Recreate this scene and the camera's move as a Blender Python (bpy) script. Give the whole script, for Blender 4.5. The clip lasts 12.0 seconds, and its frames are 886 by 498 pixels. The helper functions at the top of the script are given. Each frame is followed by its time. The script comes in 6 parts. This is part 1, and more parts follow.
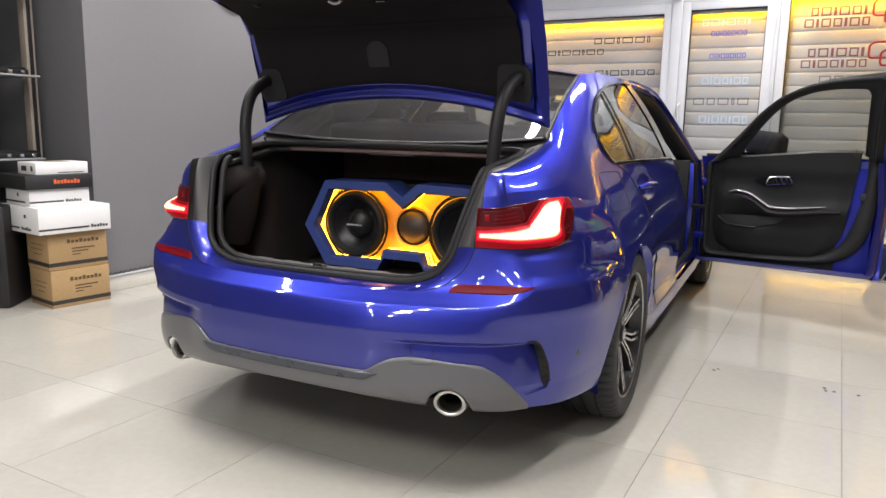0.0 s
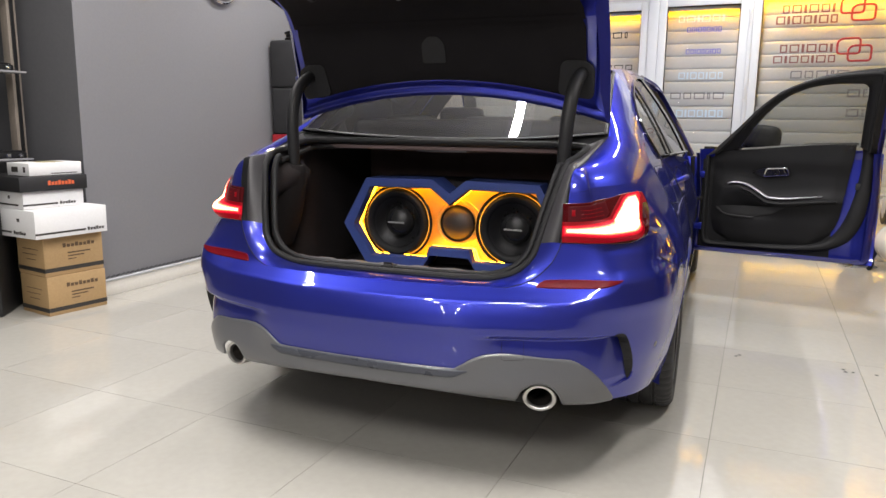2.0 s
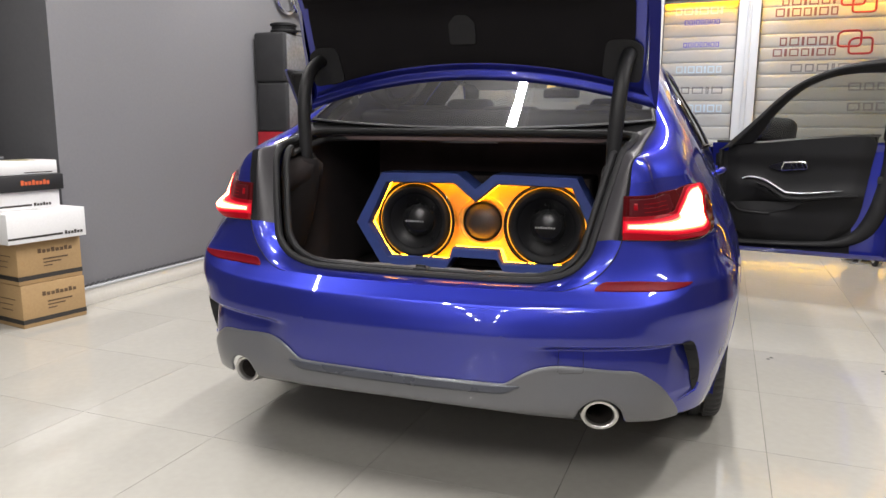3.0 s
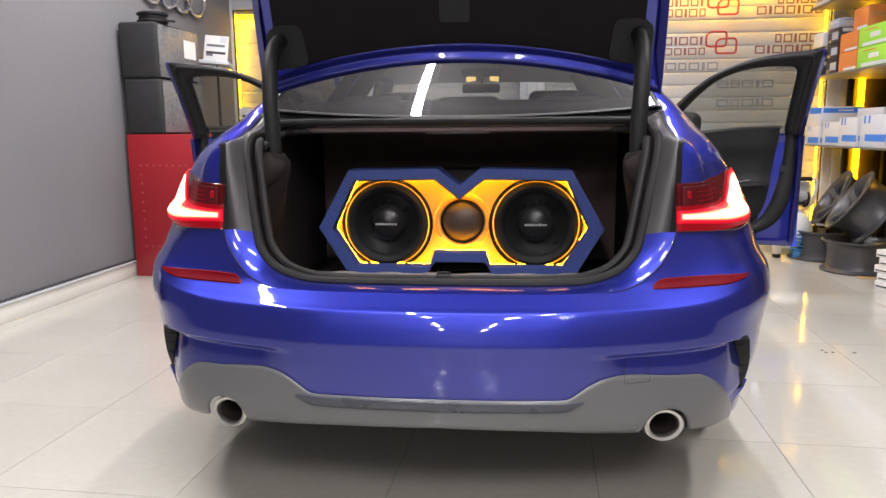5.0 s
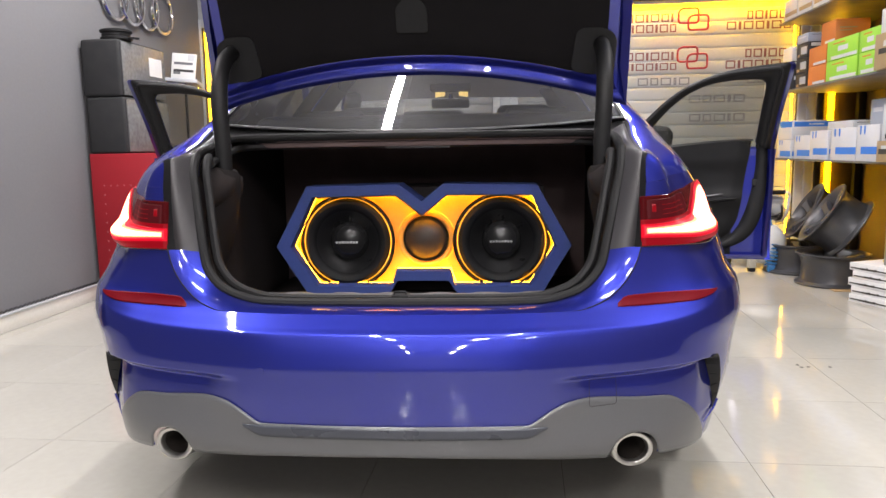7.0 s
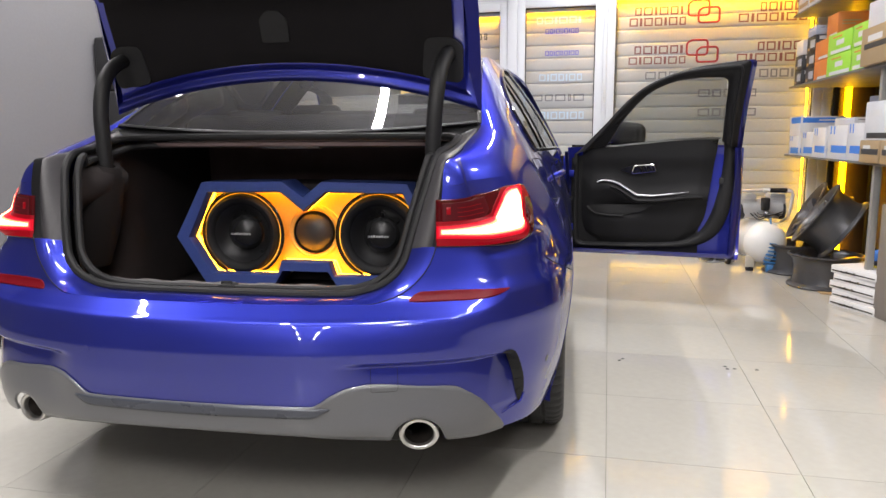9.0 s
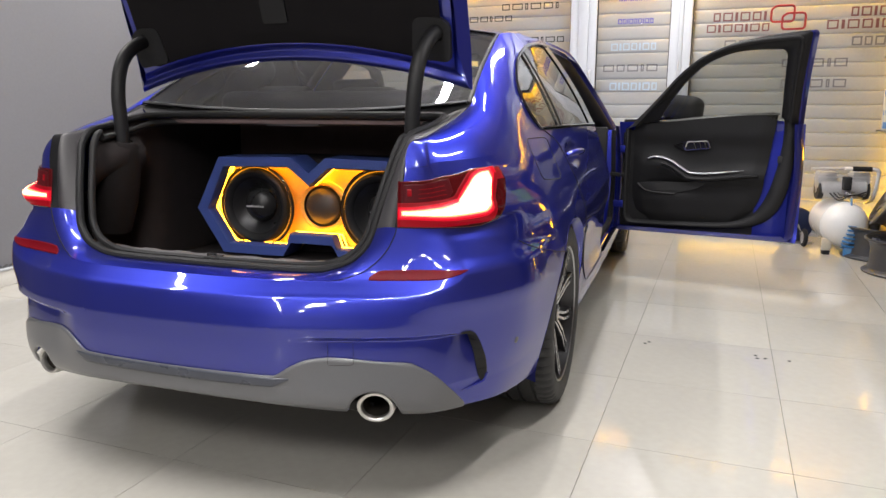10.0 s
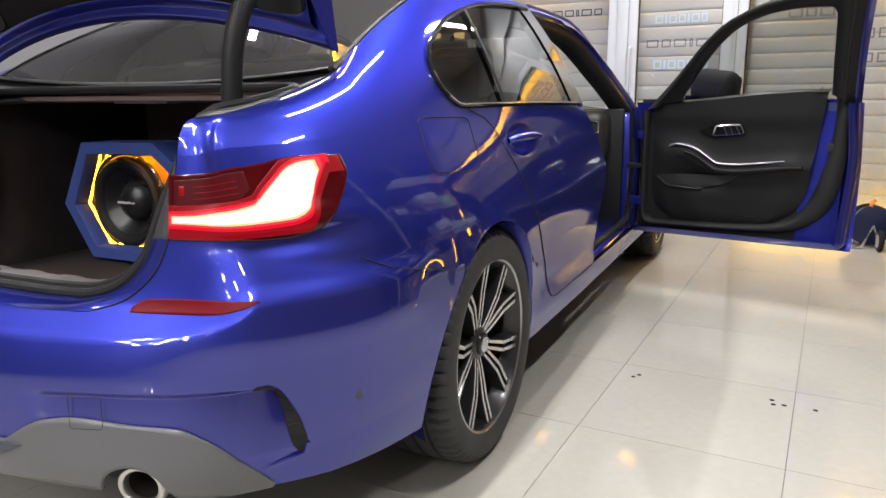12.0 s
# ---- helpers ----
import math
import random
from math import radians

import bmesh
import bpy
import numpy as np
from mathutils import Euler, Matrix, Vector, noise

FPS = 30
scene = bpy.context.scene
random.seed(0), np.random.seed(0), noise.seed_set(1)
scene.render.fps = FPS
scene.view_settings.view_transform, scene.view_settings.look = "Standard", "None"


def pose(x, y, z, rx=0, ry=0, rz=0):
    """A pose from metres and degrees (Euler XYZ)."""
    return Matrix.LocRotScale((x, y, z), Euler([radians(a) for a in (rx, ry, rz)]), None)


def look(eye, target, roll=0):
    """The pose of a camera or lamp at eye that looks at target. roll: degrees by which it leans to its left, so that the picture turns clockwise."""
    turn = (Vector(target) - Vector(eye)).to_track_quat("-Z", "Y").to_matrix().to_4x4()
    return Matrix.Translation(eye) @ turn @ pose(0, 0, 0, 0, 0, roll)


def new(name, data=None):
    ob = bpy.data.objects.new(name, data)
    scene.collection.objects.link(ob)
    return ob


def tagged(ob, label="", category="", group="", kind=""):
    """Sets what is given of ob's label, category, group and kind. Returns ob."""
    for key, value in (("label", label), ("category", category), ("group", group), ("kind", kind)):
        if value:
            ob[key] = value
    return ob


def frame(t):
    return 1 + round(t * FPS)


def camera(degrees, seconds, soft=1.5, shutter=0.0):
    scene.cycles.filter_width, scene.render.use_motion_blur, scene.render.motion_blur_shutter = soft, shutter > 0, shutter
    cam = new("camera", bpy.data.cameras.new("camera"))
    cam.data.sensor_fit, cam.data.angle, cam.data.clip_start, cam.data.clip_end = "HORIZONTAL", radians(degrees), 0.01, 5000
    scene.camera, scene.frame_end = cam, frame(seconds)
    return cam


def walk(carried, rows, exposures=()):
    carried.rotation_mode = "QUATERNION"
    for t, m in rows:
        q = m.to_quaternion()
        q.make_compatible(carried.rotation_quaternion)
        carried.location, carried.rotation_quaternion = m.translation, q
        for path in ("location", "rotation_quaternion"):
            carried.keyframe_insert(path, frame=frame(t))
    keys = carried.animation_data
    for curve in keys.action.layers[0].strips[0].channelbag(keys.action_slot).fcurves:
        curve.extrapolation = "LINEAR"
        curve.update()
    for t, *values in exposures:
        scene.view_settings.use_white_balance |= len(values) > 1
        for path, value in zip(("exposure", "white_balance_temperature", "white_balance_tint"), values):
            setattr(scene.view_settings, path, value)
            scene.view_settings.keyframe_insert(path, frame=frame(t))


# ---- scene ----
cam = camera(63.4, 12.0)
PATH = [
    (0, (1.42, -1.714, 1.133), (0.558, 0.059, 0.797), 1.1),
    (0.5, (1.345, -1.843, 1.147), (0.52, -0.053, 0.804), 1.1),
    (1, (1.235, -1.949, 1.151), (0.459, -0.137, 0.812), 1.0),
    (1.5, (1.133, -1.961, 1.156), (0.403, -0.13, 0.816), 1.0),
    (2, (1.007, -1.891, 1.131), (0.305, -0.05, 0.784), 0.7),
    (2.5, (0.861, -1.795, 1.101), (0.187, 0.056, 0.753), 0.5),
    (3, (0.728, -1.729, 1.081), (0.102, 0.14, 0.74), 0.4),
    (3.2, (0.667, -1.689, 1.067), (0.079, 0.194, 0.735), 0.4),
    (4.8, (0.196, -1.582, 1.034), (-0.012, 0.381, 0.71), -0.2),
    (5, (0.174, -1.567, 1.028), (-0.016, 0.397, 0.703), -0.4),
    (5.5, (0.138, -1.543, 1.027), (-0.016, 0.427, 0.714), -0.3),
    (6, (0.107, -1.522, 1.015), (-0.031, 0.45, 0.711), -0.3),
    (6.5, (0.124, -1.503, 1.008), (-0.004, 0.472, 0.721), -0.4),
    (7, (0.227, -1.48, 1.014), (0.089, 0.496, 0.738), -0.9),
    (7.5, (0.374, -1.46, 1.021), (0.215, 0.516, 0.752), -0.9),
    (7.7, (0.449, -1.458, 1.028), (0.269, 0.516, 0.758), -0.9),
    (9.3, (1.027, -1.544, 1.073), (0.593, 0.38, 0.737), -0.2),
    (9.5, (1.102, -1.542, 1.091), (0.602, 0.361, 0.733), -0.2),
    (10, (1.279, -1.471, 1.093), (0.654, 0.387, 0.696), -0.0),
    (10.5, (1.419, -1.344, 1.114), (0.699, 0.474, 0.694), 0.2),
    (11, (1.49, -1.162, 1.089), (0.708, 0.631, 0.672), 0.1),
    (11.5, (1.539, -0.94, 1.062), (0.719, 0.835, 0.638), -0.2),
    (12, (1.607, -0.724, 1.039), (0.761, 1.037, 0.615), -0.5),
]
walk(cam, [(t, look(eye, target, roll)) for t, eye, target, roll in PATH], [(0, -.12, 6560, 13), (1.5, -.18, 6560, 13), (3, -.16, 6540, 13), (5, 0, 6500, 15), (7.5, .02, 6500, 15), (9.3, -.08, 6500, 13.5), (10.3, -.09, 6500, 13), (12, 0, 6500, 12.5)])

# ---- world and light ----
ROOM = pose(0, 0, 0, 0, 0, -1.95)      # the room stands a little askew to the car
CEIL = 3.0
world = bpy.data.worlds.new("world")
world.use_nodes = True
scene.world = world
world.node_tree.nodes["Background"].inputs[0].default_value = (0.9, 0.95, 1.0, 1)
world.node_tree.nodes["Background"].inputs[1].default_value = 0.02
scene.view_settings.exposure = 0.0


def area(name, m, sx, sy, watts, color=(1, 1, 1)):
    d = bpy.data.lights.new(name, "AREA")
    d.shape, d.size, d.size_y, d.energy, d.color = "RECTANGLE", sx, sy, watts, color
    o = new(name, d)
    o.matrix_world = m
    return o


# the rows at y -8.3 and -5.9 are added to light the tail low
TUBES = [(-0.45, -8.3), (0.75, -8.3), (-0.45, -5.9), (0.75, -5.9), (-0.45, -3.3), (0.75, -3.3), (-0.45, -0.7), (0.75, -0.7), (-0.45, 2.05), (0.75, 2.05), (-1.85, 0.7), (-1.85, 3.0), (2.0, -3.0), (2.05, 1.0), (0.95, 4.2)]
for tx, ty in TUBES:
    area("tube_light", ROOM @ pose(tx, ty, CEIL - 0.075), 0.05, 1.20, 51, (1.0, 0.985, 0.95))


# ---- materials ----
def surface(name, color, rough=0.5, metal=0.0, vary=0.12, scale=6.0, fine=90.0, bump=0.05, dist=0.002, coat=0.0, spec=0.5, rvary=0.12, obvary=0.0):
    """Principled surface with broad and fine variation of colour and gloss, and fine relief."""
    m = bpy.data.materials.new(name)
    m.use_nodes = True
    nt = m.node_tree
    b = nt.nodes["Principled BSDF"]
    co = nt.nodes.new("ShaderNodeTexCoord")
    n1, n2 = nt.nodes.new("ShaderNodeTexNoise"), nt.nodes.new("ShaderNodeTexNoise")
    n1.inputs["Scale"].default_value, n2.inputs["Scale"].default_value = scale, fine
    n1.inputs["Detail"].default_value, n2.inputs["Detail"].default_value = 5, 3
    for n in (n1, n2):
        nt.links.new(co.outputs["Object"], n.inputs["Vector"])
    mixn = nt.nodes.new("ShaderNodeMath")
    mixn.operation = "ADD"
    nt.links.new(n1.outputs["Fac"], mixn.inputs[0])
    nt.links.new(n2.outputs["Fac"], mixn.inputs[1])
    rng = nt.nodes.new("ShaderNodeMapRange")
    rng.inputs["From Min"].default_value, rng.inputs["From Max"].default_value = 0.6, 1.4
    rng.inputs["To Min"].default_value, rng.inputs["To Max"].default_value = 1 - vary, 1 + vary
    nt.links.new(mixn.outputs[0], rng.inputs["Value"])
    last = rng.outputs["Result"]
    if obvary:
        inf, r2, mul = nt.nodes.new("ShaderNodeObjectInfo"), nt.nodes.new("ShaderNodeMapRange"), nt.nodes.new("ShaderNodeMath")
        r2.inputs["To Min"].default_value, r2.inputs["To Max"].default_value = 1 - obvary, 1 + obvary
        nt.links.new(inf.outputs["Random"], r2.inputs["Value"])
        mul.operation = "MULTIPLY"
        nt.links.new(last, mul.inputs[0])
        nt.links.new(r2.outputs["Result"], mul.inputs[1])
        last = mul.outputs[0]
    vm = nt.nodes.new("ShaderNodeVectorMath")
    vm.operation = "SCALE"
    vm.inputs[0].default_value = color[:3]
    nt.links.new(last, vm.inputs["Scale"])
    nt.links.new(vm.outputs[0], b.inputs["Base Color"])
    rr = nt.nodes.new("ShaderNodeMapRange")
    rr.inputs["From Min"].default_value, rr.inputs["From Max"].default_value = 0.3, 0.7
    rr.inputs["To Min"].default_value, rr.inputs["To Max"].default_value = max(0.01, rough * (1 - rvary)), min(1, rough * (1 + rvary))
    nt.links.new(n1.outputs["Fac"], rr.inputs["Value"])
    nt.links.new(rr.outputs["Result"], b.inputs["Roughness"])
    b.inputs["Metallic"].default_value = metal
    b.inputs["Coat Weight"].default_value = coat
    b.inputs["Coat Roughness"].default_value = 0.03
    b.inputs["Specular IOR Level"].default_value = spec
    if bump:
        bp = nt.nodes.new("ShaderNodeBump")
        bp.inputs["Strength"].default_value, bp.inputs["Distance"].default_value = bump, dist
        nt.links.new(n2.outputs["Fac"], bp.inputs["Height"])
        nt.links.new(bp.outputs["Normal"], b.inputs["Normal"])
    return m


def glow(name, color, strength, base=(0.8, 0.8, 0.8)):
    m = surface(name, base, 0.4)
    b = m.node_tree.nodes["Principled BSDF"]
    b.inputs["Emission Color"].default_value = (*color, 1)
    b.inputs["Emission Strength"].default_value = strength
    return m


def clear(name, tint, rough=0.01, ior=1.55, haze=0.0, smear=0.0):
    """Thin pane: tinted see-through film with a mirror gloss that follows Fresnel."""
    m = bpy.data.materials.new(name)
    m.use_nodes = True
    nt = m.node_tree
    nt.nodes.clear()
    out, mix = nt.nodes.new("ShaderNodeOutputMaterial"), nt.nodes.new("ShaderNodeMixShader")
    tr, gl, fr = nt.nodes.new("ShaderNodeBsdfTransparent"), nt.nodes.new("ShaderNodeBsdfGlossy"), nt.nodes.new("ShaderNodeFresnel")
    tr.inputs["Color"].default_value = (*tint, 1)
    gl.inputs["Roughness"].default_value = rough
    fr.inputs["IOR"].default_value = ior
    nt.links.new(fr.outputs[0], mix.inputs[0])
    nt.links.new(tr.outputs[0], mix.inputs[1])
    nt.links.new(gl.outputs[0], mix.inputs[2])
    last = mix.outputs[0]
    if haze:
        film, mix2 = nt.nodes.new("ShaderNodeBsdfDiffuse"), nt.nodes.new("ShaderNodeMixShader")
        film.inputs["Color"].default_value = (0.6, 0.6, 0.6, 1)
        mix2.inputs[0].default_value = haze
        nt.links.new(last, mix2.inputs[1])
        nt.links.new(film.outputs[0], mix2.inputs[2])
        last = mix2.outputs[0]
    if smear:
        wide, mix3 = nt.nodes.new("ShaderNodeBsdfGlossy"), nt.nodes.new("ShaderNodeMixShader")
        wide.inputs["Color"].default_value = (0.75, 0.75, 0.75, 1)
        wide.inputs["Roughness"].default_value = 0.42
        mix3.inputs[0].default_value = smear
        nt.links.new(last, mix3.inputs[1])
        nt.links.new(wide.outputs[0], mix3.inputs[2])
        last = mix3.outputs[0]
    nt.links.new(last, out.inputs["Surface"])
    return m


BLUE = surface("blue_metallic_paint", (0.027, 0.036, 0.31), 0.42, 0.82, 0.05, 3, 900, 0.02, 0.0004, coat=1.0, spec=0.15, rvary=0.05)
BLUE.node_tree.nodes["Principled BSDF"].inputs["Coat Roughness"].default_value = 0.035
BLUE.node_tree.nodes["Principled BSDF"].inputs["Coat IOR"].default_value = 1.62
BLUE.node_tree.nodes["Principled BSDF"].inputs["Specular Tint"].default_value = (0.22, 0.25, 0.60, 1)
GREYPAINT = surface("grey_satin_diffuser_plastic", (0.098, 0.100, 0.108), 0.34, 0.0, 0.06, 5, 300, 0.03, 0.0006, coat=0.3)
BLACK = surface("black_moulded_plastic", (0.010, 0.010, 0.011), 0.55, 0, 0.15, 8, 400, 0.12, 0.0006, spec=0.25)
GLOSSBLACK = surface("gloss_black_trim", (0.008, 0.008, 0.009), 0.10, 0, 0.1, 8, 200, 0.0, coat=0.2)
GREYTRIM = surface("dark_grey_body_trim", (0.034, 0.032, 0.035), 0.5, 0, 0.1, 8, 300, 0.06, 0.0005)
CARPET = surface("black_boot_carpet", (0.028, 0.024, 0.024), 0.95, 0, 0.3, 12, 500, 0.5, 0.002, spec=0.1)
RUBBER = surface("black_rubber", (0.011, 0.011, 0.012), 0.62, 0, 0.2, 12, 200, 0.15, 0.001, spec=0.25)
TYRE = surface("tyre_rubber", (0.036, 0.036, 0.037), 0.72, 0, 0.22, 9, 160, 0.2, 0.001)
CHROME = surface("polished_chrome", (0.82, 0.82, 0.84), 0.12, 1.0, 0.05, 8, 80, 0.0)
BRUSHED = surface("brushed_aluminium", (0.62, 0.63, 0.65), 0.28, 1.0, 0.1, 8, 250, 0.05, 0.0004)
RIMDARK = surface("dark_grey_rim_paint", (0.04, 0.04, 0.044), 0.35, 0.6, 0.1, 8, 200, 0.03, 0.0005, coat=0.4)
GLASS = clear("tinted_car_glass", (0.29, 0.295, 0.29), ior=1.7)
# rear window: a thin pale film in the glass imitates its milky reflection
HAZYGLASS = clear("hazy_tinted_glass", (0.58, 0.58, 0.57), ior=1.68, haze=0.015, smear=0.012)
DOORGLASS = clear("tinted_door_glass", (0.50, 0.51, 0.49))
WINDOWGLASS = clear("clear_window_glass", (0.93, 0.95, 0.94), ior=1.07)
# near-black: shade of gaps and hollows as solid pieces, also the mirror housing
GAP = surface("gap_shade_and_black_plastic", (0.006, 0.006, 0.007), 0.8, 0, 0.1)
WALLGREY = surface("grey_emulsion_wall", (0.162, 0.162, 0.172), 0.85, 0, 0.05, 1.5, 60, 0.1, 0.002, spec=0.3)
# the same grey wall with its weaker light put into the colour
WALLSHADED = surface("shaded_grey_emulsion_wall", (0.095, 0.095, 0.102), 0.85, 0, 0.06, 1.5, 60, 0.1, 0.002, spec=0.3)
WHITEWALL = surface("white_emulsion", (0.72, 0.72, 0.70), 0.9, 0, 0.04, 1.2, 60, 0.1, 0.002, spec=0.3)
TILE = surface("glazed_cream_floor_tile", (0.43, 0.416, 0.375), 0.085, 0, 0.05, 2.2, 30, 0.012, 0.002, coat=0.0, spec=0.5, rvary=0.35, obvary=0.025)
GROUT = surface("dark_grout", (0.16, 0.15, 0.135), 0.9, 0, 0.2, 10, 80, 0.2, 0.002)
PVC = surface("white_window_frame", (0.48, 0.50, 0.53), 0.4, 0, 0.04, 3, 90, 0.03, 0.001)
SHUTTER = surface("white_shutter_slat", (0.36, 0.366, 0.375), 0.5, 0, 0.06, 2, 70, 0.05, 0.001)
SKIRT = surface("cream_skirting_tile", (0.62, 0.60, 0.55), 0.25, 0, 0.06, 3, 60, 0.03, 0.001)


# ---- mesh tools ----
def mesh_of(verts, faces, name="mesh", smooth=True):
    me = bpy.data.meshes.new(name)
    me.from_pydata([tuple(v) for v in verts], [], faces)
    me.update()
    if smooth:
        me.shade_smooth()
    return me


def put(name, me, material, parent=None, label="", m=None):
    o = new(name, me)
    if material is not None and not me.materials:
        me.materials.append(material)
    o.parent = parent
    if m is not None:
        o.matrix_basis = m
    if label:
        o["label"] = label
    return o


def part(name, bm, material, parent=None, label="", m=None, smooth=True):
    me = bpy.data.meshes.new(name)
    bmesh.ops.recalc_face_normals(bm, faces=bm.faces)
    bm.to_mesh(me)
    bm.free()
    if smooth:
        me.shade_smooth()
        sharp_by_angle(me)
    return put(name, me, material, parent, label, m)


def sharp_by_angle(me, deg=35):
    bm = bmesh.new()
    bm.from_mesh(me)
    for e in bm.edges:
        if len(e.link_faces) == 2 and e.calc_face_angle(0) > radians(deg):
            e.smooth = False
    bm.to_mesh(me)
    bm.free()


def box_bm(x0, x1, y0, y1, z0, z1, bevel=0.0, seg=2):
    bm = bmesh.new()
    bmesh.ops.create_cube(bm, size=1)
    for v in bm.verts:
        v.co = ((x0 + x1) / 2 + v.co.x * (x1 - x0), (y0 + y1) / 2 + v.co.y * (y1 - y0), (z0 + z1) / 2 + v.co.z * (z1 - z0))
    if bevel:
        bmesh.ops.bevel(bm, geom=list(bm.edges), offset=bevel, segments=seg, affect="EDGES", profile=0.5)
    return bm


def box(name, b, material, parent=None, bevel=0.0, label="", m=None, seg=2):
    return part(name, box_bm(*b, bevel=bevel, seg=seg), material, parent, label, m)


def spin(profile, n=48, axis="x"):
    """Lathe of (radius, along) pairs round the axis; bm."""
    verts, faces = [], []
    k = len(profile)
    for i in range(n):
        a = 2 * math.pi * i / n
        for r, h in profile:
            c, s = r * math.cos(a), r * math.sin(a)
            verts.append((h, c, s) if axis == "x" else ((c, h, s) if axis == "y" else (c, s, h)))
    for i in range(n):
        for j in range(k - 1):
            a, b = i * k + j, ((i + 1) % n) * k + j
            faces.append((a, b, b + 1, a + 1))
    bm = bmesh.new()
    vs = [bm.verts.new(v) for v in verts]
    for f in faces:
        q = [vs[t] for t in f]
        if (q[0].co - q[1].co).length > 1e-7 or (q[2].co - q[3].co).length > 1e-7:
            bm.faces.new(q)
    bmesh.ops.remove_doubles(bm, verts=bm.verts, dist=1e-6)
    return bm


def tube(points, r, n=10, closed=False, flat=1.0, cap=True, up=(0, 0, 1)):
    """Round or flattened bar along points; bm. r may be a list, one radius for each point."""
    pts = [Vector(p) for p in points]
    k = len(pts)
    rs = r if isinstance(r, (list, tuple)) else [r] * k
    bm = bmesh.new()
    rings = []
    side = None
    for i, p in enumerate(pts):
        a = pts[(i - 1) % k] if closed or i else p
        b = pts[(i + 1) % k] if closed or i < k - 1 else p
        t = (b - a).normalized()
        if side is None:
            u = Vector(up)
            if abs(t.dot(u)) > 0.95:
                u = Vector((1, 0, 0))
            side = t.cross(u).normalized()
        else:
            side = (side - t * side.dot(t)).normalized()
        w = side.cross(t)
        rings.append([bm.verts.new(p + (side * math.cos(2 * math.pi * j / n) + w * flat * math.sin(2 * math.pi * j / n)) * rs[i]) for j in range(n)])
    for i in range(k if closed else k - 1):
        for j in range(n):
            bm.faces.new((rings[i][j], rings[(i + 1) % k][j], rings[(i + 1) % k][(j + 1) % n], rings[i][(j + 1) % n]))
    if cap and not closed:
        bm.faces.new(rings[0])
        bm.faces.new(rings[-1][::-1])
    return bm


def extrude_poly(poly, depth, to3):
    """Prism over a flat outline; to3 maps (u, v, w) to space, w from 0 to depth; bm."""
    bm = bmesh.new()
    a = [bm.verts.new(to3(u, v, 0)) for u, v in poly]
    b = [bm.verts.new(to3(u, v, depth)) for u, v in poly]
    n = len(poly)
    bm.faces.new(a)
    bm.faces.new(b[::-1])
    for i in range(n):
        bm.faces.new((a[i], b[i], b[(i + 1) % n], a[(i + 1) % n]))
    return bm


def round_poly(poly, r, n=5):
    """Outline with its corners rounded."""
    out = []
    k = len(poly)
    for i in range(k):
        p, a, b = Vector(poly[i]), Vector(poly[i - 1]), Vector(poly[(i + 1) % k])
        u, v = (a - p), (b - p)
        rr = min(r, u.length * 0.45, v.length * 0.45)
        s, e = p + u.normalized() * rr, p + v.normalized() * rr
        for j in range(n + 1):
            t = j / n
            out.append(tuple(s * (1 - t) ** 2 + p * 2 * t * (1 - t) + e * t * t))
    return out


def pchip(xs, ys):
    n = len(xs)
    h = [xs[i + 1] - xs[i] for i in range(n - 1)]
    d = [(ys[i + 1] - ys[i]) / h[i] for i in range(n - 1)]
    m = [d[0]] + [0.0] * (n - 2) + [d[-1]]
    for i in range(1, n - 1):
        if d[i - 1] * d[i] > 0:
            w1, w2 = 2 * h[i] + h[i - 1], h[i] + 2 * h[i - 1]
            m[i] = (w1 + w2) / (w1 / d[i - 1] + w2 / d[i])

    def f(x):
        if x <= xs[0]:
            return ys[0]
        if x >= xs[-1]:
            return ys[-1]
        i = max(k for k in range(n - 1) if xs[k] <= x)
        t = (x - xs[i]) / h[i]
        return ((1 + 2 * t) * (1 - t) ** 2 * ys[i] + t * (1 - t) ** 2 * h[i] * m[i] + t * t * (3 - 2 * t) * ys[i + 1] + t * t * (t - 1) * h[i] * m[i + 1])
    return f


def smooth01(a, b, x):
    t = min(1, max(0, (x - a) / (b - a)))
    return t * t * (3 - 2 * t)


def lin(a, b, n):
    return [a + (b - a) * k / (n - 1) for k in range(n)]


def fine(pts, n=6):
    xs = list(range(len(pts)))
    fs = [pchip(xs, [p[k] for p in pts]) for k in range(3)]
    return [tuple(f(t / n) for f in fs) for t in range((len(pts) - 1) * n + 1)]
CEILGREY = surface("grey_ceiling_paint", (0.34, 0.34, 0.34), 0.9, 0, 0.05, 1.5, 60, 0.1, 0.002, spec=0.2)


# ---- the room ----
def structure(o):
    return tagged(o, kind="structure")


floor = structure(box("floor", (-4.2, 3.6, -9.7, 6.0, -0.12, -0.006), GROUT, m=ROOM))
ceiling = structure(box("ceiling", (-4.2, 3.6, -9.7, 6.0, CEIL, CEIL + 0.15), CEILGREY, m=ROOM))
structure(box("wall_west", (-2.92, -2.68, 1.36, 5.60, 0, CEIL), WALLGREY, m=ROOM))
# recess and return: shade comes from the darker wall colour
structure(box("wall_recess", (-4.0, -3.75, -9.7, 1.60, 0, CEIL), WALLSHADED, m=ROOM))
structure(box("wall_return", (-3.75, -2.681, 1.359, 1.60, 0, CEIL), WALLSHADED, m=ROOM))
# unseen end wall, set back to make room for the added tubes
structure(box("wall_south", (-3.75, 3.5, -9.7, -9.5, 0, CEIL), WALLGREY, m=ROOM))
structure(box("wall_east", (3.25, 3.5, -9.5, 5.60, 0, CEIL), surface("dark_brown_panel_wall", (.055, .040, .030), .6, 0, .12, 3, 60, .1, .002), m=ROOM))
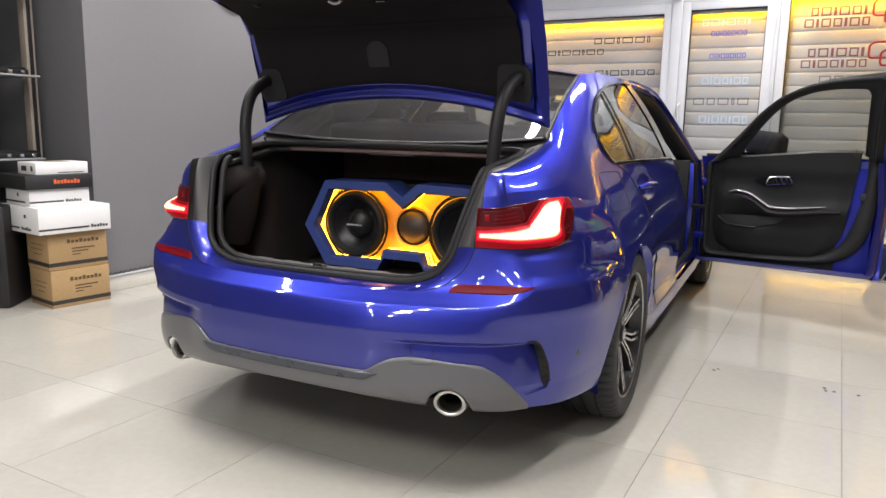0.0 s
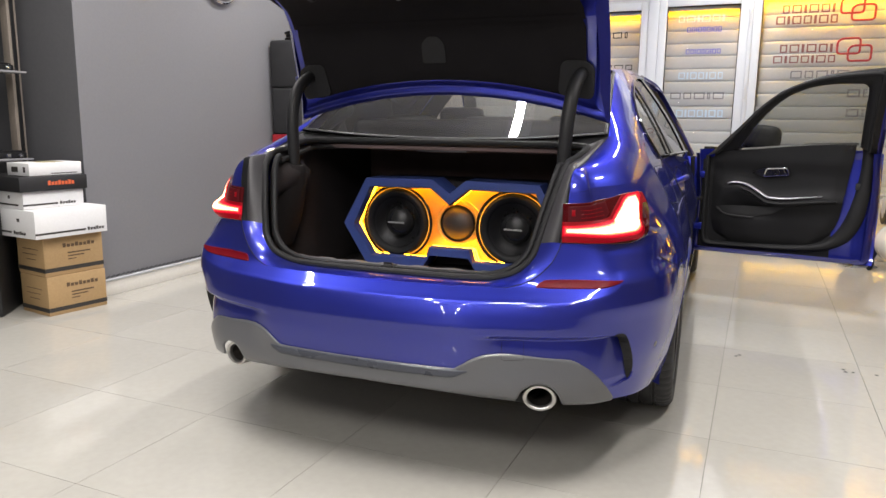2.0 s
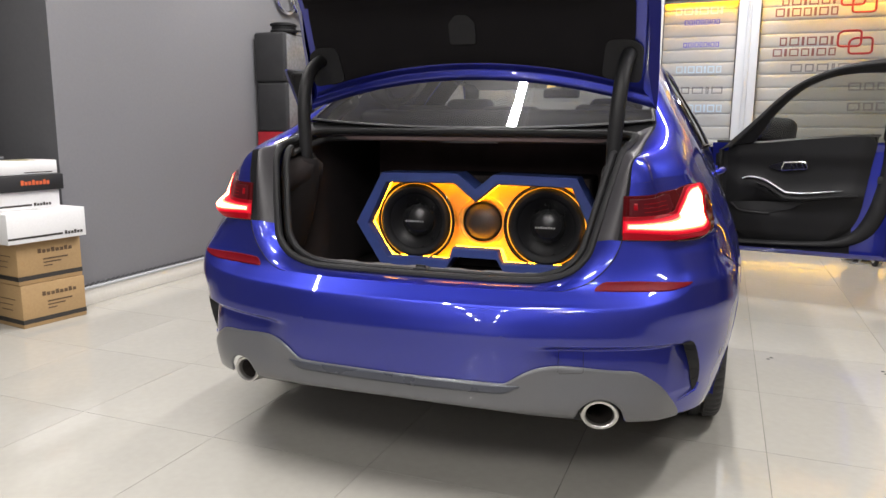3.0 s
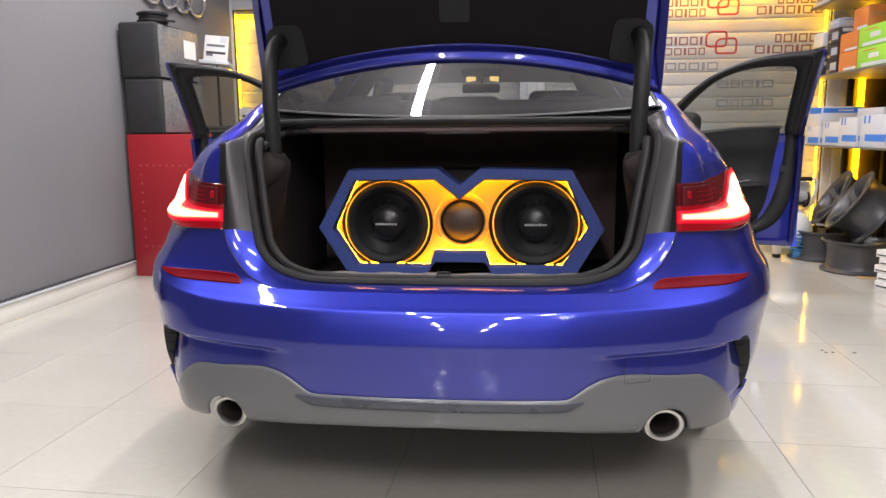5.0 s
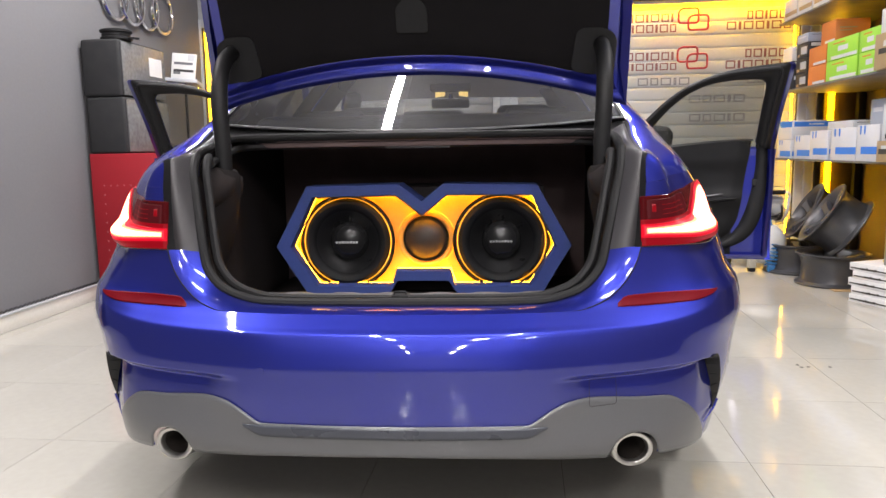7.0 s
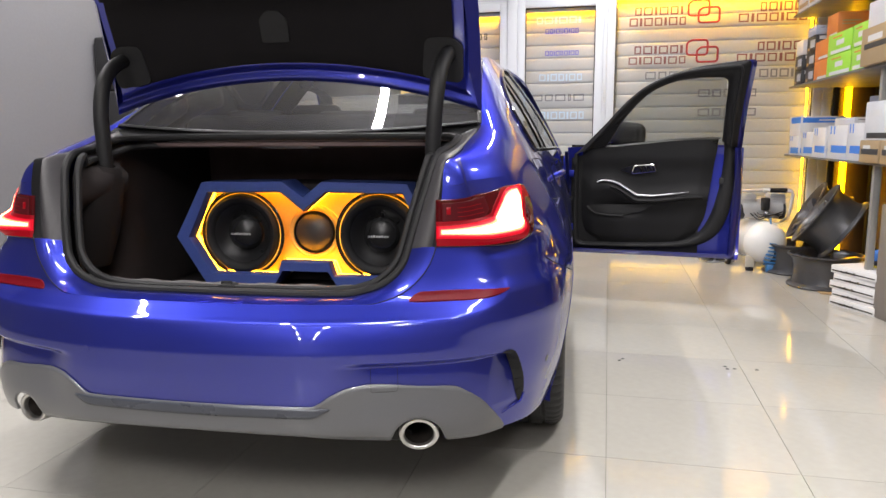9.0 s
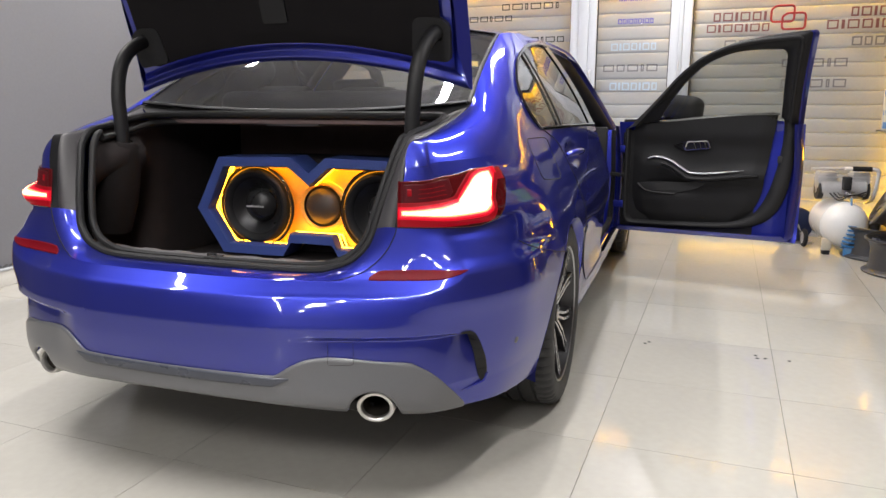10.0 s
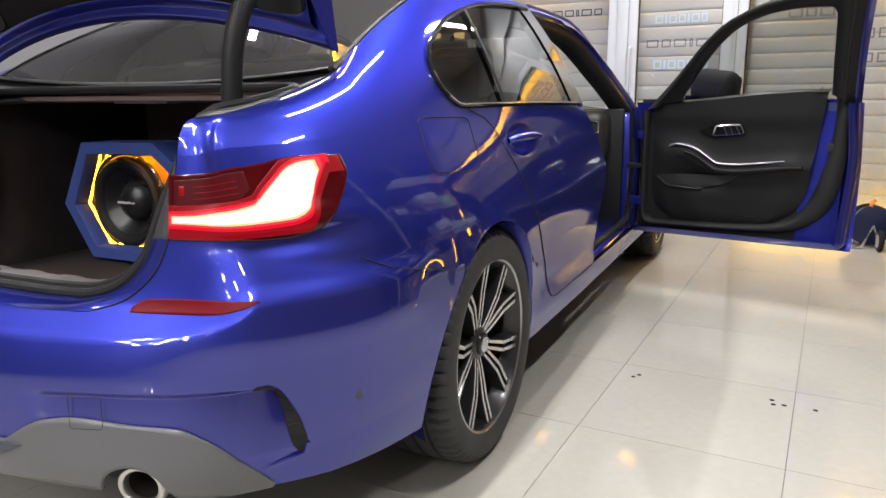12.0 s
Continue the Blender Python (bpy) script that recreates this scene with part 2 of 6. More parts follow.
structure(box("wall_north", (-2.92, 3.5, 5.45, 5.60, 0, CEIL), WHITEWALL, m=ROOM))
lintel = structure(box("lintel", (-2.68, 3.25, 5.14, 5.449, 2.62, CEIL), PVC, m=ROOM))

# light tubes under the unseen ceiling, the two far south rows added
for tx, ty in TUBES:
    lamp = tagged(new("ceiling_light"), "white linear tube light under the ceiling, out of view", "ceiling light", "ceiling tubes")
    lamp.matrix_world = ROOM @ pose(tx, ty, CEIL)
    part("housing", box_bm(-.06, .06, -.66, .66, -.06, 0, .006), PVC, lamp)

# skirting with a cable laid along its top
skirting = structure(box("baseboard_west", (-2.6805, -2.664, 1.37, 5.18, 0.0, .098), SKIRT, m=ROOM, bevel=.004))
structure(box("baseboard_cap", (-2.6805, -2.655, 1.37, 5.18, .098, .112), PVC, m=ROOM, bevel=.003))
CABLE = surface("black_cable", (.02, .02, .022), .5)
cable = tagged(new("twisted_cable"), "black and white twisted cable lying along the skirting", "cable")
cable.matrix_world = ROOM
dash_me = None
for k in range(95):
    if dash_me is None:
        dash_me = part("strand", tube([(0, -.014, -.004), (.003, 0, .004), (0, .014, .006)], .0055, 6), CABLE, cable, m=pose(-2.667, 1.39 + .04 * k, .122)).data
    else:
        put("strand", dash_me, None, cable, m=pose(-2.667, 1.39 + .04 * k, .122))

# glazed front: window, door, window, with shutters behind the panes
VW = [("window_1", -2.66, .06, 2.17, .10), ("door_1", .29, .91, 2.19, .10), ("window_2", 1.085, 2.72, 2.285, .10)]
YELLOW = glow("yellow_led_strip", (1.0, .50, .0), 75.0, (.9, .7, .2))
YELLOWHOT = glow("strong_yellow_led_strip", (1.0, .47, .0), 360.0, (.9, .7, .2))
YELLOWTOP = glow("bright_yellow_led_strip", (1.0, .44, .0), 125.0, (.9, .7, .2))
YELLOWMID = glow("mid_yellow_led_strip", (1.0, .50, .0), 70.0, (.9, .7, .2))
YELLOWDIM = glow("dim_yellow_led_strip", (1.0, .50, .0), 26.0, (.9, .7, .2))
YP = 5.22


def slat_bm(x0, x1):
    h = .112
    rows = [(0, .000), (.004, -.0028), (.022, -.0050), (.056, -.0062), (.090, -.0050), (.108, -.0028), (.112, 0)]
    bm = bmesh.new()
    a = [bm.verts.new((x0, y, z)) for z, y in rows]
    b = [bm.verts.new((x1, y, z)) for z, y in rows]
    a2, b2 = [bm.verts.new((x0, .008, 0)), bm.verts.new((x0, .008, h))], [bm.verts.new((x1, .008, 0)), bm.verts.new((x1, .008, h))]
    for k in range(6):
        bm.faces.new((a[k], b[k], b[k + 1], a[k + 1]))
    bm.faces.new((a2[0], a2[1], b2[1], b2[0]))
    bm.faces.new((a[0], a2[0], b2[0], b[0]))
    bm.faces.new((a[6], b[6], b2[1], a2[1]))
    return bm


for nm, x0, x1, zt, zb in VW:
    win = structure(new(nm))
    win.matrix_world = ROOM
    fw = .07
    for a, b, c, d in ((x0 - fw, x0, zb - fw, zt + fw), (x1, x1 + fw, zb - fw, zt + fw)):
        part("window_frame", box_bm(a, b, YP - .035, YP + .035, c, d, .006), PVC, win)
        part("gasket", box_bm(a + fw - .002 if a < x0 else a - .006, b + .006 if a < x0 else a + .002, YP - .012, YP + .012, zb, zt, .001), RUBBER, win)
    for c, d in ((zb - fw, zb), (zt, zt + fw)):
        part("window_frame", box_bm(x0, x1, YP - .034, YP + .034, c, d, .006), PVC, win)
    part("gasket", box_bm(x0, x1, YP - .012, YP + .012, zt - .006, zt + .002, .001), RUBBER, win)
    pane = put("pane", mesh_of([(x0 - .004, YP, zb - .004), (x1 + .004, YP, zb - .004), (x1 + .004, YP, zt + .004), (x0 - .004, YP, zt + .004)], [(0, 1, 2, 3)]), WINDOWGLASS, win)
    pane.visible_shadow = False
    me = None
    for k in range(22):
        z = .06 + .1135 * k
        if z > zt + .10:
            break
        if me is None:
            me = part("slat", slat_bm(x0 - .1, x1 + .1), SHUTTER, win, m=pose(0, YP + .13, z), smooth=True).data
        else:
            put("slat", me, None, win, m=pose(0, YP + .13, z))
    # added shield that keeps the bright strip out of the floor's reflection
    part("strip_shield", box_bm(x0, x1, YP + .036, YP + .042, zt - .034, zt + .004, .001), PVC, win)
    deep = .060 if nm == "window_2" else .076
    part("led_strip", box_bm(x0, x1, YP + deep, YP + deep + .01, zt - .014, zt - .006), YELLOWHOT if nm == "window_2" else YELLOWTOP, win, "lit yellow strip light")
w2 = [o for o in scene.objects if o.name == "window_2"][0]
part("led_strip", box_bm(1.085, 2.72, YP + .05, YP + .062, .100, .108), YELLOW, w2, "lit yellow strip light")
w1 = [o for o in scene.objects if o.name == "window_1"][0]
part("led_strip", box_bm(VW[0][1] + .002, VW[0][1] + .010, YP + .05, YP + .062, .12, 2.15), YELLOWMID, w1, "lit yellow strip light")
part("led_strip", box_bm(2.690, 2.70, YP + .05, YP + .062, .12, 2.25), YELLOWDIM, w2, "lit yellow strip light")
# posts and the panels round the openings
for a, b, c, d in ((-2.68, -2.73 + .0, 0, 0), (.13, .22, 0, 2.62), (.98, 1.015, 0, 2.62), (2.79, 2.86, 0, 2.62)):
    if d:
        structure(box("window_post", (a, b, YP - .05, YP + .05, 0, d), PVC, m=ROOM, bevel=.006))
structure(box("window_head", (-2.68, .98, YP - .03, YP + .06, 2.26, 2.62), PVC, m=ROOM, bevel=.005))
structure(box("window_head", (-2.68, .13, YP - .032, YP + .06, 2.238, 2.259), PVC, m=ROOM, bevel=.003))
structure(box("window_head", (1.015, 2.79, YP - .03, YP + .06, 2.356, 2.62), PVC, m=ROOM, bevel=.005))
structure(box("window_foot", (-2.68, 3.0, YP - .03, YP + .06, 0, .03), PVC, m=ROOM, bevel=.005))
structure(box("corner_board", (2.93, 3.25, YP - .02, YP + .06, 0, 2.62), surface("dark_brown_board", (.05, .033, .022), .5, 0, .15, 6, 60, .1), m=ROOM, bevel=.004))
# door furniture
d1 = [o for o in scene.objects if o.name == "door_1"][0]
part("door_handle", tube([(.245, YP - .04, 1.02), (.245, YP - .085, 1.04), (.245, YP - .095, 1.20), (.245, YP - .085, 1.36), (.245, YP - .04, 1.38)], .011, 10), PVC, d1, "white bow handle")
part("lock_plate", box_bm(.232, .258, YP - .044, YP - .034, .90, 1.0, .004), BRUSHED, d1)
for z in (.4, 1.35, 2.0):
    part("door_hinge", tube([(.99, YP - .052, z), (.99, YP - .052, z + .13)], .010, 10), PVC, d1)
part("door_closer", box_bm(.17, .21, YP - .09, YP - .05, 2.28, 2.36, .008), BRUSHED, d1)

# lettering on the panes, given as plain bars in its colours
INKS = {"black": surface("black_vinyl", (.012, .012, .013), .5), "red": surface("red_vinyl", (.30, .015, .02), .5), "blue": surface("blue_vinyl", (.06, .05, .38), .5),
        "pale": surface("pale_blue_vinyl", (.36, .48, .60), .5), "grey": surface("grey_vinyl", (.13, .13, .145), .5), "maroon": surface("maroon_vinyl", (.14, .045, .05), .5), "ghost": surface("pale_grey_vinyl", (.52, .54, .57), .5)}


def letter_bar(ink, x0, x1, z0, z1, n):
    """A word as a row of plain upright and level bars."""
    sign = tagged(new("window_lettering"), ink + " vinyl lettering band stuck on the window pane", "lettering", "window lettering")
    sign.matrix_world = ROOM
    y, t = YP - .0045, (z1 - z0) * .165
    share = [(1.0, .42, 1.0, .9, .42, 1.0, .8)[(k + n) % 7] for k in range(n)]
    unit = (x1 - x0) / sum(share)
    a = x0
    for sh in share:
        b = a + unit * (sh - .2)
        for q in ((a, b, z0, z0 + t), (a, b, z1 - t, z1), (a, a + t, z0 + t, z1 - t), (b - t, b, z0 + t, z1 - t)):
            part("letter_stroke", box_bm(q[0], q[1], y - .0008, y + .0008, q[2], q[3]), INKS[ink], sign, smooth=False)
        a += unit * sh


for row in (("black", -.58, -.035, 1.93, 1.985, 6), ("black", -1.04, -.465, 1.835, 1.885, 7), ("black", -.56, .02, 1.638, 1.688, 7), ("black", -1.5, -.95, 1.638, 1.688, 7),
            ("ghost", .39, .80, 2.05, 2.11, 6), ("blue", .47, .77, 1.962, 2.006, 9), ("blue", .47, .775, 1.772, 1.814, 9), ("pale", .42, .815, 1.55, 1.61, 7), ("grey", .36, .845, 1.37, 1.43, 5), ("pale", .42, .84, 1.21, 1.275, 7),
            ("maroon", 1.245, 1.665, 2.09, 2.16, 6), ("maroon", 1.20, 1.69, 2.0, 2.07, 7), ("maroon", 1.25, 1.675, 1.762, 1.832, 6), ("maroon", 1.203, 1.70, 1.675, 1.738, 7), ("grey", 1.35, 1.82, 1.545, 1.61, 5), ("grey", 1.80, 2.30, 1.385, 1.452, 5), ("grey", 1.805, 2.305, 1.222, 1.288, 5),
            ("ghost", 1.25, 1.64, 2.073, 2.086, 15), ("ghost", 1.25, 1.64, 1.742, 1.755, 15), ("ghost", 2.14, 2.62, 2.077, 2.088, 15), ("ghost", 2.14, 2.62, 1.748, 1.760, 15),
            ("maroon", 2.27, 2.65, 2.09, 2.165, 6), ("maroon", 2.10, 2.66, 2.005, 2.075, 7), ("maroon", 2.266, 2.665, 1.768, 1.84, 6), ("maroon", 2.103, 2.67, 1.675, 1.745, 7), ("grey", 2.29, 2.67, 1.545, 1.615, 5)):
    letter_bar(*row)
for zc in (2.105, 1.775):
    emblem = tagged(new("window_emblem"), "two overlapping red outlined squares stuck on the pane", "emblem", "window emblems")
    emblem.matrix_world = ROOM
    for cx, cz in ((1.775, zc + .03), (1.86, zc - .03)):
        pts = round_poly([(cx - .085, cz - .06), (cx + .085, cz - .06), (cx + .085, cz + .065), (cx - .05, cz + .065), (cx - .085, cz + .04)], .03, 4)
        part("outline", tube([(u, YP - .006, v_) for u, v_ in pts], .009, 6, closed=True, up=(0, 1, 0)), INKS["red"], emblem)

# rings on the grey wall
ringset = tagged(new("wall_emblem"), "row of four interlocked chrome rings mounted on the grey wall", "wall emblem")
ringset.matrix_world = ROOM
for k in range(4):
    part("ring", tube([(-2.655 + .004 * (k % 2), 3.72 + .235 * k + .165 * math.cos(a), 2.165 + .165 * math.sin(a)) for a in lin(0, 2 * math.pi, 49)[:-1]], .016, 10, closed=True, up=(1, 0, 0)), CHROME, ringset)
disc = tagged(new("wall_badge"), "round chrome ring badge mounted on the grey wall", "wall badge")
disc.matrix_world = ROOM
part("ring", tube([(-2.655, 2.66 + .20 * math.cos(a), 2.20 + .20 * math.sin(a)) for a in lin(0, 2 * math.pi, 49)[:-1]], .018, 10, closed=True, up=(1, 0, 0)), CHROME, disc)
part("ring_face", spin([(0, .006), (.17, .006), (.18, 0)], 40, "x"), WALLGREY, disc, m=pose(-2.679, 2.66, 2.20))
for a in (20, 140, 260):
    part("ring_bar", tube([(-2.665, 2.66, 2.20), (-2.665, 2.66 + .19 * math.cos(radians(a)), 2.20 + .19 * math.sin(radians(a)))], .012, 8), CHROME, disc)


# ---- the car: outer surface ----
IDX = list(range(18))
PX = pchip(IDX, [0, .25, .44, .60, .70, .770, .858, .909, .930, .932, .918, .915, .912, .92, .89, .78, .45, 0])
PY = pchip(IDX, [.035, .046, .088, .142, .200, .276, .43, .66, .85, 1.06, 1.6, 2.3, 3.1, 3.95, 4.35, 4.6, 4.76, 4.80])
WR = pchip(IDX, [1, 1, .95, .80, .45, .12, 0, 0, 0, 0, 0, 0, 0, 0, 0, 0, 0, 0])
WS = pchip(IDX, [0, 0, 0, .05, .35, .70, .95, 1.0, 1.0, .96, .62, .5, .5, .7, .8, .6, .2, 0])
RYZ = pchip([.15, .25, .30, .34, .42, .48, .525, .556, .592, .606, .617, .629, .640, .648, .66, .78, .90, 1.0], [.16, .06, .02, 0, -.003, -.006, -.006, -.001, .0095, .0165, .0350, .0552, .0737, .0850, .096, .125, .146, .166])
RISE = pchip([0, 2.6, 3.0, 3.7, 4.5, 4.85, 6], [0, 0, .002, .012, .036, .056, .06])   # how far the shoulder crease climbs round the corner
SIDE_FIT = np.polyfit([.15, .22, .27, .35, .45, .52, .60, .68, .77, .83, .90, .98, 1.05], [.10, .07, .045, .026, .012, .004, .001, .010, .037, .064, .099, .145, .182], 6)


def SXZ(z):
    """How far the side leans in at the height z: one plain curve."""
    return float(np.polyval(SIDE_FIT, min(1.05, max(.15, z))))


ZT = pchip(IDX, [.93, .93, .93, .93, .936, .942, .948, .962, .985, 1.0, .997, .985, .955, .88, .82, .76, .73, .73])
ZB0 = pchip(IDX, [.335, .33, .312, .298, .292, .287, .268, .248, .24, .24, .235, .235, .235, .24, .22, .2, .18, .18])
PIPE = (0.551, 0.160, 0.306)           # middle of the right tail pipe's mouth


def ZB(i):
    """Lower edge of the body, with a notch over the tail pipe."""
    d = PX(i) - PIPE[0]
    notch = PIPE[2] - .006 + math.sqrt(.064 ** 2 - d * d) if abs(d) < .064 and i < 5 else 0
    return max(ZB0(i), notch)


AXLE_R, AXLE_F, HUB_Z, ARCH = 1.055, 3.95, 0.337, 0.362


IL = pchip([.346, .352, .364, .40, .431, .484, .503, .510], [5.40, 5.37, 5.31, 5.13, 4.99, 4.70, 4.62, 4.72])
IR = pchip([.346, .352, .365, .412, .457, .480, .503, .510], [5.42, 5.455, 5.47, 5.38, 5.24, 5.15, 5.02, 4.92])


def softened(f, reach=.42, n=900, top=17.0):
    """The same line with its small kinks rounded along the rear corner."""
    h = lambda i: reach * smooth01(1.4, 2.8, i) * (1 - smooth01(7.6, 8.6, i))
    tab = []
    for k in range(n + 1):
        i = top * k / n
        tab.append(sum((7 - abs(q)) * f(i + h(i) * q / 7) for q in range(-6, 7)) / 49)

    def g(i):
        u = min(max(i, 0), top - 1e-6) / top * n
        k = int(u)
        return tab[k] + (tab[k + 1] - tab[k]) * (u - k)
    return g


PX, PY, WR, WS = softened(PX), softened(PY), softened(WR, .85), softened(WS, .85)
PYE = PY


def PY(i):
    """Plan line with a level run across the middle of the tail."""
    return PYE(i) if i >= 1 else PYE(0) + (PYE(1) - PYE(0)) * (PX(i) / PX(1)) ** 2



SWELL = pchip([.35, .43, .50, .54, .60, .66, .70, .74, .768, .783, .797, .815, .835], [0, .008, .010, .014, .025, .021, .005, -.010, -.021, -.018, -.001, .004, 0])


def corner_form(i, z):
    """How far the rear corner stands out: full at the shoulder, pinched under the lamp, drawn in above the light bar."""
    if not 3 < i < 7.6:
        return 0.0
    end = 6.1 - .9 * smooth01(.68, .74, z)
    out = SWELL(z) * smooth01(2.9, 5.0, i) * (1 - smooth01(end, end + 1.4, i))
    return out - .033 * smooth01(3.0, 4.7, i) * (1 - smooth01(4.9, 6.3, i)) * smooth01(.814, .845, z)


def skin(i, z, off=0.0):
    """Point of the outer surface of the right side, at station i along the plan and height z."""
    zc = z - RISE(i) * (1 - smooth01(.64, .86, z)) * smooth01(.50, .58, z)
    x, y = PX(i) - SXZ(z) * WS(i), PY(i) + RYZ(zc) * WR(i)
    if i < 6:
        top = .512 - .008 * smooth01(4.2, 5.0, i)
        dent = smooth01(1.45, 2.1, i) * (1 - smooth01(IR(z) - .07, IR(z) - .005, i)) * (1 - smooth01(top - .018, top, z)) * min(1, max(0, (z - .365) / (top - .383)))
        y += (.019 + .018 * smooth01(3.4, 4.6, i) + .028 * smooth01(4.2, 4.95, i)) * dent
    form = corner_form(i, z)
    if form:
        tx, ty = PX(i + .05) - PX(i - .05), PY(i + .05) - PY(i - .05)
        x, y = x + form * ty / math.hypot(tx, ty), y - form * tx / math.hypot(tx, ty)
    crease = smooth01(9.3, 10.0, i) * (1 - smooth01(12, 12.9, i))
    x -= crease * 0.022 * smooth01(.66, .52, z) * smooth01(.30, .42, z) if z < .66 else 0
    x += crease * 0.006 * math.exp(-((z - (.70 + .02 * (i - 10))) / .03) ** 2)
    if off:
        e = 1e-3
        a, b = Vector(skin(i + e, z)) - Vector(skin(i - e, z)), Vector(skin(i, z + e)) - Vector(skin(i, z - e))
        n = a.cross(b).normalized()
        return (x + n.x * off, y + n.y * off, z + n.z * off)
    return (x, y, z)


EI = [3.02, 4, 5, 6, 7, 8, 9, 9.5, 10, 11, 11.5, 12, 12.5]
EX = pchip(EI, [.602, .605, .608, .614, .632, .606, .565, .556, .556, .566, .612, .715, .835])
EY = pchip(EI, [.296, .356, .43, .56, .735, .955, 1.25, 1.45, 1.75, 2.35, 2.70, 3.06, 3.36])
EZ = pchip(EI, [.997, 1.002, 1.012, 1.040, 1.093, 1.205, 1.33, 1.372, 1.394, 1.398, 1.372, 1.185, .945])
CY = pchip([6.9, 7, 8, 9.3, 10, 11, 11.3, 12, 12.5], [.71, .735, 1.0, 1.40, 1.8, 2.30, 2.5, 3.15, 3.60])
CZ = pchip([6.9, 7, 8, 9.3, 10, 11, 11.3, 12, 12.5], [1.048, 1.062, 1.21, 1.408, 1.434, 1.44, 1.43, 1.22, .965])


def eased(f, a=7.0, b=8.1, c=9.3):
    """The same line with one plain curve through three of its stations."""
    fa, fb, fc = f(a), f(b), f(c)

    def g(i):
        if i <= a or i >= c:
            return f(i)
        return fa * (i - b) * (i - c) / ((a - b) * (a - c)) + fb * (i - a) * (i - c) / ((b - a) * (b - c)) + fc * (i - a) * (i - b) / ((c - a) * (c - b))
    return g


EX, EY, EZ, CY, CZ = eased(EX), eased(EY), eased(EZ), eased(CY), eased(CZ)


def upper(i, k, off=0.0):
    """Surface from the shoulder (k = 0) up to the edge of glass and roof (k = 1)."""
    t = Vector(skin(i, ZT(i)))
    e = Vector((EX(i), EY(i), EZ(i)))
    deck = 1 - smooth01(6.6, 8.6, i)
    g = t - Vector(skin(i, ZT(i) - .004))
    c1 = t + g * ((e.z - .004 - t.z) / g.z)
    c1 = Vector((c1.x, c1.y * .55 + (t.y + e.y) * .225, c1.z))
    c2 = (t + e) / 2 + Vector((.028, 0, .015))
    c = c1 * deck + c2 * (1 - deck)
    p = t * (1 - k) ** 2 + c * 2 * k * (1 - k) + e * k * k
    if off:
        d = 1e-3
        a, b = upper(i + d, k) - upper(i - d, k), upper(i, min(1, k + d)) - upper(i, max(0, k - d))
        if b.length < 1e-9 or a.length < 1e-9:
            return p
        p = p + a.cross(b).normalized() * off
    return p


def crown(i, s, off=0.0):
    """Rear glass, roof and windscreen: s from -1 at the left edge to 1 at the right."""
    e, c = Vector((EX(i), EY(i), EZ(i))), Vector((0, CY(i), CZ(i)))
    p = Vector((e.x * s, c.y + (e.y - c.y) * abs(s) ** 2.2, c.z + (e.z - c.z) * abs(s) ** 2.2))
    p.z += off
    return p


def mirrored(p):
    return (-p[0], p[1], p[2])


def crown_sheet(i0, i1, n, drop=0.0, m=41):
    """Part of the crown, its faces turned outwards."""
    return sheet(lambda i, s: crown(i, -s, drop), lin(i0, i1, n), lin(-1, 1, m))


def sheet(fn, us, vs, keep=None, side=1):
    """Quad sheet fn(u, v) on a grid; keep(u, v) tells which cells stay."""
    verts = [fn(u, v) for u in us for v in vs]
    if side < 0:
        verts = [mirrored(p) for p in verts]
    n = len(vs)
    faces = []
    for a in range(len(us) - 1):
        for b in range(n - 1):
            if keep is None or keep((us[a] + us[a + 1]) / 2, (vs[b] + vs[b + 1]) / 2):
                q = (a * n + b, (a + 1) * n + b, (a + 1) * n + b + 1, a * n + b + 1)
                faces.append(q if side > 0 else q[::-1])
    return verts, faces


car = new("car")
tagged(car, "blue metallic saloon car with open boot lid and open front doors", "car")


def snap_circle(p, cy, cz, r):
    d = Vector((p[1] - cy, p[2] - cz))
    if d.length < r and abs(p[0]) > .5:
        d = d.normalized() * r if d.length > 1e-6 else Vector((0, r))
        return (p[0], cy + d.x, cz + d.y)
    return p


def bumper_rows(i, v):
    """Height of row v of the rear bumper: rows run along the blade's edge and the shoulder crease."""
    lo, hi = ZB(i), SPLIT(i)
    top, fold = .512 - .008 * smooth01(4.2, 5.0, i), .599 + RISE(i)
    knots = [lo, max(lo + .01, top - .020), max(lo + .02, top + .002), fold - .014, fold + .014, hi]
    for k in (4, 3, 2, 1):
        knots[k] = min(knots[k], knots[k + 1] - .003)
    at = (0, .40, .50, .66, .78, 1)
    k = max(q for q in range(5) if v >= at[q] - 1e-9)
    return knots[k] + (knots[k + 1] - knots[k]) * (v - at[k]) / (at[k + 1] - at[k])


def body_panel(name, i0, i1, ni, lo, hi, nz, side, material, keep=None, lean=0.0, rows=None):
    """Panel between the heights lo(i) and hi(i), with the wheel arches cut out of it."""
    us, vs = lin(i0, i1, ni), lin(0, 1, nz)
    fn = lambda i, v: skin(i + lean * v * max(0, 1 - (i - i0) / 1.5), rows(i, v) if rows else lo(i) + (hi(i) - lo(i)) * v)
    verts, faces = sheet(fn, us, vs, keep, side)
    inside = [min(math.hypot(p[1] - c, p[2] - HUB_Z) for c in (AXLE_R, AXLE_F)) < ARCH and abs(p[0]) > .5 for p in verts]
    faces = [f for f in faces if not all(inside[q] for q in f)]
    for c in (AXLE_R, AXLE_F):
        verts = [snap_circle(p, c, HUB_Z, ARCH) for p in verts]
    return put(name, mesh_of(verts, faces), material, car)



